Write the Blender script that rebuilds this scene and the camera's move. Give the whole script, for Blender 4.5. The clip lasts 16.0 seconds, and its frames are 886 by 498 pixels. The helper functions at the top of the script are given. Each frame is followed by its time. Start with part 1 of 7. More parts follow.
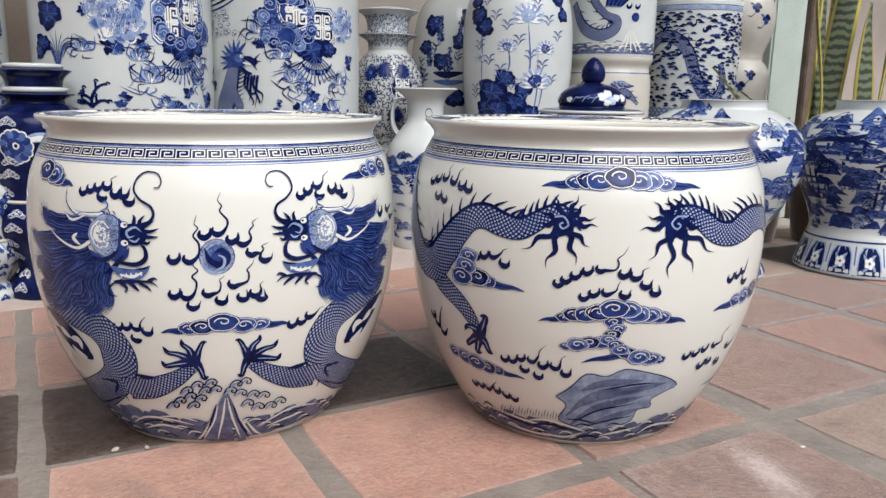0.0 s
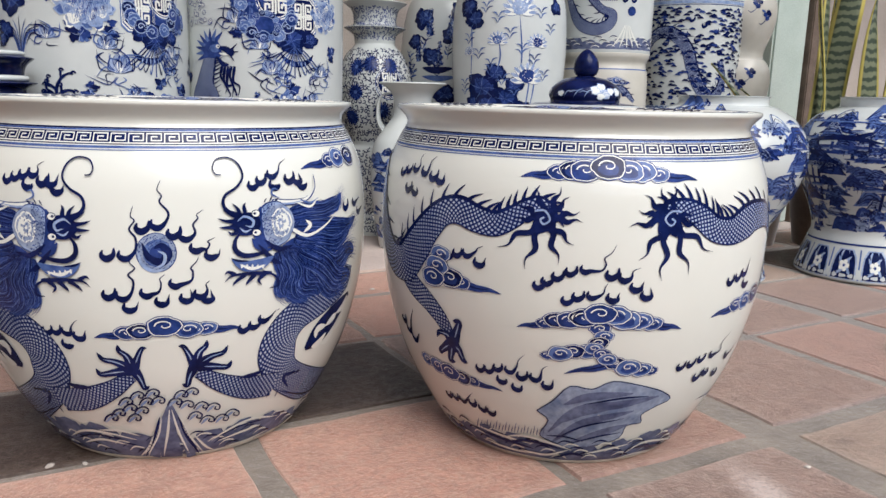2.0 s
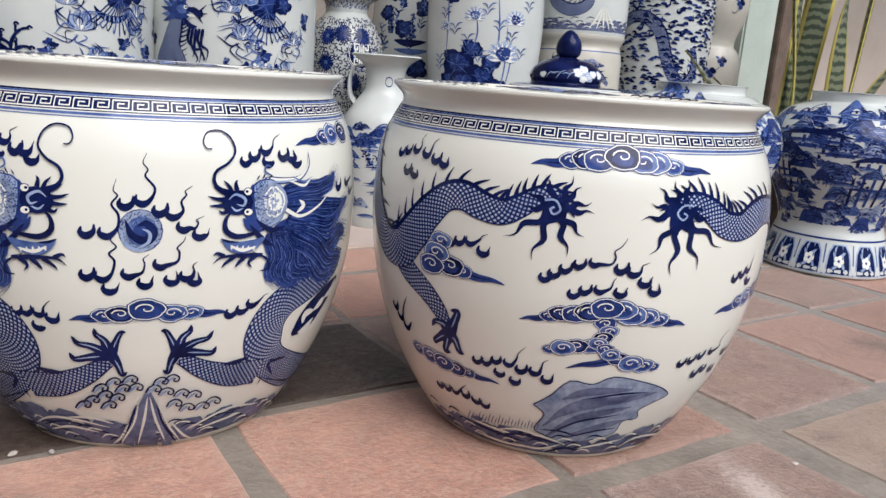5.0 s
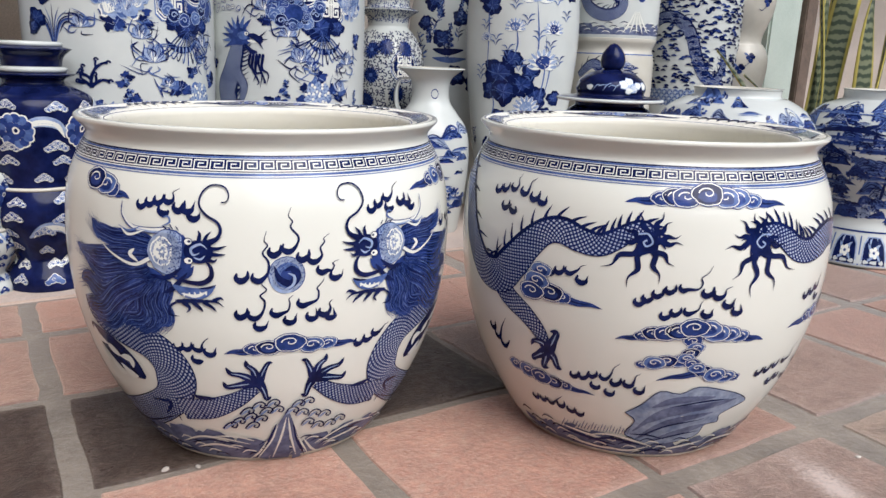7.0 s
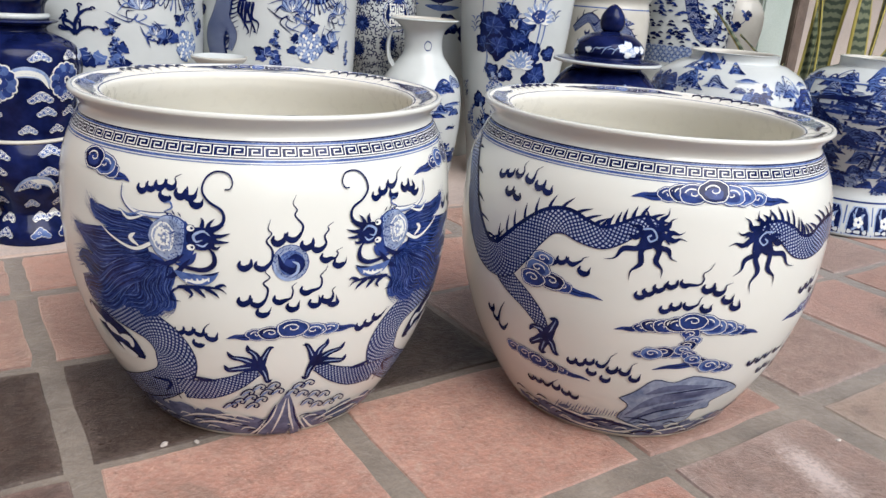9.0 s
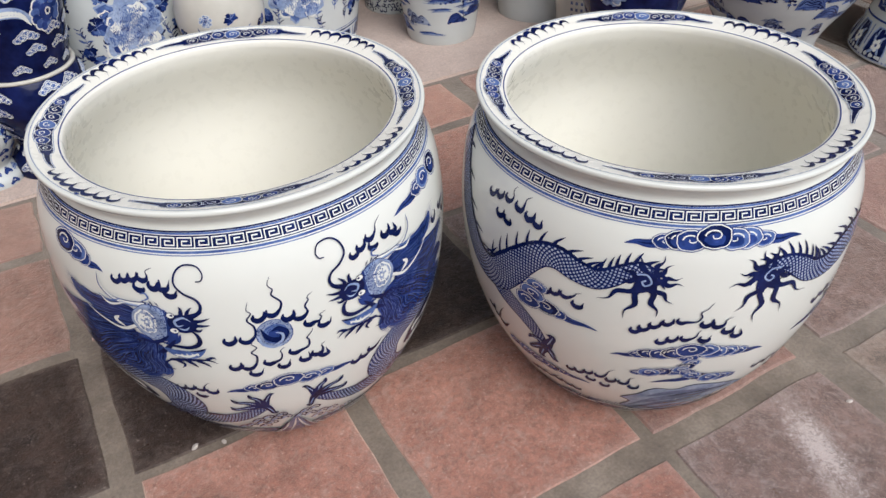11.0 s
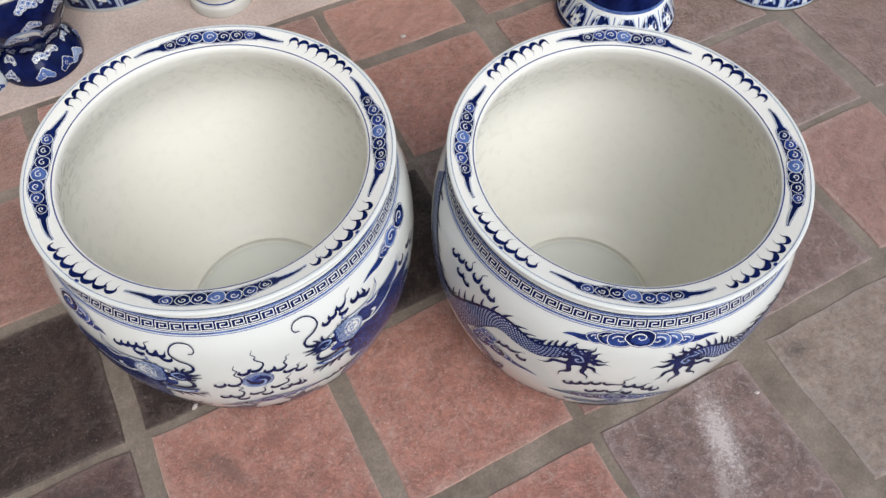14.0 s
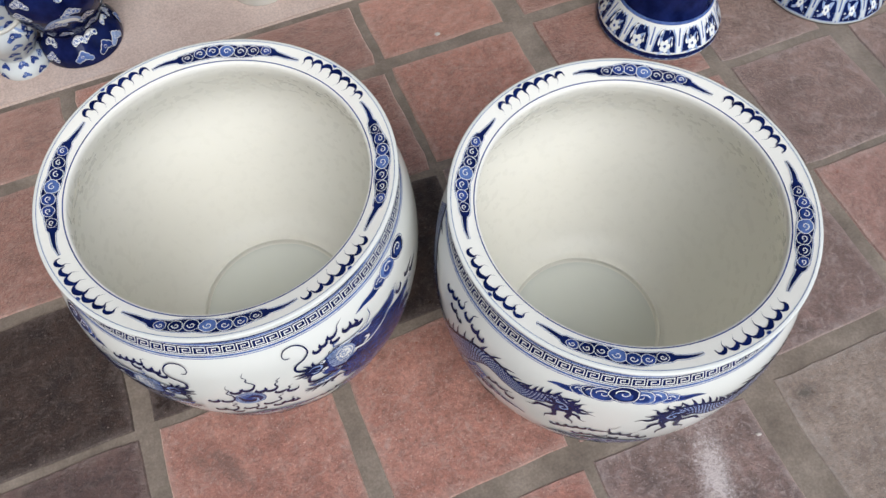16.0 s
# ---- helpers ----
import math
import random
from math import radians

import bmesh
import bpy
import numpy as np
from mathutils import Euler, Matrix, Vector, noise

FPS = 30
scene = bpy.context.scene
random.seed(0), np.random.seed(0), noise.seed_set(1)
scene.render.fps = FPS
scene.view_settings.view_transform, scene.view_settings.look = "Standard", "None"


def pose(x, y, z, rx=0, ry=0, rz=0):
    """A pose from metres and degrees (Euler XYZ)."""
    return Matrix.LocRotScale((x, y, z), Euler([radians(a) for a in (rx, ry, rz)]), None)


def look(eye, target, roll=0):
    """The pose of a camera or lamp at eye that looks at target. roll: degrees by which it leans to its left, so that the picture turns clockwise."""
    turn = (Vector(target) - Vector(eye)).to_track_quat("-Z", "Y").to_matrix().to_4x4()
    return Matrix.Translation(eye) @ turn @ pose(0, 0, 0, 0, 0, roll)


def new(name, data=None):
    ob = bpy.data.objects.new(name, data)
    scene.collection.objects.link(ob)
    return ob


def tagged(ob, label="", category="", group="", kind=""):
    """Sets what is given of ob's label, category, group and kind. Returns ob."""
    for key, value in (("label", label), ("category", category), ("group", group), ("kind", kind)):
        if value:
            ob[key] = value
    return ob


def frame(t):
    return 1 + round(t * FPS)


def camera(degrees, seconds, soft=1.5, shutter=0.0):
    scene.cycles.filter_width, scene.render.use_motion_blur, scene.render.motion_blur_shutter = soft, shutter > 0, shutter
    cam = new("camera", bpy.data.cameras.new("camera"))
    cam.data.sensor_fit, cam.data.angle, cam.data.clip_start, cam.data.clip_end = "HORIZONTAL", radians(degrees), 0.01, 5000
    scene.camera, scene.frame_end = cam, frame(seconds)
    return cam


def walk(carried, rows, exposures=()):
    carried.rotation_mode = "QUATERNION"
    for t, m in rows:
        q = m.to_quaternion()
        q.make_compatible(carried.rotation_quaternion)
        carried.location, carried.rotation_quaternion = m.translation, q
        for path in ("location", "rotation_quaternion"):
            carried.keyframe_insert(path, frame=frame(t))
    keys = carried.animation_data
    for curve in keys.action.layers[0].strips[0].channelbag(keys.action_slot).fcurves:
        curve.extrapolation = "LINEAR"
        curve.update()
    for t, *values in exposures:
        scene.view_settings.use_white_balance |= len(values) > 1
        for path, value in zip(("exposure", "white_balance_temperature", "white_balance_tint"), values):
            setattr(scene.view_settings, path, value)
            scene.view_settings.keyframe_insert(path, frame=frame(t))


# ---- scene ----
cam = camera(60.4, 16.0)
PATH = [
    (0, (0.047, 0.065, 0.502), (0.013, 2.023, 0.097), 1.0),
    (0.5, (0.048, 0.074, 0.499), (-0.019, 2.019, 0.042), -0.0),
    (1, (0.06, 0.101, 0.493), (-0.007, 2.045, 0.025), 0.1),
    (1.5, (0.067, 0.123, 0.494), (0.005, 2.072, 0.048), 0.4),
    (2, (0.081, 0.162, 0.475), (0.051, 2.123, 0.08), 1.4),
    (2.5, (0.105, 0.23, 0.431), (0.061, 2.193, 0.048), 1.4),
    (3, (0.118, 0.244, 0.425), (0.071, 2.208, 0.049), 1.0),
    (5.3, (-0.02, 0.2, 0.488), (0.094, 2.144, 0.03), 4.3),
    (5.5, (-0.05, 0.197, 0.494), (0.018, 2.143, 0.041), 3.6),
    (6, (-0.105, 0.184, 0.504), (-0.095, 2.133, 0.055), 3.4),
    (6.5, (-0.12, 0.174, 0.511), (-0.061, 2.119, 0.048), 4.5),
    (7, (-0.103, 0.121, 0.553), (-0.023, 2.057, 0.058), 2.1),
    (7.5, (-0.107, 0.114, 0.549), (0.048, 2.038, 0.025), 3.6),
    (8, (-0.117, 0.101, 0.563), (0.018, 2.022, 0.026), 2.8),
    (8.5, (-0.139, 0.112, 0.594), (-0.001, 2.024, 0.026), 4.0),
    (8.7, (-0.141, 0.122, 0.604), (0.007, 2.021, -0.005), 4.4),
    (10.8, (-0.048, 0.341, 0.837), (-0.043, 1.999, -0.281), -1.7),
    (11, (-0.04, 0.35, 0.921), (-0.065, 1.913, -0.326), -1.8),
    (11.5, (-0.008, 0.389, 1.029), (-0.119, 1.893, -0.285), -4.1),
    (12, (-0.029, 0.408, 1.094), (0.015, 1.781, -0.36), -1.6),
    (12.5, (-0.005, 0.508, 1.15), (-0.011, 1.764, -0.406), -3.9),
    (13, (0.033, 0.593, 1.218), (-0.08, 1.732, -0.423), -1.7),
    (13.5, (0.023, 0.601, 1.249), (-0.04, 1.723, -0.406), 0.9),
    (14, (0.0, 0.588, 1.271), (-0.008, 1.654, -0.421), 1.6),
    (14.5, (0.001, 0.64, 1.323), (-0.023, 1.531, -0.467), 0.4),
    (15, (0.015, 0.68, 1.341), (-0.095, 1.596, -0.434), -2.7),
    (15.5, (0.04, 0.693, 1.336), (-0.086, 1.611, -0.436), -3.2),
    (16, (0.071, 0.687, 1.33), (-0.068, 1.642, -0.422), -1.3),
]
walk(cam, [(t, look(eye, target, roll)) for t, eye, target, roll in PATH],
     exposures=[(0.0, 0.42, 6330, 10), (3.0, 0.38, 6330, 10), (8.7, 0.48, 6280, 10), (11.0, 0.28, 6160, 10), (11.5, 0.16, 6200, 10), (12.5, 0.21, 6120, 10), (16.0, 0.20, 5980, 9)])


# ---- world and light ----
world = bpy.data.worlds.new("sky")
world.use_nodes = True
scene.world = world
wn = world.node_tree.nodes
sky = wn.new("ShaderNodeTexSky")
sky.sky_type, sky.sun_disc = "NISHITA", False
SUN_UP, SUN_ROUND = 48.0, 148.0
sky.sun_elevation, sky.sun_rotation = radians(SUN_UP), radians(SUN_ROUND)
sky.air_density, sky.dust_density = 1.0, 2.2
world.node_tree.links.new(sky.outputs[0], wn["Background"].inputs[0])
wn["Background"].inputs[1].default_value = 0.112
sun = new("sun", bpy.data.lights.new("sun", "SUN"))
sun.data.energy, sun.data.angle, sun.data.color = 2.4, radians(50), (1.0, 0.98, 0.955)
sun.matrix_world = look((math.sin(radians(SUN_ROUND)) * 5, math.cos(radians(SUN_ROUND)) * 5, 5 * math.tan(radians(SUN_UP))), (0, 0, 0))


# ---- materials ----
def material(name, colour, rough=0.5, metal=0.0):
    m = bpy.data.materials.new(name)
    m.use_nodes = True
    b = m.node_tree.nodes["Principled BSDF"]
    b.inputs["Base Color"].default_value = (*colour, 1)
    b.inputs["Roughness"].default_value, b.inputs["Metallic"].default_value = rough, metal
    return m, m.node_tree, b


def ramp(nt, fac, stops):
    r = nt.nodes.new("ShaderNodeValToRGB")
    nt.links.new(fac, r.inputs[0])
    e = r.color_ramp.elements
    while len(e) < len(stops):
        e.new(0.5)
    for i, (p, c) in enumerate(stops):
        e[i].position, e[i].color = p, (*c, 1)
    return r.outputs[0]


def fuzz(nt, scale, detail=4, where="Object", rough=0.55, distortion=0.0):
    c = nt.nodes.new("ShaderNodeTexCoord")
    n = nt.nodes.new("ShaderNodeTexNoise")
    n.inputs["Scale"].default_value, n.inputs["Detail"].default_value = scale, detail
    n.inputs["Roughness"].default_value, n.inputs["Distortion"].default_value = rough, distortion
    nt.links.new(c.outputs[where], n.inputs["Vector"])
    return n.outputs["Fac"]


def blend(nt, a, b, fac, kind="MIX"):
    m = nt.nodes.new("ShaderNodeMix")
    m.data_type, m.blend_type = "RGBA", kind
    for sock, v in ((m.inputs[0], fac), (m.inputs[6], a), (m.inputs[7], b)):
        if isinstance(v, (int, float)):
            sock.default_value = v
        elif isinstance(v, tuple):
            sock.default_value = (*v, 1)
        else:
            nt.links.new(v, sock)
    return m.outputs[2]


def bump(nt, b, height, depth, strength=1.0):
    n = nt.nodes.new("ShaderNodeBump")
    n.inputs["Strength"].default_value, n.inputs["Distance"].default_value = strength, depth
    nt.links.new(height, n.inputs["Height"])
    nt.links.new(n.outputs[0], b.inputs["Normal"])


def glazed(name, low, high, rough=0.09, scale=22.0, ripple=0.0006, gloss=0.32):
    """Glazed porcelain: two tones that drift into each other, glassy, gently uneven."""
    m, nt, b = material(name, high, rough)
    nt.links.new(ramp(nt, fuzz(nt, scale, 5), [(0.34, low), (0.66, high)]), b.inputs["Base Color"])
    b.inputs["IOR"].default_value, b.inputs["Specular IOR Level"].default_value = 1.5, gloss
    nt.links.new(ramp(nt, fuzz(nt, 55, 3), [(0.35, (rough * 0.7,) * 3), (0.7, (rough * 1.6,) * 3)]), b.inputs["Roughness"])
    bump(nt, b, fuzz(nt, 7, 2), ripple)
    return m


def crackle_ink(name, low, high, scale=160.0):
    """Cobalt brushwork under the glaze, pooled and thin by turns."""
    m, nt, b = material(name, high, 0.1)
    wash = ramp(nt, fuzz(nt, 38, 4), [(0.32, low), (0.68, high)])
    fine = ramp(nt, fuzz(nt, scale, 3), [(0.3, (0.8, 0.8, 0.8)), (0.7, (1.15, 1.15, 1.15))])
    nt.links.new(blend(nt, wash, fine, 1.0, "MULTIPLY"), b.inputs["Base Color"])
    b.inputs["IOR"].default_value, b.inputs["Specular IOR Level"].default_value = 1.5, 0.2
    return m


def scale_ink():
    """Rows of small pale scales with dark edges, laid out along the painted body."""
    m, nt, b = material("scale_ink", (0.2, 0.25, 0.5), 0.1)
    uv = nt.nodes.new("ShaderNodeTexCoord").outputs["UV"]
    s = nt.nodes.new("ShaderNodeSeparateXYZ")
    nt.links.new(uv, s.inputs[0])

    def calc(op, a, c=0.0):
        n = nt.nodes.new("ShaderNodeMath")
        n.operation = op
        for sock, v in zip(n.inputs, (a, c)):
            if isinstance(v, (int, float)):
                sock.default_value = v
            else:
                nt.links.new(v, sock)
        return n.outputs[0]
    across = calc("SINE", calc("MULTIPLY", calc("ADD", s.outputs[0], s.outputs[1]), 10.0))
    along = calc("SINE", calc("MULTIPLY", calc("SUBTRACT", s.outputs[0], s.outputs[1]), 10.0))
    dots = calc("MINIMUM", across, along)
    col = ramp(nt, calc("ADD", calc("MULTIPLY", dots, 0.5), 0.5), [(0.24, (0.012, 0.024, 0.115)), (0.38, (0.09, 0.14, 0.31)), (0.58, (0.52, 0.57, 0.65))])
    wash = ramp(nt, fuzz(nt, 18, 3), [(0.3, (0.62, 0.66, 0.78)), (0.7, (1.0, 1.0, 1.0))])
    nt.links.new(blend(nt, col, wash, 1.0, "MULTIPLY"), b.inputs["Base Color"])
    b.inputs["Specular IOR Level"].default_value = 0.2
    return m


PORCELAIN = glazed("porcelain", (0.72, 0.725, 0.65), (0.765, 0.77, 0.70), 0.08, 3.0, 0.0006, 0.5)
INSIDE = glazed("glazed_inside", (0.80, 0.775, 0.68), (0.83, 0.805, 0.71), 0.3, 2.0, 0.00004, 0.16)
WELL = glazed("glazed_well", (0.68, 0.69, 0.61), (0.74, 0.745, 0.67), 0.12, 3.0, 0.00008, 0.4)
BLUEWHITE = glazed("cool_porcelain", (0.525, 0.555, 0.54), (0.60, 0.63, 0.605), 0.09, 6.0)
CREAM = glazed("cream_glaze", (0.52, 0.50, 0.43), (0.62, 0.595, 0.525), 0.14, 8.0)
DEEP = glazed("deep_blue_glaze", (0.003, 0.0055, 0.033), (0.009, 0.0155, 0.08), 0.08, 30.0, 0.0006, 0.16)
FOOT = glazed("bare_foot_ring", (0.40, 0.35, 0.27), (0.56, 0.50, 0.41), 0.6, 30.0)
INKS = [crackle_ink("ink_dark", (0.003, 0.0065, 0.042), (0.008, 0.017, 0.095)),
        crackle_ink("ink_cobalt", (0.010, 0.024, 0.115), (0.034, 0.066, 0.25)),
        crackle_ink("ink_mid", (0.045, 0.085, 0.26), (0.12, 0.19, 0.41)),
        crackle_ink("ink_pale", (0.20, 0.285, 0.49), (0.38, 0.46, 0.62)),
        glazed("ink_reserve", (0.74, 0.75, 0.69), (0.785, 0.795, 0.735), 0.1, 6.0),
        scale_ink(),
        crackle_ink("ink_slate", (0.07, 0.085, 0.17), (0.18, 0.21, 0.33)),
        crackle_ink("ink_wash", (0.15, 0.20, 0.33), (0.36, 0.42, 0.54))]
DARK, COBALT, MID, PALE, WHITE, SCALES, SLATE, WASH = range(8)


def fired_clay(name, tones, dust, dusty=0.5, marks=(), sheen=0.9):
    """Old hand-made floor tile: mottled clay, worn pale scuffs, pits."""
    m, nt, b = material(name, tones[1], 0.6)
    info = nt.nodes.new("ShaderNodeObjectInfo")
    tc = nt.nodes.new("ShaderNodeTexCoord")
    shift = nt.nodes.new("ShaderNodeVectorMath")
    shift.operation = "MULTIPLY_ADD"
    nt.links.new(info.outputs["Random"], shift.inputs[0])
    shift.inputs[1].default_value = (17.0, 31.0, 5.0)
    nt.links.new(tc.outputs["Object"], shift.inputs[2])

    def patchy(scale, detail, rough=0.6, distortion=0.0):
        n = nt.nodes.new("ShaderNodeTexNoise")
        n.inputs["Scale"].default_value, n.inputs["Detail"].default_value = scale, detail
        n.inputs["Roughness"].default_value, n.inputs["Distortion"].default_value = rough, distortion
        nt.links.new(shift.outputs[0], n.inputs["Vector"])
        return n.outputs["Fac"]
    big = ramp(nt, patchy(6, 6, 0.62, 0.6), [(0.3, tones[0]), (0.5, tones[1]), (0.72, tones[2])])
    grain = ramp(nt, patchy(140, 4), [(0.3, (0.82, 0.82, 0.82)), (0.7, (1.14, 1.14, 1.14))])
    mix = blend(nt, big, grain, 1.0, "MULTIPLY")
    mottle = ramp(nt, patchy(32, 6, 0.7, 0.8), [(0.34, (0.62, 0.60, 0.58)), (0.5, (1.0, 1.0, 1.0)), (0.66, (1.28, 1.26, 1.24))])
    mix = blend(nt, mix, mottle, 1.0, "MULTIPLY")
    # dusty, chipped edges
    away = nt.nodes.new("ShaderNodeVectorMath")
    away.operation = "ABSOLUTE"
    nt.links.new(tc.outputs["Object"], away.inputs[0])
    split = nt.nodes.new("ShaderNodeSeparateXYZ")
    nt.links.new(away.outputs[0], split.inputs[0])
    outer = nt.nodes.new("ShaderNodeMath")
    outer.operation = "MAXIMUM"
    nt.links.new(split.outputs[0], outer.inputs[0])
    nt.links.new(split.outputs[1], outer.inputs[1])
    ragged = nt.nodes.new("ShaderNodeMath")
    ragged.operation = "MULTIPLY_ADD"
    nt.links.new(patchy(26, 8, 0.75), ragged.inputs[0])
    ragged.inputs[1].default_value = 0.22
    nt.links.new(outer.outputs[0], ragged.inputs[2])
    mix = blend(nt, mix, dust, ramp(nt, ragged.outputs[0], [(0.54, (0, 0, 0)), (0.64, (0.55,) * 3)]))
    wear = ramp(nt, patchy(13, 9, 0.75, 1.2), [(0.5, (0, 0, 0)), (0.66, (dusty,) * 3)])
    mix = blend(nt, mix, dust, wear)
    specks = ramp(nt, patchy(95, 3, 0.6), [(0.63, (0, 0, 0)), (0.69, (0.7, 0.7, 0.7))])
    mix = blend(nt, mix, tuple(min(1, c * 1.5) for c in dust), specks)
    for cx, cy, rx, ry, turn, tone, strength in marks:
        place = nt.nodes.new("ShaderNodeMapping")
        place.vector_type = "TEXTURE"
        place.inputs["Location"].default_value, place.inputs["Scale"].default_value, place.inputs["Rotation"].default_value = (cx, cy, 0), (rx, ry, 1), (0, 0, radians(turn))
        nt.links.new(tc.outputs["Object"], place.inputs["Vector"])
        far = nt.nodes.new("ShaderNodeVectorMath")
        far.operation = "LENGTH"
        nt.links.new(place.outputs[0], far.inputs[0])
        rag = nt.nodes.new("ShaderNodeMath")
        rag.operation = "MULTIPLY_ADD"
        nt.links.new(patchy(34, 9, 0.8, 1.5), rag.inputs[0])
        rag.inputs[1].default_value = 2.4
        nt.links.new(far.outputs["Value"], rag.inputs[2])
        half = nt.nodes.new("ShaderNodeMath")
        half.operation = "MULTIPLY"
        nt.links.new(rag.outputs[0], half.inputs[0])
        half.inputs[1].default_value = 0.5
        mix = blend(nt, mix, tone, ramp(nt, half.outputs[0], [(0.68, (strength,) * 3), (0.78, (strength * 0.35,) * 3), (0.94, (0, 0, 0))]))
    nt.links.new(mix, b.inputs["Base Color"])
    b.inputs["Sheen Weight"].default_value, b.inputs["Sheen Roughness"].default_value = sheen, 0.45
    b.inputs["Sheen Tint"].default_value = (1.0, 0.74, 0.6, 1)
    b.inputs["Specular IOR Level"].default_value = 0.8 if sheen > 0.2 else 0.4
    nt.links.new(ramp(nt, patchy(20, 5), [(0.3, (0.26,) * 3), (0.7, (0.55,) * 3)]), b.inputs["Roughness"])
    bump(nt, b, patchy(45, 8, 0.7), 0.006, 0.7)
    return m


CLAY = {"o": fired_clay("clay_orange", [(0.229, 0.090, 0.058), (0.350, 0.144, 0.096), (0.447, 0.212, 0.150)], (0.48, 0.34, 0.275), 0.55),
        "r": fired_clay("clay_red", [(0.146, 0.061, 0.043), (0.228, 0.097, 0.067), (0.318, 0.152, 0.112)], (0.42, 0.30, 0.245), 0.45),
        "p": fired_clay("clay_purple", [(0.083, 0.048, 0.038), (0.148, 0.088, 0.070), (0.250, 0.155, 0.125)], (0.38, 0.305, 0.27), 0.7),
        "d": fired_clay("clay_dark", [(0.013, 0.006, 0.005), (0.027, 0.014, 0.009), (0.051, 0.028, 0.020)], (0.19, 0.15, 0.125), 0.3, sheen=0.12),
        "g": fired_clay("clay_grey", [(0.160, 0.113, 0.085), (0.242, 0.181, 0.134), (0.332, 0.254, 0.198)], (0.37, 0.325, 0.275), 0.5)}

CLAY["m"] = fired_clay("clay_maroon", [(0.037, 0.017, 0.013), (0.074, 0.035, 0.026), (0.122, 0.061, 0.047)], (0.24, 0.175, 0.145), 0.4, sheen=0.3)
CLAY["scuffed"] = fired_clay("clay_purple_scuffed", [(0.086, 0.050, 0.039), (0.154, 0.092, 0.073), (0.259, 0.161, 0.130)], (0.38, 0.305, 0.27), 0.7, [(0.10, 0.14, 0.19, 0.64, -16, (0.58, 0.50, 0.46), 0.95), (-0.06, -0.1, 0.1, 0.45, -24, (0.46, 0.38, 0.34), 0.6), (-0.3, -0.35, 0.14, 0.12, 0, (0.44, 0.36, 0.33), 0.6)])
# near-black ellipse painted in for the shade of a pot out of view
CLAY["shade_patch"] = fired_clay("clay_red_shade_patch", [(0.194, 0.093, 0.071), (0.284, 0.144, 0.112), (0.367, 0.206, 0.160)], (0.48, 0.36, 0.30), 0.4, [(0.25, -0.12, 0.5, 0.32, 0, (0.02, 0.016, 0.014), 0.95)])
CLAY["spotted"] = fired_clay("clay_grey_spotted", [(0.160, 0.113, 0.085), (0.242, 0.181, 0.134), (0.332, 0.254, 0.198)], (0.37, 0.325, 0.275), 0.5, [(-0.35, 0.35, 0.13, 0.10, 0, (0.06, 0.05, 0.035), 0.9)])
CLAY["brushed"] = fired_clay("clay_orange_brushed", [(0.223, 0.088, 0.057), (0.342, 0.141, 0.095), (0.437, 0.208, 0.146)], (0.48, 0.34, 0.275), 0.5, [(-0.16, 0.12, 0.12, 0.36, 25, (0.13, 0.07, 0.05), 0.7), (-0.3, 0.2, 0.08, 0.26, 25, (0.16, 0.09, 0.06), 0.5)])


def rough_ground(name, tones, scale=9.0, depth=0.003):
    m, nt, b = material(name, tones[1], 0.85)
    big = ramp(nt, fuzz(nt, scale, 7, rough=0.65), [(0.3, tones[0]), (0.52, tones[1]), (0.72, tones[2])])
    fine = ramp(nt, fuzz(nt, 220, 4), [(0.3, (0.8, 0.8, 0.8)), (0.7, (1.15, 1.15, 1.15))])
    nt.links.new(blend(nt, big, fine, 1.0, "MULTIPLY"), b.inputs["Base Color"])
    b.inputs["Sheen Weight"].default_value, b.inputs["Sheen Roughness"].default_value = 0.8, 0.4
    bump(nt, b, fuzz(nt, 80, 8, rough=0.7), depth, 0.7)
    return m


MORTAR = rough_ground("mortar", [(0.12, 0.092, 0.066), (0.21, 0.167, 0.125), (0.31, 0.253, 0.195)])
CEMENT = rough_ground("pink_cement", [(0.44, 0.33, 0.27), (0.54, 0.42, 0.35), (0.60, 0.49, 0.42)], 4.0, 0.0012)
PLASTER = rough_ground("plaster", [(0.44, 0.39, 0.33), (0.54, 0.48, 0.42), (0.60, 0.54, 0.48)], 2.0, 0.001)
GREENPAINT = rough_ground("pale_green_paint", [(0.36, 0.44, 0.38), (0.46, 0.54, 0.48), (0.52, 0.59, 0.53)], 3.0, 0.0006)
BROWNWOOD = rough_ground("brown_wood", [(0.07, 0.045, 0.03), (0.12, 0.08, 0.055), (0.17, 0.12, 0.09)], 12.0, 0.001)
BRICK = rough_ground("wall_brick", [(0.36, 0.20, 0.15), (0.45, 0.28, 0.22), (0.52, 0.36, 0.30)], 10.0, 0.002)
EARTH = rough_ground("earth", [(0.07, 0.05, 0.035), (0.11, 0.085, 0.06), (0.16, 0.12, 0.09)], 20.0, 0.004)


# ---- building kit ----
def mesh_ob(name, verts, faces, mats, parent=None, label="", smooth=True, slots=None, uvs=None):
    me = bpy.data.meshes.new(name)
    me.from_pydata(verts, [], faces)
    for m in mats:
        me.materials.append(m)
    if slots:
        me.polygons.foreach_set("material_index", slots)
    if uvs:
        layer = me.uv_layers.new(name="along")
        flat = [c for poly in faces for i in poly for c in uvs[i]]
        layer.data.foreach_set("uv", flat)
    me.polygons.foreach_set("use_smooth", [smooth] * len(faces))
    me.update()
    ob = new(name, me)
    if parent:
        ob.parent = parent
    if label:
        tagged(ob, label)
    return ob


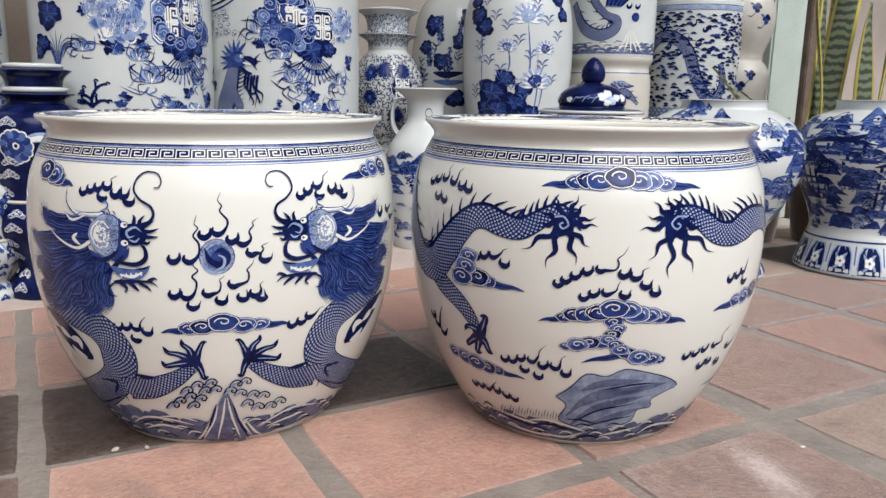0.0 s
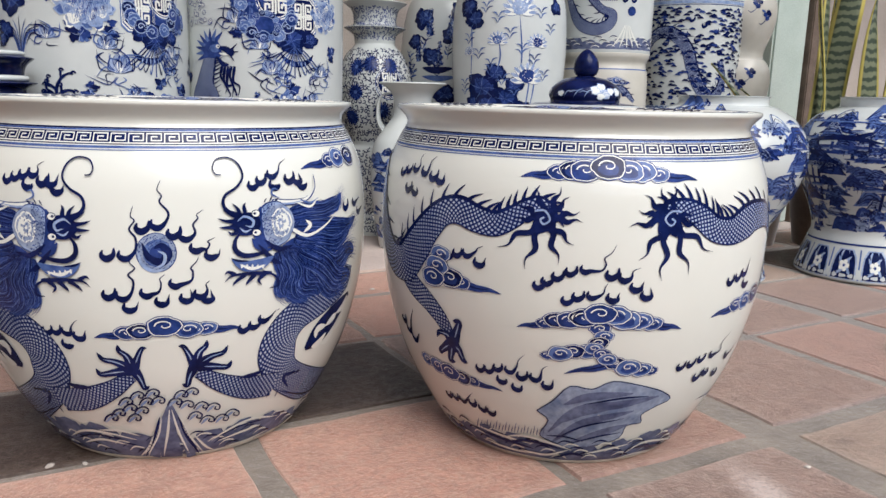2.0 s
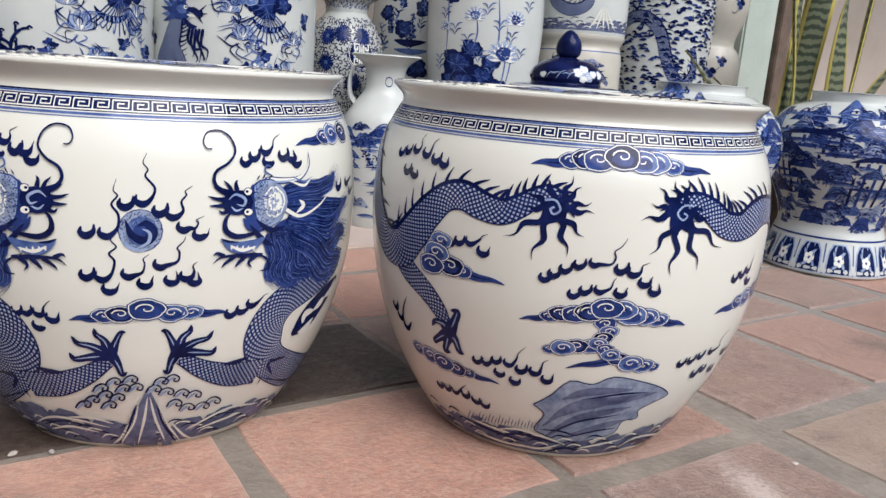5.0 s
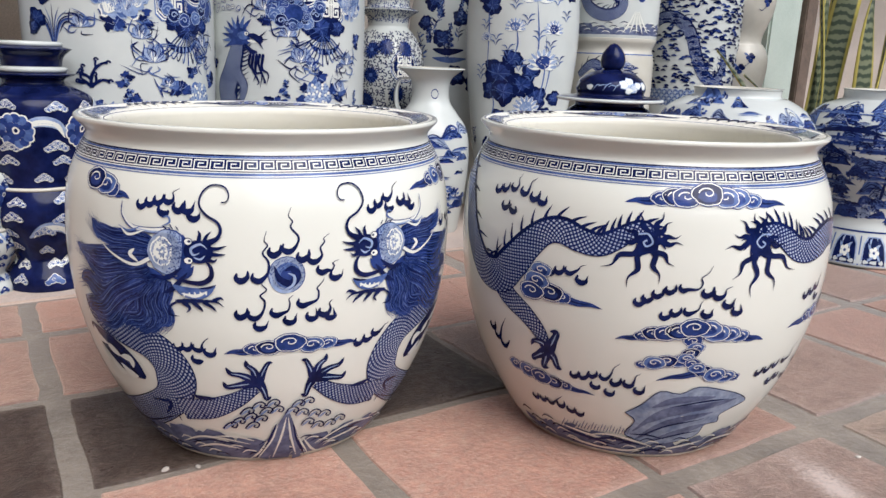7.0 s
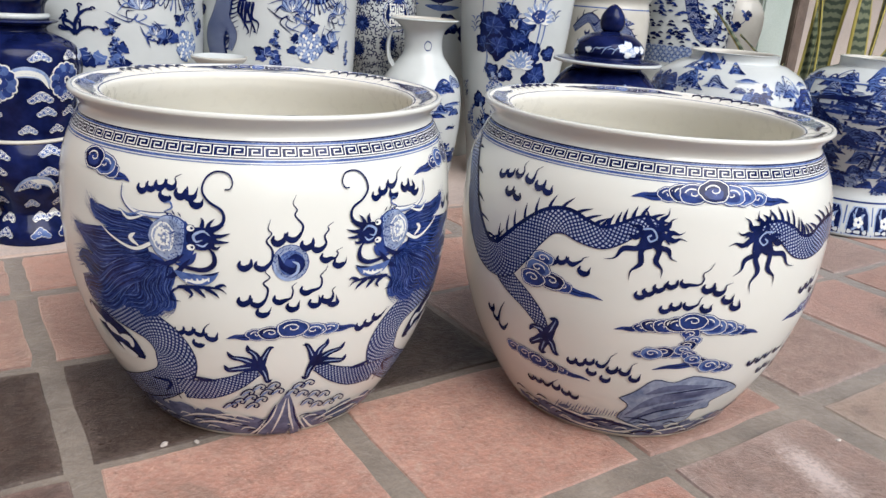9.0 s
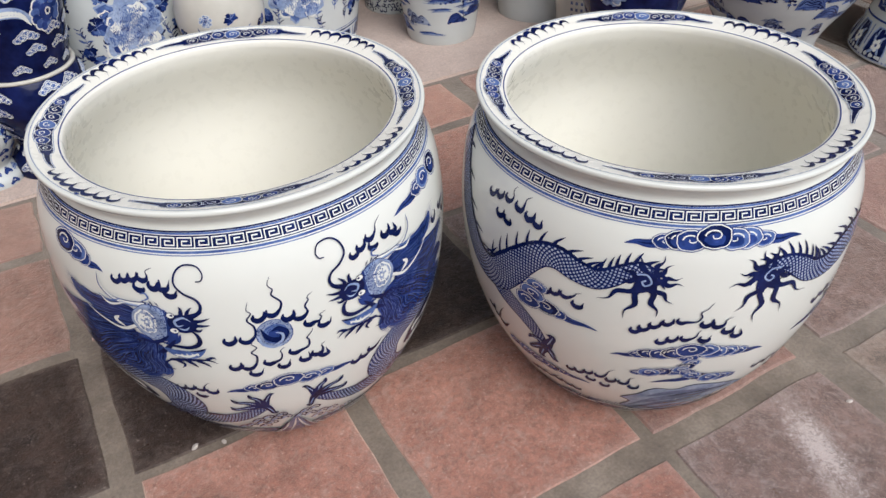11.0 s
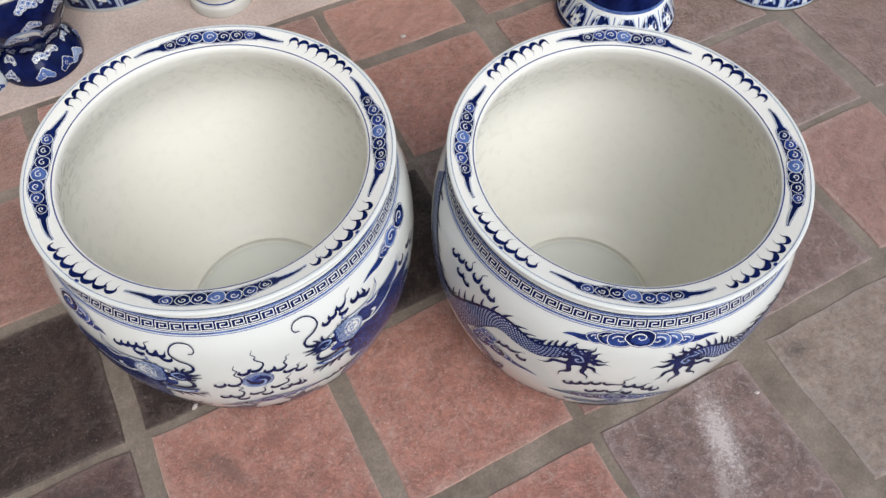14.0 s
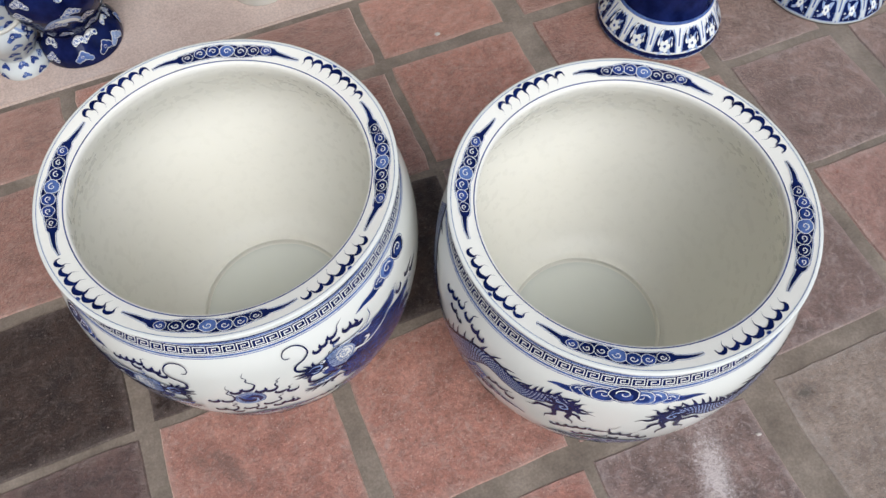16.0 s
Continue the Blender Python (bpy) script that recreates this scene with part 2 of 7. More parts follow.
def part(name, bm, mat, parent, label=""):
    me = bpy.data.meshes.new(name)
    bm.to_mesh(me)
    bm.free()
    me.materials.append(mat)
    ob = new(name, me)
    ob.parent = parent
    if label:
        tagged(ob, label)
    return ob


def curve_through(points, n=8):
    """Smooth line through the points (any number of coordinates each)."""
    p = np.array(points, float)
    if len(p) < 3:
        return np.array([p[0] + (p[-1] - p[0]) * i / n for i in range(n + 1)])
    q = np.vstack([2 * p[0] - p[1], p, 2 * p[-1] - p[-2]])
    t = (np.arange(n) / n)[:, None]
    out = [0.5 * (2 * b + (c - a) * t + (2 * a - 5 * b + 4 * c - d) * t ** 2 + (3 * b - a - 3 * c + d) * t ** 3)
           for a, b, c, d in zip(q, q[1:], q[2:], q[3:])]
    return np.vstack(out + [p[-1:]])


class Turned:
    """The outside of a turned pot: place of a mark at an angle round it and a height."""
    ref = 26.0

    def __init__(self, profile, ref=26.0):
        line = curve_through(profile, 12)
        self.z, self.r, self.ref = line[:, 1], line[:, 0], ref

    def at(self, s, z, lift):
        z = min(max(z / 100, self.z[0]), self.z[-1])
        r = float(np.interp(z, self.z, self.r))
        slope = (float(np.interp(z + 0.002, self.z, self.r)) - float(np.interp(z - 0.002, self.z, self.r))) / 0.004
        k = 1 / math.sqrt(1 + slope * slope)
        a = s / self.ref
        r += lift * k
        return (r * math.sin(a), -r * math.cos(a), z - lift * k * slope)


class Brim:
    """The flat top of a rim: s runs round it, z is the way out from the axis."""
    def __init__(self, height, ref=23.0):
        self.height, self.ref = height, ref

    def at(self, s, z, lift):
        a = s / self.ref
        r = z / 100
        return (r * math.sin(a), -r * math.cos(a), self.height(r) + lift)


class Brush:
    """Paints ribbons and patches of ink onto a pot; s and z are centimetres along and up."""
    def __init__(self, surf, parent, mirror=0.0, lift=0.0003):
        self.surf, self.parent, self.mirror, self.base = surf, parent, mirror, lift
        self.flip, self.name, self.lift, self.level, self.step, self.count = False, None, lift, lift, 0.000025, 0
        self.clear()

    def clear(self):
        self.v, self.f, self.m, self.uv = [], [], [], []

    def motif(self, name):
        """Begin a motif, laid a hair over the one before."""
        self.flush()
        if name.startswith("dragon_"):
            self.name = name
            return
        if name != self.name and self.name:
            self.level = min(self.level + 0.0001, self.base + 0.0007)
        self.name, self.lift = name, self.level
        self.step = 0.00001 if name == "painted_dragon" else 0.000025

    def fresh(self):
        if self.name in ("painted_dragon", "painted_medallion"):
            return
        self.count += 1
        self.lift = self.level + (self.count % 7) * 0.00006

    def flush(self):
        if self.f:
            mesh_ob(self.name, self.v, self.f, INKS, self.parent, slots=self.m, uvs=self.uv)
        self.clear()

    def dot(self, s, z, u=0.0, v=0.0):
        if self.flip:
            s = 2 * self.mirror - s
        self.v.append(self.surf.at(s, z, self.lift))
        self.uv.append((u, v))
        return len(self.v) - 1

    def quad(self, a, b, c, d, ink):
        self.f.append((d, c, b, a) if self.flip else (a, b, c, d))
        self.m.append(ink)

    def ribbon(self, line, widths, ink, across=1):
        line = np.array(line)
        way = np.gradient(line, axis=0)
        way /= np.maximum(np.linalg.norm(way, axis=1), 1e-6)[:, None]
        run = np.concatenate([[0], np.cumsum(np.linalg.norm(np.diff(line, axis=0), axis=1))])
        rows = []
        for (s, z), (ds, dz), w, u in zip(line, way, widths, run):
            rows.append([self.dot(s + dz * w * k, z - ds * w * k, u, w * k) for k in np.linspace(-0.5, 0.5, across + 1)])
        for a, b in zip(rows, rows[1:]):
            for i in range(across):
                self.quad(a[i], a[i + 1], b[i + 1], b[i], ink)
        self.lift = min(self.lift + self.step, self.level + 0.0016)

    def stroke(self, pts, w, ink, kind="brush"):
        line = curve_through(pts, 7)
        t = np.linspace(0, 1, len(line))
        if kind == "brush":
            shape = np.sin(np.pi * np.clip(t, 0.02, 0.98)) ** 0.65
        elif kind == "tail":
            shape = np.maximum((1 - t) ** 0.7, 0.03) * np.clip(t * 6 + 0.6, 0, 1)
        elif kind == "talon":
            shape = 1.3 * np.clip((1 - t) * 2.2, 0.03, 1) ** 0.8 * (0.78 + 0.22 * np.cos(t * 6))
        elif kind == "tailup":
            shape = 0.06 + t ** 0.9
        elif kind == "whisker":
            shape = 0.32 + 0.68 * t ** 2
        else:
            shape = np.ones(len(t))
        self.ribbon(line, w * shape, ink, 1 if w < 0.45 else 3)

    def blob(self, s, z, rx, ry, ink, wave=0.0, lobes=7, turn=0.0, n=20):
        mid = self.dot(s, z)
        rings = []
        for k in ((1.0,) if rx < 0.8 else (0.5, 1.0)):
            ring = []
            for i in range(n):
                a = 2 * math.pi * i / n
                q = k * (1 + wave * math.cos(lobes * a + turn))
                ring.append(self.dot(s + rx * q * math.cos(a), z + ry * q * math.sin(a), rx * q * math.cos(a), ry * q * math.sin(a)))
            rings.append(ring)
        for i in range(n):
            j = (i + 1) % n
            self.f.append((mid, rings[0][j], rings[0][i]) if self.flip else (mid, rings[0][i], rings[0][j]))
            self.m.append(ink)
            for a, b in zip(rings, rings[1:]):
                self.quad(a[i], b[i], b[j], a[j], ink)
        self.lift = min(self.lift + self.step, self.level + 0.0016)

    def patch(self, s, z, edge, kind):
        """A washed shape round a middle, with a drawn outline."""
        ring = curve_through(list(edge) + [edge[0]], 3)[:-1]
        mid, n = np.array((s, z)), len(ring)
        rows = [[self.dot(*(mid + (p - mid) * k)) for p in ring] for k in (0.03, 0.25, 0.5, 0.75, 1.0)]
        for a, b in zip(rows, rows[1:]):
            for i in range(n):
                self.quad(a[i], b[i], b[(i + 1) % n], a[(i + 1) % n], WASH if kind == "rock" else COBALT)
        self.lift = min(self.lift + self.step, self.level + 0.0016)
        self.ribbon(np.vstack([ring, ring[:1]]), [0.16] * (n + 1), DARK)

    def serpent(self, pts, widths, spines=0):
        line = curve_through([(*p, w) for p, w in zip(pts, widths)], 9)
        xy, w = line[:, :2], line[:, 2]
        way = np.gradient(xy, axis=0)
        way /= np.maximum(np.linalg.norm(way, axis=1), 1e-6)[:, None]
        side = np.stack([way[:, 1], -way[:, 0]], 1)
        if spines:
            sign = 1 if spines > 0 else -1
            gap = max(2, len(xy) // (2 * abs(spines)))
            out = -side * sign
            self.ribbon(xy + out * (w * 0.5)[:, None], 0.25 + w * 0.16, DARK)
            for i in range(gap, len(xy) - gap, gap):
                root = xy[i] + out[i] * w[i] * 0.42
                big = 0.7 + 0.5 * w[i] * (0.75 + 0.4 * ((i * 7) % 5) / 5)
                lean = way[i] * big * 0.75
                self.stroke([root - way[i] * 0.3, root + out[i] * big * 0.5 + lean * 0.2, root + out[i] * big + lean], 0.62, DARK, "tail")
        self.ribbon(xy, w, SCALES, 4)
        for sgn in (1, -1):
            self.ribbon(xy + side * (sgn * w * 0.5)[:, None], [0.16] * len(w), DARK)

    def lock(self, pts, w):
        """A lock of hair: washed mass, then fine strands dark and light."""
        line = curve_through(pts, 7)
        t = np.linspace(0, 1, len(line))
        body = np.clip(t * 5 + 0.5, 0, 1) * np.clip((1 - t) * 3.5, 0.02, 1) ** 0.5
        way = np.gradient(line, axis=0)
        way /= np.maximum(np.linalg.norm(way, axis=1), 1e-6)[:, None]
        side = np.stack([way[:, 1], -way[:, 0]], 1)
        line = line + side * (w * 0.3 * t * np.sin(t * 9.5 + w * 3))[:, None]
        self.ribbon(line, w * body, COBALT, 3)
        self.ribbon(line, w * body * np.clip(1.1 - t, 0.1, 0.8), DARK, 2)
        base = self.lift
        for i, q in enumerate(np.linspace(-0.5, 0.5, 25)):
            self.lift = base + i % 3 * self.step
            off = side * (w * np.maximum(body, np.clip(t * 5 + 0.5, 0, 1) * 0.72) * q * (1 + 0.25 * t ** 3) + 0.03 * w * np.sin(t * 9 + i * 2))[:, None]
            self.ribbon(line + off + way * (t ** 3)[:, None] * 0.5 * (i * 3 % 5 - 1), w * 0.034 * np.maximum(np.sin(np.pi * t) ** 0.5, 0.08), (DARK, COBALT, DARK, COBALT, MID)[i % 5])

    def stipple(self, s, z, rx, ry, n, seed, ink, lean=0.0, size=0.09):
        """Dabs of the brush tip, gathering towards one side."""
        rnd, base = random.Random(seed), self.lift
        for i in range(n):
            self.lift = base + i % 5 * self.step
            a, q = rnd.uniform(0, 6.283), math.sqrt(rnd.random())
            c, e = q * math.cos(a), q * math.sin(a)
            if lean and rnd.random() > 0.5 - lean * c:
                continue
            self.blob(s + rx * c, z + ry * e, size, size, ink, n=6)

    def rays(self, mid, ends, w):
        m = np.array(mid)
        for i, e in enumerate(ends):
            d = np.array(e) - m
            n = np.array((-d[1], d[0])) * (0.07 if i % 2 else -0.07)
            line = curve_through([m + d * 0.12, m + d * 0.34 + n, m + d * 0.58 - n * 0.5, m + d * 0.8 + n * 0.8, e], 7)
            t = np.linspace(0, 1, len(line))
            self.ribbon(line, w * 1.35 * np.maximum(1.0 - t ** 0.8, 0.03) * (0.85 + 0.15 * np.cos(t * 12)), DARK)

    def licks(self, bottoms, size, tip=None, up=1):
        """A row of cupped flame licks; the last one may run up into a long wavering tip."""
        self.fresh()
        if self.name == "painted_flame":
            self.flush()
        for i, (s, z) in enumerate(bottoms):
            last = i == len(bottoms) - 1 and tip
            rise = [(s + 0.42 * size, z + up * 0.35 * size), (s + 0.5 * size, z + up * 0.95 * size)]
            if last:
                rise = [(s + 0.35 * size, z + up * 0.15 * size)] + list(tip)
            cup = [(s - 0.42 * size, z + up * 0.75 * size), (s - 0.5 * size, z + up * 0.3 * size), (s - 0.1 * size, z), *rise]
            line = curve_through(cup, 7)
            t = np.linspace(0, 1, len(line))
            fat = 2.0 / (len(cup) - 1)
            shape = np.exp(-((t - fat) / (fat * 0.8)) ** 2) * 0.8 + 0.2 * np.sin(np.pi * np.clip(t, 0.03, 0.985)) ** 0.6
            shape = np.where(t > fat, np.maximum(shape, 0.5 * (1 - t) ** 0.8 + 0.05), shape)
            self.ribbon(line, 0.6 * size * shape, DARK)

    def cloud(self, lobes, tails, squash=0.62):
        """A drifting cloud: lobes with a reserved white curl each, drawn out into points."""
        self.fresh()
        if self.name == "painted_cloud":
            self.flush()
        for i, tip in enumerate(tails):
            s, z, r = min(lobes, key=lambda q: abs(q[0] - tip[0]) + abs(q[1] - tip[1]))
            mids = (s * 0.62 + tip[0] * 0.38, z * 0.62 + tip[1] * 0.38 - 0.1 * r), (s * 0.3 + tip[0] * 0.7, z * 0.3 + tip[1] * 0.7 + 0.12 * r)
            self.stroke([(s, z), *mids, tip], r * 1.15, COBALT, "tail")
            self.stroke([(s, z), *mids], r * 0.3, DARK, "tail")
        for i, (s, z, r) in enumerate(lobes):
            r = r if r < 1.5 else 1.5 + (r - 1.5) * 0.35
            self.ragged(s, z, r * 1.26, r * squash * 1.34, COBALT, i, 0.06)
            self.ragged(s, z, r * 1.17, r * squash * 1.23, WHITE, i, 0.06)
            self.ragged(s, z, r * 1.09, r * squash * 1.12, (COBALT, MID, DARK, MID)[i % 4], i, 0.06)
            self.ragged(s, z - 0.25 * r * squash, r * 0.7, r * squash * 0.6, COBALT, i, 0.06)
            self.curl(s, z + 0.1 * r * squash, r * 0.66, squash, 1 if i % 2 else -1, 0.08 + 0.05 * r)

    def surf_band(self, a, b):
        """Breaking water round the foot."""
        (s0, z0), (s1, z1) = a, b
        s = np.linspace(s0 - 3, s1 + 3, 70)
        top = z0 + (z1 - z0) * (s - s[0]) / (s[-1] - s[0]) + 0.5 * np.sin(s * 1.1) + 0.3 * np.sin(s * 2.7 + 1) + 0.2 - 0.8 * np.cos((s - s.mean()) * 0.22)
        self.ribbon(np.stack([s, (top + 0.9) / 2], 1), np.maximum(top - 0.9, 0.6), SLATE, 5)
        for k in range(60):
            c = s[0] + (s[-1] - s[0]) * (k + 0.5) / 60
            z = 1.3 + (k * 37 % 13) * 0.26
            self.stroke([(c - 1.6, z), (c - 0.5, z + 0.7), (c + 0.8, z + 0.5), (c + 1.4, z)], 0.28, DARK if k % 2 else WHITE)

    def fret(self, z0, z1, count, turn=0.0):
        """Key-fret band between two fine lines."""
        ref, h = self.surf.ref, z1 - z0
        full = 2 * math.pi * ref
        ring = np.linspace(0, full, 145)
        self.ribbon(np.stack([ring, ring * 0 + (z0 + z1) / 2], 1), [h * 1.22] * 145, WHITE, 3)
        self.lift += 0.00006
        self.ribbon(np.stack([ring, ring * 0 + (z0 + z1) / 2], 1), [h * 1.08] * 145, DARK, 3)
        for z, w, ink in ((z1 + 0.42, 0.16, DARK), (z1 + 0.22, 0.2, MID), (z0 - 0.3, 0.26, MID), (z0 - 0.62, 0.1, MID)):
            self.ribbon(np.stack([ring, ring * 0 + z], 1), [w] * 145, ink)
        u, lw = full / count, h * 0.1
        self.lift += 0.00012
        for i in range(count):
            s = i * u + turn

            def bar(x0, y0, x1, y1):
                n = 3 if abs(x1 - x0) > 0.05 else 1
                self.ribbon([(s + u * (x0 + (x1 - x0) * k / n), z0 + h * (y0 + (y1 - y0) * k / n)) for k in range(n + 1)], [lw] * (n + 1), WHITE)
                self.lift -= self.step
            for x0, y0, x1, y1 in ((0.06, 0.1, 0.06, 0.9), (0.03, 0.88, 0.9, 0.88), (0.87, 0.3, 0.87, 0.91), (0.3, 0.32, 0.9, 0.32), (0.32, 0.3, 0.32, 0.66), (0.29, 0.63, 0.66, 0.63), (0.06, 0.1, 1.06, 0.1)):
                bar(x0, y0, x1, y1)

    def line_round(self, z, w, ink):
        ring = np.linspace(0, 2 * math.pi * self.surf.ref, 145)
        self.ribbon(np.stack([ring, ring * 0 + z], 1), [w] * 145, ink)

    # -- filling patterns of the shop's other pots --
    def flower(self, s, z, r, seed=0, ink=MID):
        self.fresh()
        rnd = random.Random(seed + 7)
        for k, n, w in ((1.0, 8, 0.36), (0.62, 7, 0.3), (0.28, 4, 0.24)):
            for i in range(n):
                a = 6.283 * (i + rnd.uniform(-0.25, 0.25)) / n + seed
                c, e, q, tag = s + r * k * 0.72 * math.cos(a), z + r * k * 0.68 * math.sin(a), r * w * rnd.uniform(0.85, 1.15), rnd.randrange(999)
                self.ragged(c, e, q, q * 0.9, WHITE, tag, 0.16, 12)
                self.ragged(c, e, q * 0.84, q * 0.74, ink if k > 0.9 else rnd.choice((PALE, MID)), tag, 0.16, 12)
                self.stroke([(c - 0.5 * q * math.cos(a), e - 0.5 * q * math.sin(a)), (c + 0.4 * q * math.cos(a), e + 0.4 * q * math.sin(a))], q * 0.25, COBALT)
        self.blob(s, z, r * 0.15, r * 0.15, DARK, n=8)

    def leaf(self, s, z, ds, dz, w, ink=COBALT):
        self.stroke([(s, z), (s + ds * 0.45 - dz * 0.1, z + dz * 0.45 + ds * 0.1), (s + ds, z + dz)], w, ink)

    def spray(self, s, z, h, seed=0, ink=COBALT):
        self.fresh()
        rnd = random.Random(seed)
        bend = rnd.uniform(-0.5, 0.5) * h
        stem = curve_through([(s, z), (s + bend * 0.3, z + h * 0.5), (s + bend, z + h)], 6)
        self.ribbon(stem, [0.16] * len(stem), ink)
        for p in stem[2::2]:
            for sg in (-1, 1):
                l = h * rnd.uniform(0.16, 0.34)
                a = rnd.uniform(0.2, 1.2)
                self.leaf(p[0], p[1], sg * l * math.cos(a), l * math.sin(a), l * rnd.uniform(0.14, 0.3), rnd.choice((DARK, COBALT, MID)))
        return stem[-1]

    def ragged(self, s, z, rx, ry, ink, seed=0, amp=0.16, n=26):
        """A blot with an uneven, lobed edge."""
        rnd = random.Random(seed)
        p = [rnd.uniform(0, 6.28) for _ in range(4)]
        mid, rings = self.dot(s, z), []
        for k in ((1.0,) if rx < 0.6 else (0.5, 1.0) if rx < 1.6 else (0.25, 0.5, 0.75, 1.0)):
            rings.append([])
            for i in range(n):
                a = 2 * math.pi * i / n
                q = k * (1 + amp * (0.6 * math.sin(3 * a + p[0]) + 0.45 * math.sin(5 * a + p[1]) + 0.4 * math.sin(9 * a + p[2])))
                rings[-1].append(self.dot(s + rx * q * math.cos(a), z + ry * q * math.sin(a)))
        for i in range(n):
            j = (i + 1) % n
            self.f.append((mid, rings[0][j], rings[0][i]) if self.flip else (mid, rings[0][i], rings[0][j]))
            self.m.append(ink)
            for inner, outer in zip(rings, rings[1:]):
                self.quad(inner[i], outer[i], outer[j], inner[j], ink)
        self.lift = min(self.lift + self.step, self.level + 0.0016)

    def curl(self, s, z, r, squash, sgn, w, ink=WHITE, turns=1.05):
        a = np.linspace(0, turns * 2 * math.pi, 18)
        q = r * (1 - a / a[-1] * 0.82)
        self.ribbon(np.stack([s + sgn * q * np.cos(a), z + squash * q * np.sin(a)], 1), w * np.linspace(1.0, 0.7, 18), ink)

    def scroll_cloud(self, s, z, span):
        """A spindle of rolled clouds, edged pale, each with a white curl."""
        self.fresh()
        t = np.linspace(-1, 1, 61)
        body = 1.02 * np.clip(1.06 - np.abs(t) ** 1.7, 0, 1) * (0.9 + 0.1 * np.abs(np.cos(t * 11)))
        tails = 0.28 * (1 - np.abs(t)) ** 0.5
        wide = np.where(np.abs(t) > 0.66, np.maximum(tails, body * 0.62), body)
        wide = np.where(np.abs(t) > 0.97, 0.05, wide)
        line = np.stack([s + t * span, z + 0.16 * np.sin(t * 9)], 1)
        self.ribbon(line, 2 * wide + 0.3, MID, 3)
        self.ribbon(line, 2 * wide + 0.18, WHITE, 3)
        self.ribbon(line, 2 * wide + 0.02, DARK, 3)
        for i, d in enumerate((-0.52, 0.52, -0.35, 0.35, -0.18, 0.18, 0.0)):
            r = 1.05 - 0.62 * abs(d)
            c, e = s + d * span, z + 0.2 * math.cos(i * 2.4)
            self.ragged(c, e, r * 1.12, r * 0.96, WHITE, i, 0.05)
            self.ragged(c, e, r * 1.03, r * 0.87, (COBALT, DARK, DARK, COBALT, DARK, COBALT, MID)[i], i, 0.05)
            self.curl(c, e, r * 0.58, 0.85, 1 if d > 0 else -1, 0.13)

    def rim_flames(self, s, z):
        """Seven cupped licks with thin tails turned to the opening, a drop below the middle one."""
        self.fresh()
        for d in (-3.1, -2.15, -1.2, -0.1, 0.95, 1.95, 2.9):
            big = 1.25 - 0.13 * abs(d)
            c = s + d * 1.72
            line = curve_through([(c - 0.85 * big, z - 0.35), (c - 0.55 * big, z + 0.3 * big), (c + 0.1, z + 0.45 * big), (c + 0.7 * big, z - 0.05), (c + 0.6 * big, z - 0.75 * big), (c + 1.0 * big, z - 1.4 * big)], 6)
            t = np.linspace(0, 1, len(line))
            self.ribbon(line, (0.09 + 0.56 * big * np.exp(-((t - 0.42) / 0.24) ** 2)) * np.clip((1 - t) * 3, 0.2, 1), DARK)
        self.ragged(s + 0.9, z + 0.95, 0.34, 0.2, COBALT, 2, 0.05, 10)

    def peony(self, s, z, r, seed=0):
        """A full blossom of many crinkled petals, pale at their edges."""
        self.fresh()
        rnd = random.Random(seed)
        for k, n in ((1.0, 15), (0.78, 13), (0.56, 10), (0.34, 7), (0.12, 3)):
            for i in range(n):
                a = 6.283 * (i + rnd.uniform(-0.3, 0.3)) / n + k
                q = r * k * rnd.uniform(0.66, 0.86)
                c, e, w = s + q * math.cos(a), z + q * math.sin(a), r * rnd.uniform(0.17, 0.26)
                tag = rnd.randrange(999)
                self.ragged(c, e, w, w, (PALE, WHITE, PALE)[i % 3], tag, 0.2, 14)
                self.ragged(c - 0.16 * w * math.cos(a), e - 0.16 * w * math.sin(a), w * 0.86, w * 0.86, rnd.choice((PALE, MID, MID, WASH)), tag, 0.2, 14)
                self.ragged(c - 0.45 * w * math.cos(a), e - 0.45 * w * math.sin(a), w * 0.46, w * 0.46, rnd.choice((MID, COBALT, COBALT)), tag, 0.2, 9)

    def oak(self, s, z, r, seed=0):
        """A tuft of dark cut leaves."""
        self.fresh()
        rnd = random.Random(seed)
        for i in range(6):
            a = rnd.uniform(0, 6.28)
            q = r * rnd.uniform(0.3, 0.62)
            self.ragged(s + q * math.cos(a), z + q * math.sin(a), r * 0.42, r * 0.36, (DARK, COBALT, DARK, MID)[i % 4], seed + i, 0.34, 20)
        for i in range(4):
            a = rnd.uniform(0, 6.28)
            self.stroke([(s, z), (s + r * 0.7 * math.cos(a), z + r * 0.7 * math.sin(a))], 0.1, PALE)

    def bud(self, s, z, r, seed=0):
        """A pale half-open lotus."""
        self.fresh()
        for a in (-70, 70, -42, 42, -16, 16):
            d, u = math.sin(radians(a)), math.cos(radians(a))
            way = [(s, z - 0.5 * r), (s + d * 0.62 * r, z + (0.5 * u - 0.3) * r), (s + d * 0.75 * r, z + (1.15 * u - 0.4) * r)]
            self.stroke(way, r * 0.56, COBALT)
            self.stroke(way, r * 0.46, PALE if abs(a) > 30 else WASH)
            self.stroke(way[:2], r * 0.2, WHITE)
        rnd = random.Random(seed)
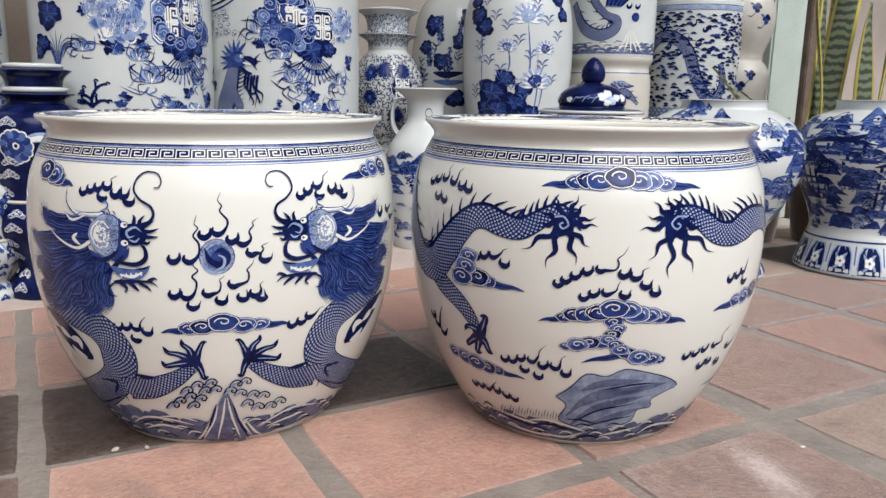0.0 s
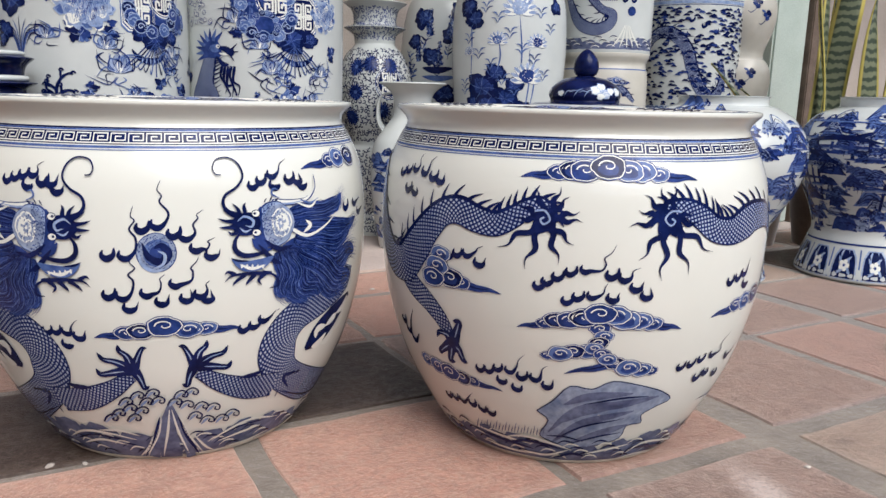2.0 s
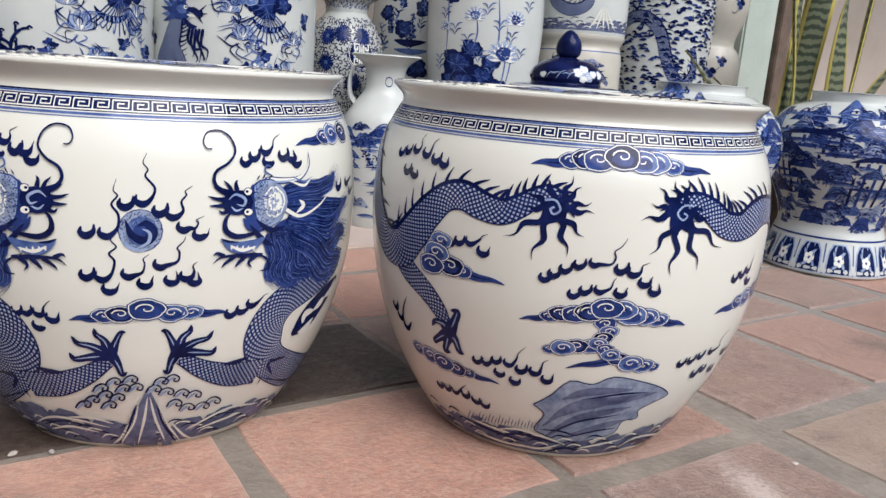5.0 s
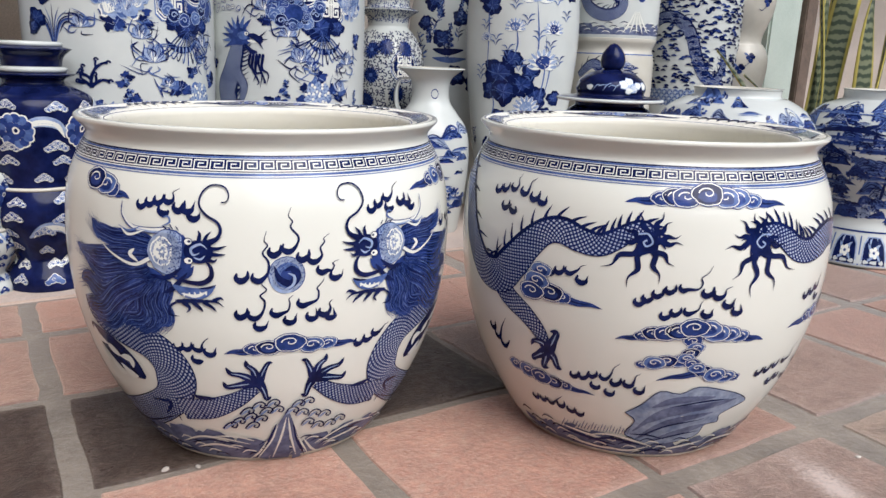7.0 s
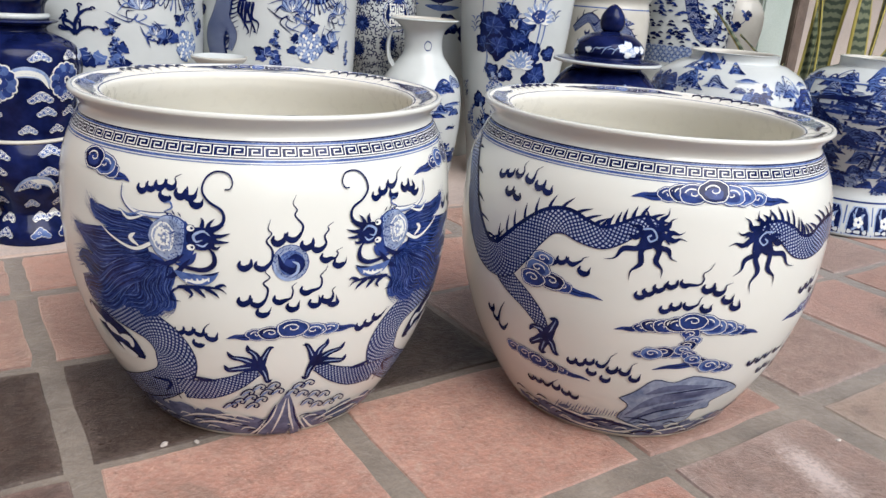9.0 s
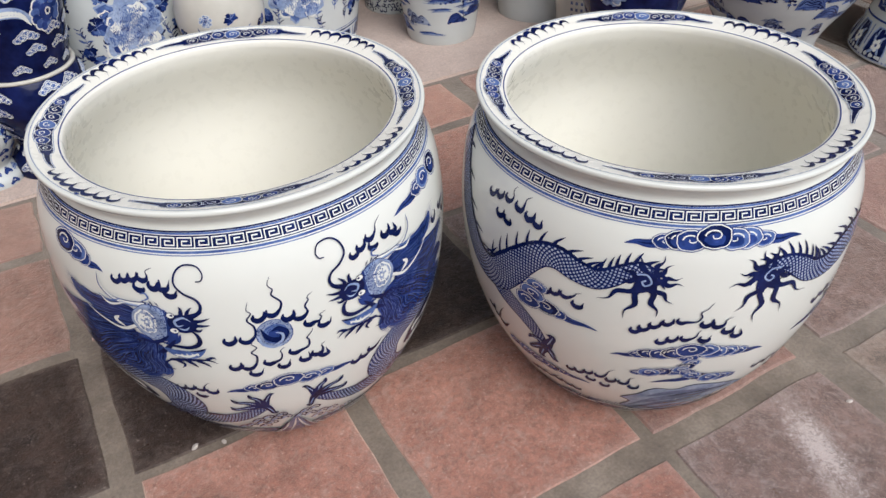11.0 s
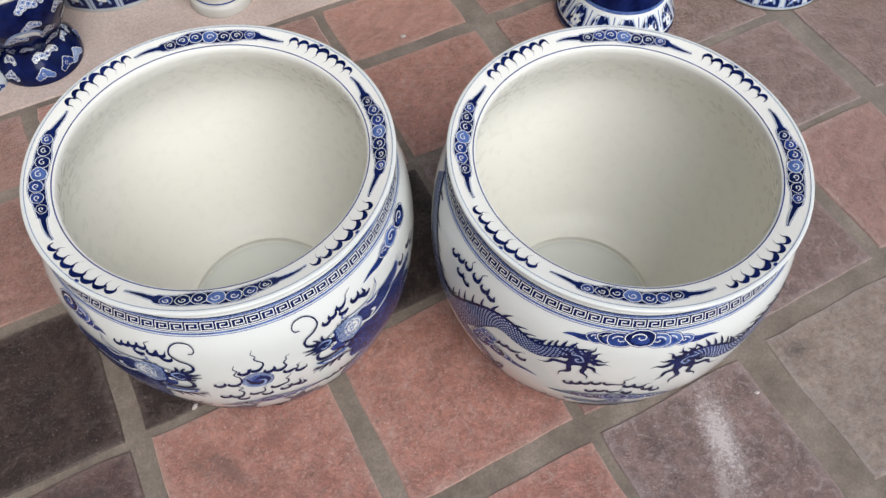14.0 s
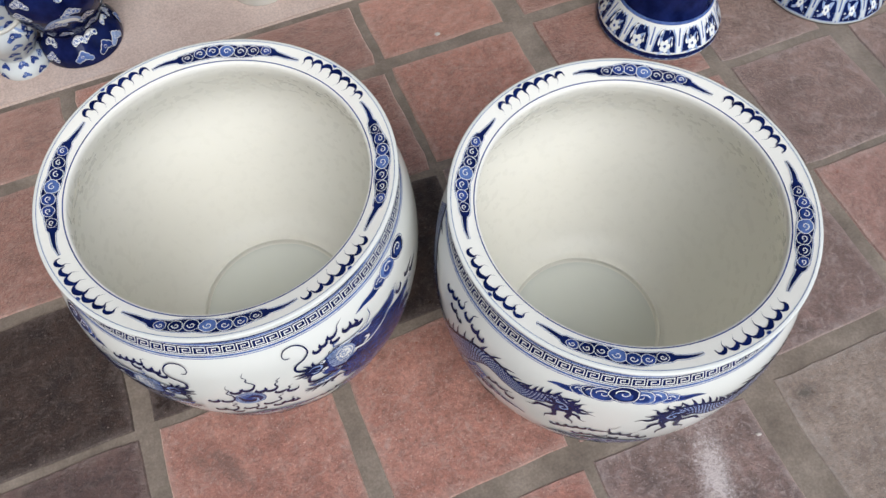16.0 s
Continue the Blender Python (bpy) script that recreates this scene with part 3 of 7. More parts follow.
        for i in range(15):
            a, l = rnd.uniform(0, 6.28), r * rnd.uniform(1.2, 2.3)
            b = a + rnd.choice((-0.7, 0.7))
            self.stroke([(s + 0.4 * r * math.cos(a), z - 0.5 * r + 0.3 * r * math.sin(a)), (s + 0.6 * l * math.cos(a), z - 0.4 * r + 0.5 * l * math.sin(a)), (s + l * math.cos(b), z - 0.3 * r + 0.8 * l * math.sin(b))], rnd.uniform(0.22, 0.42), (COBALT, MID, DARK)[i % 3])

    def coral(self, s, z, h):
        self.fresh()
        rnd = random.Random(6)

        def limb(x, y, a, l, w, depth):
            bend = rnd.uniform(-0.5, 0.5)
            x1, y1 = x + l * 0.55 * math.sin(a), y + l * 0.55 * math.cos(a)
            x2, y2 = x1 + l * 0.5 * math.sin(a + bend), y1 + l * 0.5 * math.cos(a + bend)
            self.stroke([(x, y), (x1, y1), (x2, y2)], w, DARK, "line")
            if depth:
                for sg in (-1, 1):
                    limb(x1 if sg < 0 else x2, y1 if sg < 0 else y2, a + sg * rnd.uniform(0.5, 0.95), l * rnd.uniform(0.6, 0.8), w * 0.8, depth - 1)
            else:
                self.curl(x2, y2, w * 1.1, 1.0, 1 if bend > 0 else -1, w * 0.8, DARK, 0.8)
        limb(s, z - 0.1 * h, 0.0, h * 0.42, h * 0.11, 2)
        limb(s, z - 0.1 * h, -0.8, h * 0.36, h * 0.1, 1)
        limb(s, z - 0.1 * h, 0.8, h * 0.36, h * 0.1, 1)

    def grapes(self, s, z, r):
        self.fresh()
        self.ragged(s, z, r, r, MID, 3, 0.12)
        for i in range(60):
            a, q = i * 2.39996, r * 0.95 * math.sqrt((i + 0.5) / 60)
            self.blob(s + q * math.cos(a), z + q * math.sin(a), r * 0.115, r * 0.115, PALE if i % 3 else WHITE, n=7)

    def tower(self, s, z, h, seed=0):
        """An upright stem set with small dark leaves."""
        for i in range(7):
            t = i / 6
            self.oak(s + 0.05 * h * math.sin(i * 2.1 + seed), z - h * 0.45 + h * 0.9 * t, h * (0.2 - 0.1 * t), seed + i)

    def fan(self, s, z, h):
        """Stems that fall and spread from under a leaf."""
        self.fresh()
        for i in range(13):
            a = -1.25 + i * 2.5 / 12
            self.stroke([(s, z), (s + 0.35 * h * math.sin(a), z - 0.45 * h * math.cos(a)), (s + 0.85 * h * math.sin(a), z - (0.95 - 0.3 * abs(a)) * h), (s + 1.0 * h * math.sin(a), z - (0.8 - 0.32 * abs(a)) * h)], 0.34, (COBALT, DARK, MID)[i % 3])

    def basket(self, s, z, w):
        self.fresh()
        a = np.linspace(math.pi * 1.08, math.pi * 1.92, 14)
        self.ribbon(np.stack([s + w * np.cos(a), z + 0.55 * w + 0.75 * w * np.sin(a)], 1), w * 0.34 * np.sin(np.linspace(0.15, 3.0, 14)), DARK, 2)
        for d in (-0.5, -0.25, 0, 0.25, 0.5):
            self.stroke([(s + d * w, z - 0.35 * w), (s + d * w * 0.85, z - 0.02 * w)], 0.35, PALE)

    def collar(self, s, z, r, seed=0):
        """Rolled clouds crowded round a medallion."""
        self.fresh()
        self.ragged(s, z, r * 1.1, r * 1.02, COBALT, seed, 0.1)
        for i in range(16):
            a = i * 0.3927 + 0.2 * math.sin(i)
            c, e, q = s + r * 0.93 * math.cos(a), z + r * 0.9 * math.sin(a), r * 0.25
            self.ragged(c, e, q, q * 0.95, PALE, i, 0.06, 14)
            self.ragged(c, e, q * 0.88, q * 0.83, (COBALT, MID, DARK)[i % 3], i, 0.06, 14)
            self.curl(c, e, q * 0.55, 0.9, 1 if i % 2 else -1, q * 0.17, PALE)

    def seal(self, s, z, r, round_one):
        """A longevity sign in white on dark blue, ringed in pale blue."""
        self.fresh()
        corner = 0.0 if round_one else 0.42
        wide, high = (1.0, 1.08) if round_one else (0.86, 1.12)
        for q, ink in ((1.16, MID), (1.09, WHITE), (1.03, COBALT), (0.98, WHITE), (0.92, DARK)):
            if round_one:
                self.blob(s, z, r * wide * q, r * high * q, ink, n=36)
            else:
                a, b, c = r * wide * q, r * high * q, r * corner * 0.8
                ring = [(-a + c, -b), (0, -b), (a - c, -b), (a, -b + c), (a, 0), (a, b - c), (a - c, b), (0, b), (-a + c, b), (-a, b - c), (-a, 0), (-a, -b + c)]
                mid, rim = self.dot(s, z), [self.dot(s + x, z + y) for x, y in ring]
                for i in range(12):
                    self.f.append((mid, rim[i], rim[(i + 1) % 12]))
                    self.m.append(ink)
                self.lift += self.step
        w = r * 0.115

        def bar(x0, y0, x1, y1):
            n = 4
            self.ribbon([(s + r * (x0 + (x1 - x0) * i / n), z + r * (y0 + (y1 - y0) * i / n)) for i in range(n + 1)], [w] * (n + 1), WHITE)
            self.lift -= self.step
        self.lift += 0.00008
        for m in (-1, 1):
            bar(m * 0.62, 0.12, m * 0.1, 0.12)
            bar(m * 0.62, -0.12, m * 0.1, -0.12)
            for v in (-1, 1):
                bar(m * 0.16, v * 0.12, m * 0.16, v * 0.74)
                bar(m * 0.16, v * 0.74, m * 0.56, v * 0.74)
                bar(m * 0.56, v * 0.78, m * 0.56, v * 0.34)
                bar(m * 0.6, v * 0.34, m * 0.34, v * 0.34)
                bar(m * 0.34, v * 0.3, m * 0.34, v * 0.56)
        bar(-0.66, 0, 0.66, 0)
        bar(0, -0.84, 0, 0.84)

    def beast(self, s, z, h):
        """A scaled beast with a spiked crest, its jaws open, standing on two legs."""
        k = h / 8
        self.serpent([(s - 4.6 * k, z - 19 * k), (s - 5.6 * k, z - 14 * k), (s - 3.4 * k, z - 9 * k), (s - 1.6 * k, z - 4 * k), (s - 0.6 * k, z - 1 * k)], [5.6 * k, 6.6 * k, 5.6 * k, 4.2 * k, 3 * k], -7)
        self.serpent([(s - 1.6 * k, z - 9 * k), (s + 0.6 * k, z - 13 * k), (s - 0.4 * k, z - 17 * k)], [3 * k, 2.4 * k, 1.2 * k], 0)
        self.fresh()
        for i in range(9):
            a = radians(64 + i * 19)
            self.stroke([(s, z - 0.6 * k), (s + 2.6 * k * math.cos(a), z + 2.4 * k * math.sin(a)), (s + 6.4 * k * math.cos(a - 0.12), z + 5.6 * k * math.sin(a - 0.12))], 2.3 * k, (COBALT, MID)[i % 2], "tail")
        self.ragged(s, z, 3.2 * k, 2.3 * k, COBALT, 5, 0.14)
        self.ragged(s + 0.8 * k, z + 0.4 * k, 1.5 * k, 1.1 * k, MID, 6, 0.14)
        self.stroke([(s + 1.6 * k, z + 0.6 * k), (s + 4.2 * k, z + 0.2 * k), (s + 5.8 * k, z - 0.8 * k), (s + 6.2 * k, z + 0.5 * k)], 1.7 * k, DARK)
        self.stroke([(s + 1.2 * k, z - 1.6 * k), (s + 3.2 * k, z - 3.6 * k), (s + 5.0 * k, z - 3.8 * k)], 1.3 * k, DARK)
        self.stroke([(s + 2.2 * k, z - 0.9 * k), (s + 4.8 * k, z - 1.3 * k)], 0.7 * k, WHITE)
        self.blob(s + 1.9 * k, z + 0.9 * k, 0.6 * k, 0.5 * k, WHITE, n=10)
        self.blob(s + 2.0 * k, z + 0.9 * k, 0.25 * k, 0.25 * k, DARK, n=8)
        for d, e in ((7.6, 1.8), (7.9, -0.4), (6.6, -3.0)):
            self.stroke([(s + 5 * k, z - 0.6 * k), (s + d * k, z + e * k)], 0.7 * k, DARK, "tail")
        for i in range(5):
            x = s + (3.0 + i * 0.9) * k
            self.stroke([(x, z - 4.2 * k), (x - 0.5 * k, z - (7 + i % 3) * k), (x + 1.2 * k, z - (9.5 + i % 2 * 2) * k), (x + 0.6 * k, z - (11.5 + i % 3) * k)], 0.95 * k, DARK, "tail")

    def lotus_leaf(self, s, z, r, seed=0):
        self.fresh()
        tag = int(seed * 7) + 100
        self.ragged(s, z, r, r * 0.86, DARK, tag, 0.17, 34)
        self.ragged(s + 0.1 * r, z + 0.12 * r, r * 0.62, r * 0.5, COBALT, tag, 0.17, 26)
        for i in range(9):
            a = i * 0.7 + seed
            self.stroke([(s, z), (s + r * 0.45 * math.cos(a + 0.1), z + r * 0.4 * math.sin(a + 0.1)), (s + r * 0.86 * math.cos(a), z + r * 0.72 * math.sin(a))], r * 0.04, (MID, DARK)[i % 2])

    def garden(self, s0, s1, z0, z1, seed, density=1.0, big=3.0):
        """Flowers, leaves and grasses scattered over a stretch of the wall."""
        rnd = random.Random(seed)
        area = (s1 - s0) * (z1 - z0)
        for _ in range(int(area / (big * big * 5) * density)):
            s, z = rnd.uniform(s0, s1), rnd.uniform(z0, z1)
            q = rnd.random()
            if q < 0.36:
                self.flower(s, z, big * rnd.uniform(0.45, 0.9), rnd.randrange(99))
            elif q < 0.55:
                self.lotus_leaf(s, z, big * rnd.uniform(0.4, 0.8), rnd.randrange(99))
            for _ in range(2):
                e = self.spray(s + rnd.uniform(-big, big), z - big * 0.4, big * rnd.uniform(1.0, 2.2), rnd.randrange(9999))
                if rnd.random() < 0.5:
                    self.blob(e[0], e[1], big * 0.22, big * 0.26, rnd.choice((PALE, MID)), 0.2, 5, 0, 10)

    def scrolls(self, s0, s1, z0, z1, seed, step=1.5, ink=COBALT):
        rnd = random.Random(seed)
        self.lift = self.level
        for i in range(int((s1 - s0) / step)):
            for j in range(int((z1 - z0) / step)):
                s, z = s0 + (i + rnd.uniform(0.2, 0.8)) * step, z0 + (j + rnd.uniform(0.2, 0.8)) * step
                a0, sg = rnd.uniform(0, 6), rnd.choice((-1, 1))
                a = np.linspace(0, 4.4, 8)
                q = step * (0.5 - 0.08 * a)
                self.lift = self.level + ((i * 5 + j) % 9) * 0.00004
                self.ribbon(np.stack([s + q * np.cos(sg * a + a0), z + q * np.sin(sg * a + a0)], 1), [step * 0.25] * 8, ink)

    def petals(self, z0, z1, count, kind=0):
        """Upright panels round the foot, a white blossom in each."""
        u = 2 * math.pi * self.surf.ref / count
        for i in range(count):
            if self.name == "foot_panel":
                self.flush()
            self.lift = self.level
            s = (i + 0.5) * u
            zs = np.linspace(z0, z1, 5)
            self.ribbon(np.stack([zs * 0 + s, zs], 1), [u * 0.84, u * 0.84, u * 0.82, u * 0.76, u * 0.5], PALE, 3)
            zs = np.linspace(z0 + 0.25, z1 - 0.3, 5)
            self.ribbon(np.stack([zs * 0 + s, zs], 1), [u * 0.74, u * 0.74, u * 0.72, u * 0.66, u * 0.4], DARK, 3)
            r = min(u * 0.2, (z1 - z0) * 0.14)
            for sg in (-1, 1):
                for zz in (0.16, 0.76):
                    self.leaf(s, z0 + (z1 - z0) * 0.46, sg * u * 0.22, (z1 - z0) * (zz - 0.46), u * 0.09, PALE)
            for k, zz in enumerate((0.46,)):
                for j in range(5):
                    a = j * 1.2566 + k
                    self.blob(s + r * 0.9 * math.cos(a), z0 + (z1 - z0) * zz + r * 0.9 * math.sin(a), r * 0.6, r * 0.6, WHITE, n=8)
            self.blob(s, z0 + (z1 - z0) * 0.46, r * 0.3, r * 0.3, COBALT, n=8)
            self.ribbon([(s + u * 0.5, z0), (s + u * 0.5, (z0 + z1) / 2), (s + u * 0.5, z1)], [u * 0.05] * 3, MID)

    def hills(self, s0, s1, z0, z1, seed):
        """Washed mountains with contour lines, shores, trees and small boats."""
        rnd = random.Random(seed)
        for _ in range(int((s1 - s0) * (z1 - z0) / 20)):
            s, z, r = rnd.uniform(s0, s1), rnd.uniform(z0, z1), rnd.uniform(1.0, 2.7)
            self.fresh()
            q = rnd.random()
            if q < 0.5:
                tops = [rnd.uniform(0.7, 1.7) for _ in range(3)]
                line = curve_through([(s - r * 1.9, z), (s - r, z + r * tops[0]), (s - r * 0.3, z + r * tops[1] * 1.1), (s + r * 0.6, z + r * tops[2]), (s + r * 2.0, z + 0.1)], 5)
                x, top = line[:, 0], np.maximum(line[:, 1] - z, 0.12)
                self.ribbon(np.stack([x, z + top * 0.5], 1), top, rnd.choice((WASH, MID, MID, COBALT)), 2)
                for f in (0.97, 0.74, 0.52, 0.3):
                    cut = slice(int(rnd.uniform(0, 6)), len(x) - int(rnd.uniform(0, 6)))
                    self.ribbon(np.stack([x, z + top * f], 1)[cut], [rnd.uniform(0.12, 0.3)] * len(x[cut]), DARK if f > 0.4 else COBALT)
                for i in range(7):
                    self.ragged(s + rnd.uniform(-1.6, 1.6) * r, z + rnd.uniform(0, 0.5) * r, 0.34, 0.26, rnd.choice((DARK, COBALT)), i, 0.3, 9)
            elif q < 0.75:
                for i in range(3):
                    self.stroke([(s - r * rnd.uniform(1, 2.2), z - 0.35 * i), (s, z + 0.12 * r - 0.35 * i), (s + r * rnd.uniform(1, 2.2), z - 0.35 * i)], r * 0.2, (COBALT, MID, WASH)[i])
            elif q < 0.93:
                self.stroke([(s, z), (s + 0.2, z + r * 0.8), (s - 0.2, z + r * 1.5)], 0.25, DARK)
                for i in range(9):
                    self.ragged(s + rnd.uniform(-0.7, 0.7) * r, z + rnd.uniform(0.6, 1.7) * r, r * 0.24, r * 0.17, rnd.choice((DARK, COBALT, MID)), i, 0.3, 10)
            else:
                self.stroke([(s - 0.9 * r, z + 0.3), (s, z), (s + 0.9 * r, z + 0.35)], 0.4, DARK)
                self.stroke([(s, z), (s + 0.05, z + 0.8 * r)], 0.18, COBALT)


def lathe(name, profile, inner, mats, parent, segments=96, dense=6, label="", well=0.0):
    """A turned pot with a real wall: outside profile up to the lip, then down the inside. mats: outside, inside."""
    out, ins = curve_through(profile, dense), curve_through(inner, dense)
    line = np.vstack([out, ins])
    verts, faces, slots = [], [], []
    for r, z in line:
        for i in range(segments):
            a = 2 * math.pi * i / segments
            verts.append((r * math.sin(a), -r * math.cos(a), z))
    for k in range(len(line) - 1):
        for i in range(segments):
            j = (i + 1) % segments
            a, b = k * segments, (k + 1) * segments
            faces.append((a + i, a + j, b + j, b + i))
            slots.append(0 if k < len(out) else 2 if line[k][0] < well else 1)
    faces.append(tuple(range(segments - 1, -1, -1)))
    slots.append(0)
    last = (len(line) - 1) * segments
    faces.append(tuple(range(last, last + segments)))
    slots.append(2 if well else 1)
    return mesh_ob(name, verts, faces, mats, parent, label, slots=slots)


def ring(name, r, z, thick, mat, parent, segments=64, label=""):
    """A rounded moulding round a pot."""
    verts, faces, n = [], [], 8
    for i in range(segments):
        a = 2 * math.pi * i / segments
        for k in range(n):
            b = 2 * math.pi * k / n
            q = r + thick * math.cos(b)
            verts.append((q * math.sin(a), -q * math.cos(a), z + thick * 0.8 * math.sin(b)))
    for i in range(segments):
        for k in range(n):
            p, q = i * n, ((i + 1) % segments) * n
            faces.append((p + k, q + k, q + (k + 1) % n, p + (k + 1) % n))
    return mesh_ob(name, verts, faces, [mat], parent, label)


def thing(name, x, y, z, turn, label, category, group=""):
    ob = new(name)
    ob.empty_display_size = 0.05
    ob.matrix_world = pose(x, y, z, 0, 0, turn)
    return tagged(ob, label, category, group)


def box(name, x0, x1, y0, y1, z0, z1, mat, edge=0.006, parent=None):
    bm = bmesh.new()
    bmesh.ops.create_cube(bm, size=1)
    for v in bm.verts:
        v.co = Vector(((x0 + x1) / 2 + v.co.x * (x1 - x0), (y0 + y1) / 2 + v.co.y * (y1 - y0), (z0 + z1) / 2 + v.co.z * (z1 - z0)))
    if edge:
        bmesh.ops.bevel(bm, geom=bm.edges[:], offset=edge, segments=2, affect="EDGES")
    return part(name, bm, mat, parent)


# ---- setting: old tiled floor laid askew, cement ledge, back wall, unseen light-blocking walls and roof ----
ASKEW = 30.3
LAID = pose(0, 0, 0, 0, 0, ASKEW)
LEDGE = 1.964


def slab(name, x0, x1, y0, y1, z0, z1, mat, label, category, edge=0.006):
    ob = box(name, x0, x1, y0, y1, z0, z1, mat, edge)
    ob.matrix_world = LAID
    return tagged(ob, label, category, kind="structure")


floor = slab("floor", -9, 9, -9, LEDGE, -0.08, -0.0035, MORTAR, "old terracotta tiles set wide apart in grey mortar", "floor", 0)
slab("pavement", -9, 9, LEDGE, 3.3, -0.08, 0.002, CEMENT, "smooth pinkish cement strip along the wall", "floor", 0.004)
slab("wall_back", -9, 9, 3.05, 3.3, 0.0, 3.0, PLASTER, "cream plastered back wall of the yard", "wall", 0.01)
# out-of-view slab, added to keep sky light off the pots at the back
slab("ceiling", -9, 9, 1.25, 3.3, 2.5, 2.6, PLASTER, "unseen roof slab added to shade the back of the yard", "ceiling", 0.01)
# added behind the camera so the glaze reflects less low sky
slab("wall_front", -5, 7, -6.7, -6.45, -0.08, 2.3, PLASTER, "unseen wall added to hide the low sky behind the camera", "wall", 0.01)
# never in view: stands close to darken the left sides of the pots
slab("wall_left", -1.95, -1.75, -6.44, 3.04, -0.08, 2.3, BRICK, "unseen reddish wall added to block sky light from the left", "wall", 0.01)
# light blocker out of view, cuts the low sky from the right
slab("wall_right", 7.0, 7.2, -6.7, 3.3, -0.08, 2.3, PLASTER, "unseen wall added to hide the low sky on the right", "wall", 0.01)
ground = mesh_ob("ground", [(-400, -400, -0.085), (400, -400, -0.085), (400, 400, -0.085), (-400, 400, -0.085)], [(0, 1, 2, 3)], [EARTH])
tagged(ground, "bare brown earth around the paved yard", "ground", kind="structure")
pillar = slab("pillar", 2.70, 2.89, 2.1, 2.22, 0.0, 2.6, GREENPAINT, "pale green painted post", "post", 0.008)
board = slab("door_post", 2.893, 2.965, 2.08, 2.2, 0.0, 2.6, BROWNWOOD, "dark brown wooden post beside the green one", "post", 0.004)

# ---- the two fish bowls ----
BOWL = [(0.166, 0), (0.170, 0.006), (0.184, 0.022), (0.213, 0.07), (0.237, 0.12), (0.2525, 0.167), (0.2635, 0.214), (0.269, 0.26), (0.2705, 0.31),
        (0.266, 0.362), (0.2585, 0.392), (0.2465, 0.418), (0.2385, 0.4325), (0.2365, 0.4385), (0.2382, 0.4445), (0.2435, 0.4512), (0.2490, 0.4568), (0.2502, 0.4595), (0.2494, 0.4625), (0.2465, 0.4634)]
BOWL_IN = [(0.243, 0.4626), (0.228, 0.4588), (0.2135, 0.4550), (0.2098, 0.4530), (0.2085, 0.448), (0.2092, 0.441), (0.214, 0.425), (0.230, 0.390), (0.2465, 0.346),
           (0.2525, 0.30), (0.250, 0.25), (0.240, 0.19), (0.221, 0.125), (0.186, 0.065), (0.152, 0.0415), (0.1395, 0.0385), (0.1362, 0.0392), (0.1335, 0.0365), (0.1315, 0.028), (0.06, 0.027), (0.005, 0.027)]


def brim_height(r):
    return 0.4550 + (r - 0.2135) / (0.243 - 0.2135) * 0.0076


def fish_bowl(x, y, label, paint, rim_turn, rim_span, fret_turn):
    pot = thing("fish_bowl", x, y, 0.0, 0, label, "fish bowl", "pair of fish bowls")
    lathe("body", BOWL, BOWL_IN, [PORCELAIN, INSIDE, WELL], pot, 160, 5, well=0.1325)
    ring("foot_ring", 0.1655, 0.004, 0.0038, FOOT, pot, 96, "unglazed buff foot ring")
    k = Brush(Turned(BOWL[:14]), pot, mirror=7.1)
    k.motif("key_fret_band")
    k.fret(41.42, 42.72, 82, fret_turn)
    k.motif("foot_line")
    k.line_round(0.75, 0.12, COBALT)
    k.line_round(1.1, 0.06, MID)
    paint(k)
    k.flush()
    # top of the rim: clouds on four sides, flames between them
    k = Brush(Brim(brim_height), pot)
    k.motif("rim_line")
    k.line_round(21.3, 0.16, COBALT)
    k.line_round(24.45, 0.07, MID)
    quarter = 2 * math.pi * 23.0 / 4
    for i in range(4):
        k.motif("rim_cloud")
        k.scroll_cloud(rim_turn / 90 * quarter + i * quarter, 22.8, rim_span)
        k.motif("rim_flame")
        k.rim_flames(rim_turn / 90 * quarter + (i + 0.5) * quarter, 23.3)
    k.flush()
    return pot


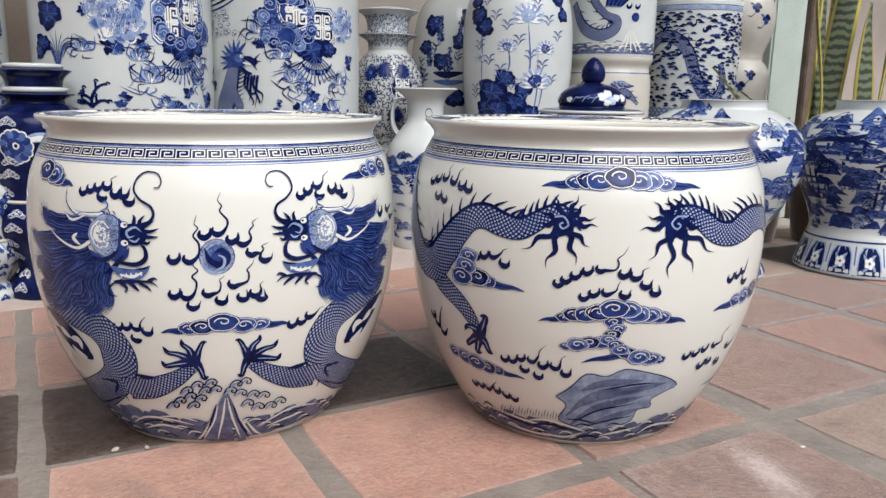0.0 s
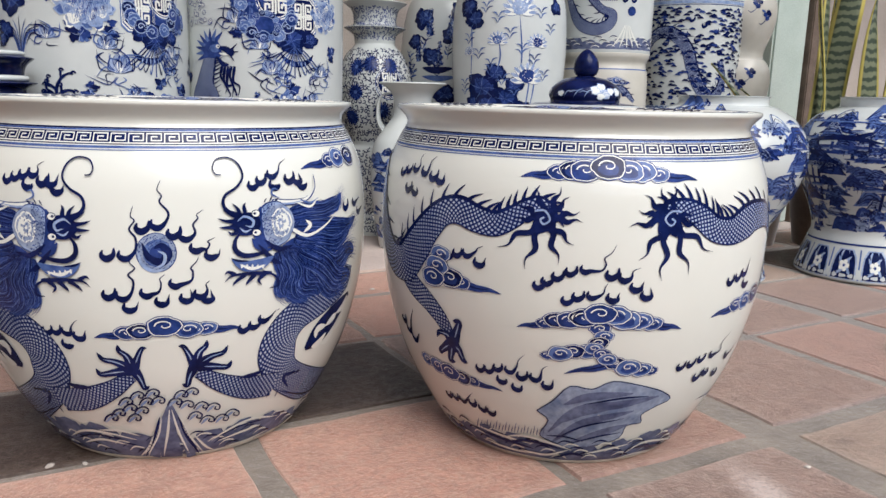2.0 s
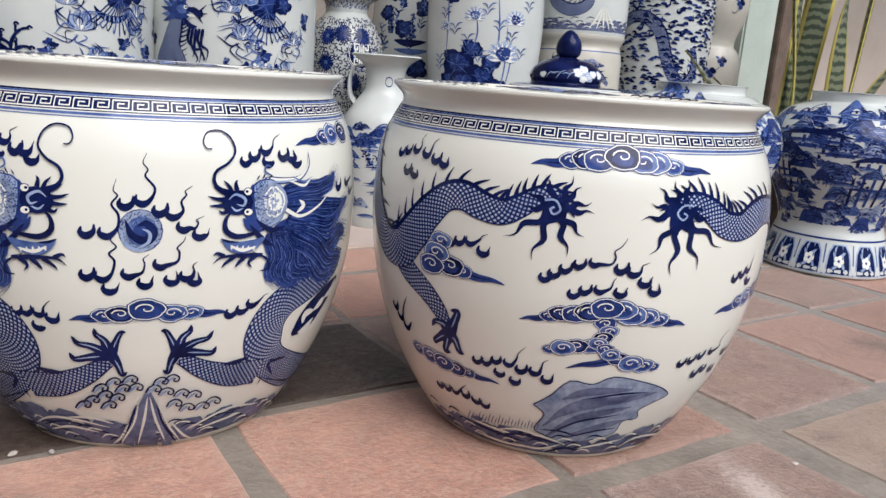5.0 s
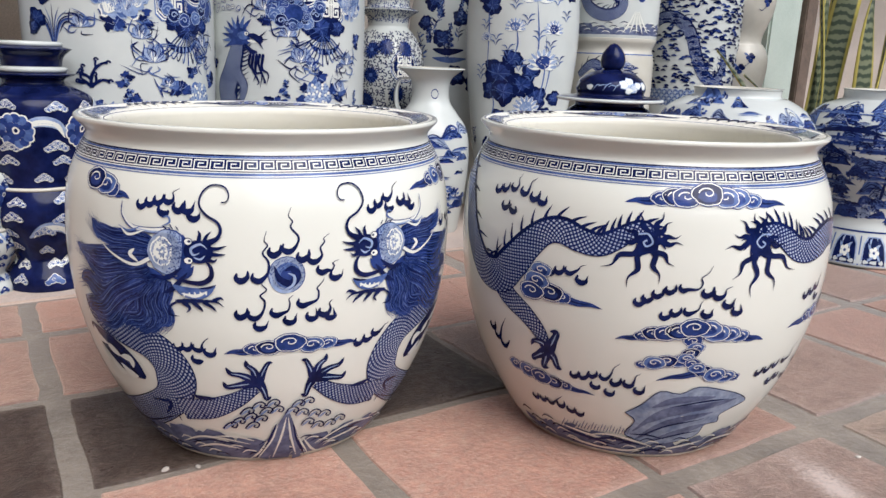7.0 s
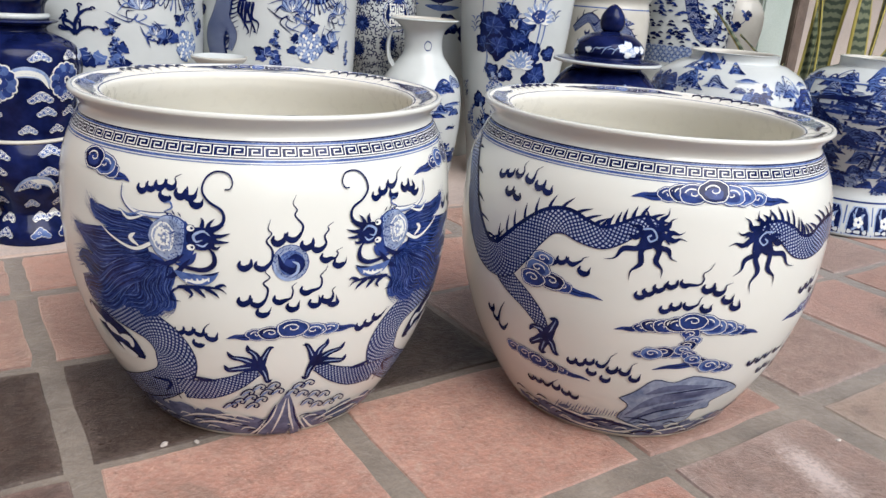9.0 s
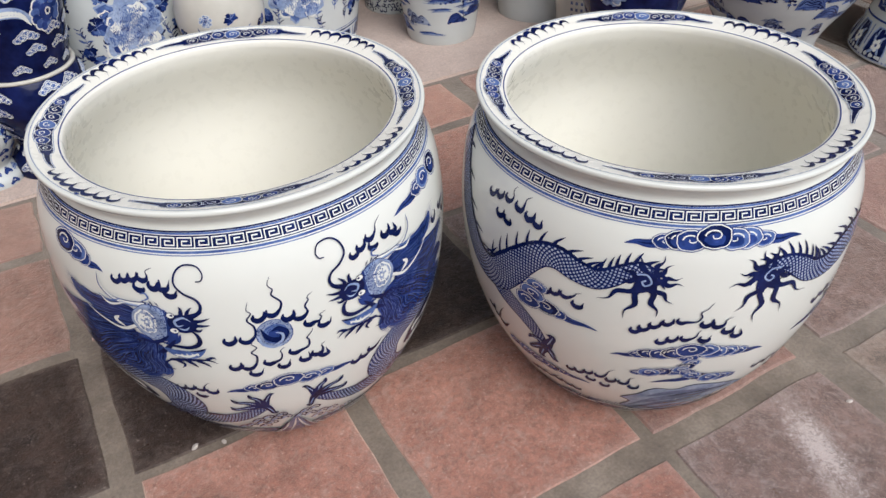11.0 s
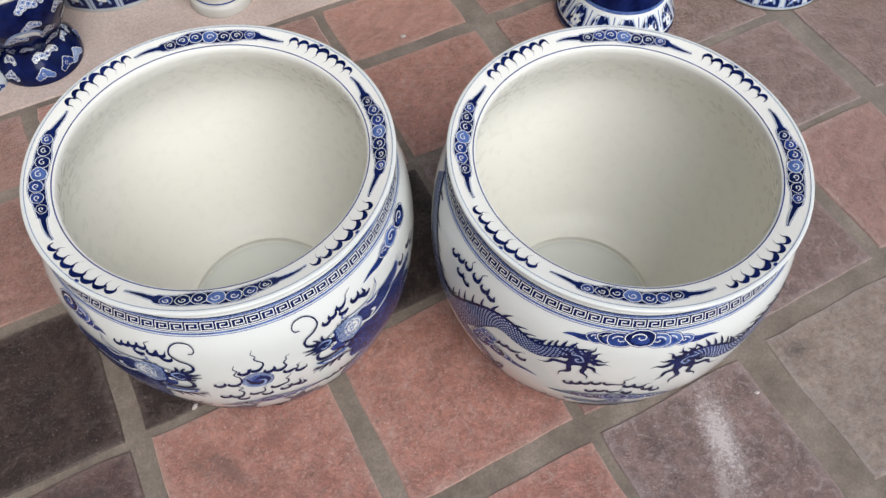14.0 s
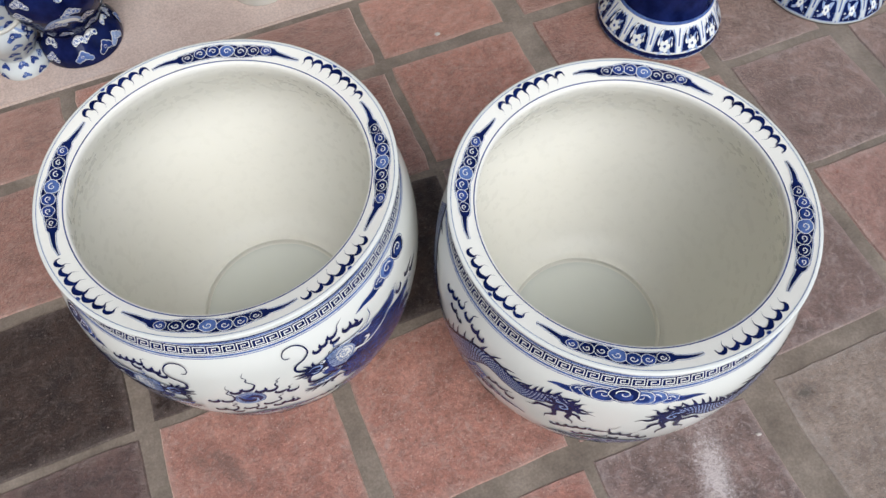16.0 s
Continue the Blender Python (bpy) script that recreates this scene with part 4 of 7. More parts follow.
def paint_pearl_side(k):
    k.motif("painted_pearl")
    k.blob(7.1, 29.68, 2.09, 2.26, COBALT)
    k.blob(7.1, 29.68, 1.99, 2.16, WASH)
    k.blob(7.23, 29.61, 1.49, 1.58, MID)
    k.blob(7.35, 29.53, 0.97, 1.03, COBALT)
    k.stipple(7.1, 29.68, 2.1, 2.1, 260, 3, COBALT, 0.0, 0.07)
    k.stroke([(5.72, 30.79), (6.31, 29.22), (7.58, 28.59), (8.26, 29.56), (7.65, 30.45), (6.86, 30.19)], 0.98, DARK, "brush")
    k.stroke([(5.30, 29.75), (5.62, 28.37), (6.76, 27.60), (8.07, 27.83)], 0.43, PALE, "brush")
    k.stroke([(7.24, 29.90), (7.93, 29.44), (7.77, 28.42), (6.77, 27.90)], 0.34, PALE, "brush")
    k.motif("painted_flame")
    k.licks([(5.84, 32.06), (7.34, 32.45)], 1.3, [(8.35, 33.39), (8.45, 34.21), (7.64, 35.29), (7.86, 35.97), (7.43, 36.66), (7.80, 37.61)])
    k.licks([(8.99, 31.38), (10.22, 31.04)], 1.3, [(11.13, 31.83), (10.95, 32.71), (11.45, 33.39), (11.35, 33.81), (12.05, 34.33)])
    k.licks([(11.25, 29.66)], 1.3, [(12.27, 29.88), (12.57, 30.43), (12.38, 30.74), (13.14, 31.12)])
    k.licks([(12.80, 28.80)], 1.3, [(13.51, 29.18), (13.67, 29.83)])
    k.licks([(2.21, 29.06), (3.97, 29.05)], 1.3, [(5.05, 30.10), (5.10, 31.37), (4.50, 32.37), (5.05, 33.27), (4.68, 33.83), (4.97, 34.93)])
    k.licks([(2.03, 24.52), (3.43, 24.36)], 1.3, [(4.41, 25.31), (4.61, 26.49), (4.14, 27.25), (4.83, 27.96), (4.34, 28.69), (4.82, 29.32)])
    k.licks([(5.96, 24.66)], 1.3, [(7.18, 25.21), (7.41, 26.10), (7.30, 26.68), (7.85, 27.18)])
    k.licks([(4.07, 22.98)], 1.3, [(4.77, 23.49), (5.01, 24.10)])
    k.licks([(7.45, 23.60)], 1.3, [(8.07, 24.33), (8.23, 24.85)])
    k.licks([(8.99, 25.69)], 1.3, [(10.55, 26.33), (10.72, 27.34), (10.52, 27.81), (11.14, 28.51), (11.36, 29.08)])
    k.licks([(10.02, 23.87)], 1.3, [(10.52, 24.66), (10.39, 25.30)])
    k.licks([(11.48, 24.26)], 1.3, [(12.18, 25.11), (12.05, 25.73), (12.46, 26.15)])
    k.licks([(12.30, 23.72)], 1.3, [(12.66, 24.46), (12.53, 25.07)])
    k.licks([(-9.49, 37.01), (-8.37, 37.35), (-7.31, 37.61), (-6.04, 37.81)], 1.16, [(-5.47, 38.45), (-5.60, 38.97), (-4.85, 39.41)])
    k.licks([(-6.58, 36.49)], 1.3, [(-6.07, 36.99)])
    k.licks([(-4.74, 36.92), (-3.74, 36.90)], 1.3, [(-3.06, 37.60), (-2.90, 38.20)])
    k.licks([(-2.99, 36.11)], 1.3, [(-2.36, 36.68), (-2.25, 37.01)])
    k.licks([(17.84, 36.45), (18.87, 36.96), (20.32, 37.58)], 1.16, [(21.26, 38.31), (21.56, 39.02), (22.58, 39.61)])
    k.licks([(20.56, 36.32)], 1.3, [(21.13, 36.79)])
    k.licks([(22.67, 36.88), (23.84, 36.70)], 1.3, [(24.16, 37.50), (24.09, 37.88)])
    k.licks([(24.55, 36.10)], 1.3, [(25.22, 36.64)])
    k.licks([(-5.89, 19.79), (-4.73, 19.90), (-3.40, 19.92)], 1.16, [(-2.84, 20.77), (-2.46, 21.34), (-1.96, 21.75)])
    k.licks([(-1.98, 19.36)], 1.3, [(-1.34, 20.04), (-1.19, 20.53)])
    k.licks([(-3.65, 18.28)], 1.3, [(-3.12, 18.64)])
    k.licks([(16.50, 19.26), (17.74, 19.53)], 1.3, [(18.68, 20.19), (18.90, 20.65)])
    k.licks([(18.97, 20.13)], 1.3, [(19.96, 20.77), (20.34, 21.20), (20.98, 21.40)])
    k.licks([(32.84, 32.53), (35.68, 32.77)], 1.3, [(37.80, 33.48)])
    k.licks([(37.30, 31.40)], 1.3, [(39.19, 32.05)])
    k.motif("painted_cloud")
    k.cloud([(3.31, 20.27, 1.11), (12.03, 20.34, 1.07), (4.90, 20.44, 1.28), (10.03, 20.40, 1.37), (7.47, 20.96, 1.83)], [(-0.31, 19.60), (16.24, 19.72)])
    k.cloud([(30.23, 39.05, 1.17), (32.41, 39.26, 1.61), (35.88, 39.29, 1.9)], [(24.62, 38.28)])
    k.cloud([(-14.38, 38.61, 1.15), (-15.51, 39.09, 1.61), (-17.72, 39.49, 1.9)], [(-11.27, 37.78)])
    for k.flip in (False, True):  # two dragons face each other over the pearl
        k.motif("painted_dragon")
        k.serpent([(34.13, 24.62), (33.09, 22.23), (28.73, 20.93), (24.34, 20.00), (22.08, 17.94), (21.60, 14.96), (23.89, 11.29), (31.59, 7.58), (38.79, 7.07), (39.36, 10.14), (40.53, 13.80), (41.23, 17.38)], [2.1, 2.73, 3.57, 4.62, 5.25, 5.67, 4.68, 4.83, 2.88, 1.87, 1.54, 1.21], 0)
        k.stroke([(26.52, 14.48), (29.92, 16.81), (35.48, 20.29)], 4.2, DARK, "brush")
        k.lift += 0.0001
        k.stroke([(27.90, 14.38), (29.38, 14.59), (30.80, 15.66)], 1.16, WHITE, "brush")
        k.stroke([(30.29, 14.15), (31.84, 14.62), (32.88, 16.16)], 1.16, WHITE, "brush")
        k.stroke([(28.29, 15.63), (28.38, 16.87), (30.22, 16.91)], 1.16, WHITE, "brush")
        k.stroke([(30.22, 16.91), (31.66, 17.60), (32.50, 18.10)], 1.16, WHITE, "brush")
        k.stroke([(33.44, 15.36), (34.53, 16.43), (34.71, 18.22)], 1.16, WHITE, "brush")
        k.stroke([(32.50, 18.10), (34.37, 18.77), (35.00, 20.14)], 1.16, WHITE, "brush")
        k.serpent([(22.23, 10.40), (17.82, 10.97), (13.96, 12.53), (11.01, 14.54)], [3.57, 3.33, 2.42, 1.42], 0)
        k.stroke([(19.80, 13.12), (18.20, 12.77), (16.36, 12.80)], 0.73, DARK, "brush")
        k.stroke([(25.47, 8.88), (23.64, 11.18), (26.93, 11.19)], 0.63, DARK, "brush")
        k.stroke([(22.68, 9.29), (31.14, 6.11), (38.29, 5.58), (39.02, 9.32)], 0.37, DARK, "brush")
        k.stroke([(19.01, 10.27), (18.70, 9.17)], 0.21, DARK, "brush")
        k.stroke([(20.36, 9.94), (20.13, 8.79)], 0.21, DARK, "brush")
        k.stroke([(21.72, 9.57), (21.53, 8.41)], 0.21, DARK, "brush")
        k.stroke([(23.38, 9.10), (23.17, 7.96)], 0.21, DARK, "brush")
        k.motif("dragon_claw")
        k.blob(10.61, 15.4, 0.61, 0.55, DARK)
        k.stroke([(10.61, 15.40), (10.01, 17.01), (9.43, 18.17), (8.86, 18.31)], 0.89, DARK, "talon")
        k.stroke([(10.30, 16.21), (10.01, 17.01), (9.43, 18.17)], 0.14, PALE, "brush")
        k.stroke([(10.61, 15.40), (11.19, 17.22), (11.92, 17.97), (12.06, 18.78)], 1.02, DARK, "talon")
        k.stroke([(10.90, 16.31), (11.19, 17.22), (11.92, 17.97)], 0.17, PALE, "brush")
        k.stroke([(10.61, 15.40), (12.59, 16.49), (13.96, 16.81), (14.56, 17.72)], 1.02, DARK, "talon")
        k.stroke([(11.59, 15.96), (12.59, 16.49), (13.96, 16.81)], 0.19, PALE, "brush")
        k.stroke([(10.61, 15.40), (12.95, 15.06), (14.60, 14.77), (15.12, 15.55)], 1.13, DARK, "talon")
        k.stroke([(11.77, 15.23), (12.95, 15.06), (14.60, 14.77)], 0.17, PALE, "brush")
        k.stroke([(10.61, 15.40), (10.00, 14.05), (9.69, 12.82), (9.06, 13.08)], 1.05, DARK, "talon")
        k.stroke([(10.31, 14.73), (10.00, 14.05), (9.69, 12.82)], 0.17, PALE, "brush")
        k.motif("dragon_mane")
        k.blob(24.81, 28.14, 4.55, 2.33, COBALT)
        k.blob(23.29, 26.17, 2.77, 2.06, COBALT)
        k.blob(29.05, 29.43, 3.12, 1.78, COBALT)
        k.lock([(21.65, 32.78), (24.40, 33.22), (27.57, 32.80), (29.60, 33.80), (31.68, 34.50)], 2.21)
        k.lock([(22.32, 31.48), (25.92, 31.30), (29.05, 30.49), (31.92, 30.84), (35.38, 30.77)], 2.23)
        k.lock([(22.75, 30.19), (26.42, 28.99), (29.78, 29.06), (33.44, 28.73)], 2.65)
        k.lock([(23.22, 28.79), (27.82, 26.62), (31.45, 25.89), (35.23, 26.48)], 3.15)
        k.lock([(22.27, 28.70), (25.20, 26.46), (28.07, 24.07), (30.84, 22.25), (31.95, 20.93)], 2.77)
        k.lock([(21.50, 28.67), (23.52, 26.12), (24.76, 23.68), (26.88, 21.80)], 3.02)
        k.lock([(20.90, 28.91), (22.51, 26.14), (23.03, 23.95), (24.41, 21.34)], 2.48)
        k.lock([(20.48, 28.81), (21.21, 26.51), (21.07, 24.80), (21.98, 23.00)], 2.12)
        k.lock([(23.23, 28.40), (27.88, 25.62), (31.54, 23.64), (33.59, 22.11)], 2.94)
        k.stroke([(19.89, 34.75), (22.37, 34.51), (24.82, 34.70), (26.29, 35.93), (26.44, 37.60)], 0.86, COBALT, "tail")
        k.lift += 0.0001
        k.stroke([(20.07, 34.74), (22.37, 34.51), (24.70, 34.71), (26.16, 35.94), (26.33, 37.31)], 0.58, WHITE, "tail")
        k.stroke([(20.97, 35.10), (19.98, 35.63), (20.21, 36.27), (20.89, 36.07)], 0.24, MID, "brush")
        k.stroke([(23.58, 34.83), (25.35, 34.18), (26.81, 34.63)], 0.24, MID, "brush")
        k.stroke([(20.39, 34.56), (22.35, 34.36), (24.14, 34.55)], 0.22, PALE, "brush")
        k.stroke([(22.3, 31.3), (24.76, 30.21), (28.00, 31.14), (30.22, 32.59)], 0.5, WHITE, "tail")
        k.stroke([(24.04, 30.63), (25.15, 31.41), (24.51, 32.12)], 0.53, WHITE, "brush")
        k.stroke([(23.12, 34.43), (25.30, 33.72), (26.55, 34.50)], 0.32, WHITE, "brush")
        k.motif("dragon_head")
        k.ragged(20.1, 32.1, 2.62, 2.74, COBALT, 4, 0.04)
        k.ragged(20.2, 32.1, 2.46, 2.6, PALE, 4, 0.04)
        k.ragged(20.6, 32.1, 2.0, 2.3, WASH, 4, 0.05)
        k.ragged(21.0, 32.2, 1.35, 1.75, WHITE, 4, 0.06)
        k.stroke([(18.45, 34.3), (17.95, 32.49), (18.3, 30.4), (19.6, 29.5)], 1.3, COBALT, "brush")
        k.stipple(20.0, 32.1, 2.2, 2.5, 460, 5, COBALT, 0.6, 0.075)
        k.stroke([(18.86, 34.71), (19.25, 35.26)], 0.15, DARK, "brush")
        k.stroke([(19.55, 34.79), (19.96, 35.41)], 0.17, DARK, "brush")
        k.stroke([(20.24, 34.72), (20.80, 35.19)], 0.18, DARK, "brush")
        k.blob(16.67, 32.42, 1.69, 1.37, DARK)
        k.stroke([(15.66, 32.79), (16.42, 33.31), (17.46, 32.78), (17.26, 32.06), (16.53, 32.27)], 0.31, PALE, "brush")
        k.stroke([(15.89, 32.05), (16.46, 31.56), (17.23, 31.78)], 0.22, PALE, "brush")
        k.blob(17.82, 33.55, 0.54, 0.45, DARK)
        k.blob(17.82, 33.55, 0.43, 0.36, WHITE)
        k.blob(17.68, 33.57, 0.18, 0.15, DARK)
        k.blob(17.8, 31.33, 0.58, 0.45, DARK)
        k.blob(17.8, 31.33, 0.47, 0.36, WHITE)
        k.blob(17.67, 31.36, 0.16, 0.15, DARK)
        k.stroke([(15.83, 33.21), (14.83, 33.73), (14.13, 34.21)], 0.56, DARK, "tail")
        k.stroke([(15.50, 32.81), (14.48, 32.90), (13.51, 33.25)], 0.59, DARK, "tail")
        k.stroke([(15.49, 32.22), (14.45, 32.17), (13.62, 32.23)], 0.57, DARK, "tail")
        k.stroke([(15.98, 33.50), (15.75, 34.23), (15.18, 34.85)], 0.57, DARK, "tail")
        k.stroke([(16.58, 33.74), (16.48, 34.47), (16.68, 34.88)], 0.56, DARK, "tail")
        k.stroke([(15.72, 31.63), (15.00, 31.40), (14.57, 31.73)], 0.56, DARK, "tail")
        k.stroke([(16.05, 31.59), (15.32, 30.64), (15.37, 29.45), (16.55, 28.72), (18.59, 28.92), (20.29, 29.60)], 0.6, DARK, "brush")
        k.stroke([(17.22, 30.73), (17.99, 29.59), (19.59, 29.09)], 0.66, COBALT, "brush")
        k.stroke([(18.62, 30.43), (20.46, 29.12), (22.46, 29.30)], 0.61, DARK, "brush")
        k.stroke([(17.97, 29.90), (19.61, 28.00), (20.90, 27.20)], 0.67, DARK, "brush")
        k.stroke([(14.93, 28.44), (16.41, 27.51), (18.34, 27.58), (19.77, 28.29)], 1.36, MID, "brush")
        k.lift += 0.00006
        k.stroke([(15.81, 27.74), (17.17, 27.12), (18.77, 27.36)], 0.4, WHITE, "brush")
        k.stroke([(15.96, 27.26), (16.01, 27.81)], 0.25, WHITE, "brush")
        k.stroke([(16.54, 27.20), (16.62, 27.72)], 0.23, WHITE, "brush")
        k.stroke([(17.17, 27.12), (17.25, 27.64)], 0.23, WHITE, "brush")
        k.stroke([(17.79, 27.03), (17.87, 27.56)], 0.23, WHITE, "brush")
        k.stroke([(18.47, 26.93), (18.50, 27.48)], 0.25, WHITE, "brush")
        k.stroke([(14.78, 28.61), (15.65, 28.22), (16.79, 28.08)], 0.29, DARK, "brush")
        k.stroke([(19.60, 26.31), (16.78, 26.55), (14.90, 26.49), (14.02, 25.83)], 0.56, DARK, "tail")
        k.stroke([(16.42, 26.52), (15.36, 25.81), (14.91, 25.26)], 0.55, DARK, "tail")
        k.stroke([(17.58, 26.44), (16.74, 25.62), (16.43, 25.20)], 0.61, DARK, "tail")
        k.stroke([(15.27, 26.59), (14.46, 27.00), (14.05, 26.73)], 0.53, DARK, "tail")
        k.stroke([(18.79, 26.35), (17.97, 25.62), (18.39, 24.93)], 0.6, DARK, "tail")
        k.stroke([(18.39, 26.79), (20.16, 25.74), (20.39, 24.59), (19.36, 24.44)], 0.34, DARK, "brush")
        k.motif("dragon_whisker")
        k.stroke([(14.16, 38.08), (13.58, 38.18), (13.32, 38.88), (13.86, 39.76), (15.24, 39.91), (16.27, 39.17), (16.59, 37.82), (15.77, 36.67), (14.54, 35.89), (14.18, 34.92), (14.69, 34.03), (16.20, 33.48)], 0.46, DARK, "whisker")
    k.flip = False
    k.motif("wave_band")
    k.surf_band((-22.91, 6.67), (37.35, 3.22))
    k.stroke([(7.39, 10.61), (6.76, 5.97), (6.48, 0.65)], 3.75, SLATE, "tailup")
    k.stroke([(7.40, 10.78), (3.42, 0.86)], 1.68, SLATE, "tailup")
    k.stroke([(7.40, 10.78), (10.13, 0.17)], 1.68, SLATE, "tailup")
    k.stroke([(7.24, 9.41), (6.52, 5.43), (5.14, 1.10)], 0.39, WHITE, "brush")
    k.stroke([(7.50, 9.39), (8.25, 5.27), (9.84, 0.77)], 0.38, WHITE, "brush")
    k.stroke([(6.02, 8.07), (4.93, 5.00), (2.40, 1.26)], 0.38, WHITE, "brush")
    k.stroke([(8.58, 8.05), (9.64, 4.83), (12.24, 0.92)], 0.39, WHITE, "brush")
    k.stroke([(4.35, 5.11), (2.83, 2.70), (1.01, 1.28)], 0.4, WHITE, "brush")
    k.stroke([(10.23, 4.97), (12.43, 2.24), (14.14, 1.11)], 0.41, WHITE, "brush")
    k.stroke([(5.78, 8.30), (4.54, 5.03), (1.93, 1.25)], 0.58, DARK, "brush")
    k.stroke([(8.32, 8.07), (9.45, 4.51), (11.53, 0.77)], 0.57, DARK, "brush")
    k.stroke([(2.43, 11.36), (2.94, 12.09), (3.70, 12.45), (4.28, 12.05), (4.06, 11.51), (3.60, 11.62), (3.80, 11.99)], 0.23, DARK, "line")
    k.stroke([(2.56, 11.18), (3.13, 11.73), (3.67, 12.10)], 0.32, PALE, "brush")
    k.stroke([(3.41, 10.36), (3.93, 11.13), (4.71, 11.49), (5.30, 11.05), (5.07, 10.47), (4.60, 10.61), (4.81, 10.99)], 0.22, DARK, "line")
    k.stroke([(3.55, 10.17), (4.12, 10.72), (4.66, 11.11)], 0.35, PALE, "brush")
    k.stroke([(1.01, 9.38), (1.62, 10.19), (2.45, 10.58), (3.05, 10.17), (2.78, 9.59), (2.30, 9.70), (2.52, 10.08)], 0.26, DARK, "line")
    k.stroke([(1.15, 9.19), (1.78, 9.78), (2.39, 10.20)], 0.35, PALE, "brush")
    k.stroke([(2.49, 8.97), (3.07, 9.78), (3.88, 10.14), (4.50, 9.73), (4.23, 9.11), (3.75, 9.26), (3.97, 9.63)], 0.24, DARK, "line")
    k.stroke([(2.63, 8.77), (3.25, 9.37), (3.82, 9.75)], 0.37, PALE, "brush")
    k.stroke([(-0.82, 8.52), (-0.13, 9.37), (0.77, 9.80), (1.36, 9.38), (1.03, 8.76), (0.54, 8.88), (0.82, 9.29)], 0.27, DARK, "line")
    k.stroke([(-0.69, 8.32), (0.02, 8.95), (0.66, 9.37)], 0.34, PALE, "brush")
    k.stroke([(1.15, 7.73), (1.81, 8.59), (2.68, 8.99), (3.28, 8.54), (2.99, 7.91), (2.50, 8.06), (2.73, 8.44)], 0.26, DARK, "line")
    k.stroke([(1.30, 7.54), (1.96, 8.14), (2.59, 8.56)], 0.35, PALE, "brush")
    k.stroke([(7.90, 11.24), (8.33, 11.94), (9.05, 12.24), (9.70, 11.77), (9.54, 11.22), (9.04, 11.40), (9.21, 11.74)], 0.21, DARK, "line")
    k.stroke([(8.06, 11.01), (8.56, 11.54), (9.05, 11.85)], 0.38, PALE, "brush")
    k.stroke([(9.21, 11.46), (9.62, 12.16), (10.33, 12.47), (10.99, 12.00), (10.85, 11.45), (10.36, 11.59), (10.51, 11.96)], 0.21, DARK, "line")
    k.stroke([(9.37, 11.27), (9.86, 11.76), (10.34, 12.08)], 0.38, PALE, "brush")
    k.stroke([(8.52, 9.60), (8.95, 10.35), (9.71, 10.61), (10.39, 10.14), (10.24, 9.54), (9.72, 9.72), (9.88, 10.10)], 0.21, DARK, "line")
    k.stroke([(8.69, 9.37), (9.21, 9.90), (9.71, 10.22)], 0.4, PALE, "brush")
    k.stroke([(10.42, 9.14), (10.84, 9.86), (11.59, 10.16), (12.34, 9.61), (12.20, 9.05), (11.66, 9.23), (11.80, 9.61)], 0.22, DARK, "line")
    k.stroke([(10.61, 8.91), (11.12, 9.41), (11.63, 9.73)], 0.42, PALE, "brush")
    k.stroke([(12.05, 8.67), (12.45, 9.39), (13.22, 9.67), (14.02, 9.12), (13.93, 8.51), (13.34, 8.73), (13.47, 9.11)], 0.22, DARK, "line")
    k.stroke([(12.25, 8.44), (12.76, 8.94), (13.26, 9.27)], 0.42, PALE, "brush")
    k.stroke([(9.58, 7.58), (10.01, 8.38), (10.79, 8.68), (11.56, 8.13), (11.42, 7.52), (10.85, 7.70), (11.00, 8.13)], 0.23, DARK, "line")
    k.stroke([(9.76, 7.35), (10.29, 7.93), (10.82, 8.25)], 0.42, PALE, "brush")
    k.stroke([(11.29, 6.70), (11.70, 7.46), (12.52, 7.74), (13.35, 7.17), (13.23, 6.56), (12.62, 6.79), (12.77, 7.18)], 0.22, DARK, "line")
    k.stroke([(11.51, 6.42), (12.02, 7.01), (12.55, 7.34)], 0.42, PALE, "brush")
    k.stroke([(13.44, 6.51), (13.82, 7.29), (14.67, 7.53), (15.57, 6.93), (15.49, 6.31), (14.85, 6.53), (14.95, 6.97)], 0.22, DARK, "line")
    k.stroke([(13.69, 6.24), (14.19, 6.79), (14.75, 7.09)], 0.42, PALE, "brush")
    k.stroke([(4.41, 11.69), (4.89, 12.42), (5.62, 12.75), (6.21, 12.31), (6.01, 11.77), (5.55, 11.91), (5.74, 12.28)], 0.22, DARK, "line")
    k.stroke([(4.55, 11.50), (5.08, 12.02), (5.58, 12.36)], 0.34, PALE, "brush")
    k.stroke([(4.91, 10.48), (5.41, 11.26), (6.15, 11.58), (6.77, 11.15), (6.56, 10.56), (6.08, 10.71), (6.28, 11.08)], 0.22, DARK, "line")
    k.stroke([(5.06, 10.29), (5.61, 10.85), (6.12, 11.20)], 0.35, PALE, "brush")
    k.stroke([(7.03, 10.14), (7.48, 10.88), (8.23, 11.18), (8.87, 10.74), (8.70, 10.15), (8.20, 10.33), (8.38, 10.71)], 0.22, DARK, "line")
    k.stroke([(7.19, 9.91), (7.71, 10.47), (8.22, 10.79)], 0.38, PALE, "brush")
    k.stroke([(0.72, 10.37), (1.33, 11.18), (2.14, 11.57), (2.72, 11.16), (2.45, 10.58), (1.98, 10.69), (2.20, 11.06)], 0.25, DARK, "line")
    k.stroke([(0.85, 10.18), (1.48, 10.77), (2.07, 11.18)], 0.33, PALE, "brush")
    k.stroke([(-2.26, 7.61), (-1.46, 8.50), (-0.49, 8.96), (0.09, 8.55), (-0.26, 7.92), (-0.80, 8.00), (-0.50, 8.41)], 0.27, DARK, "line")
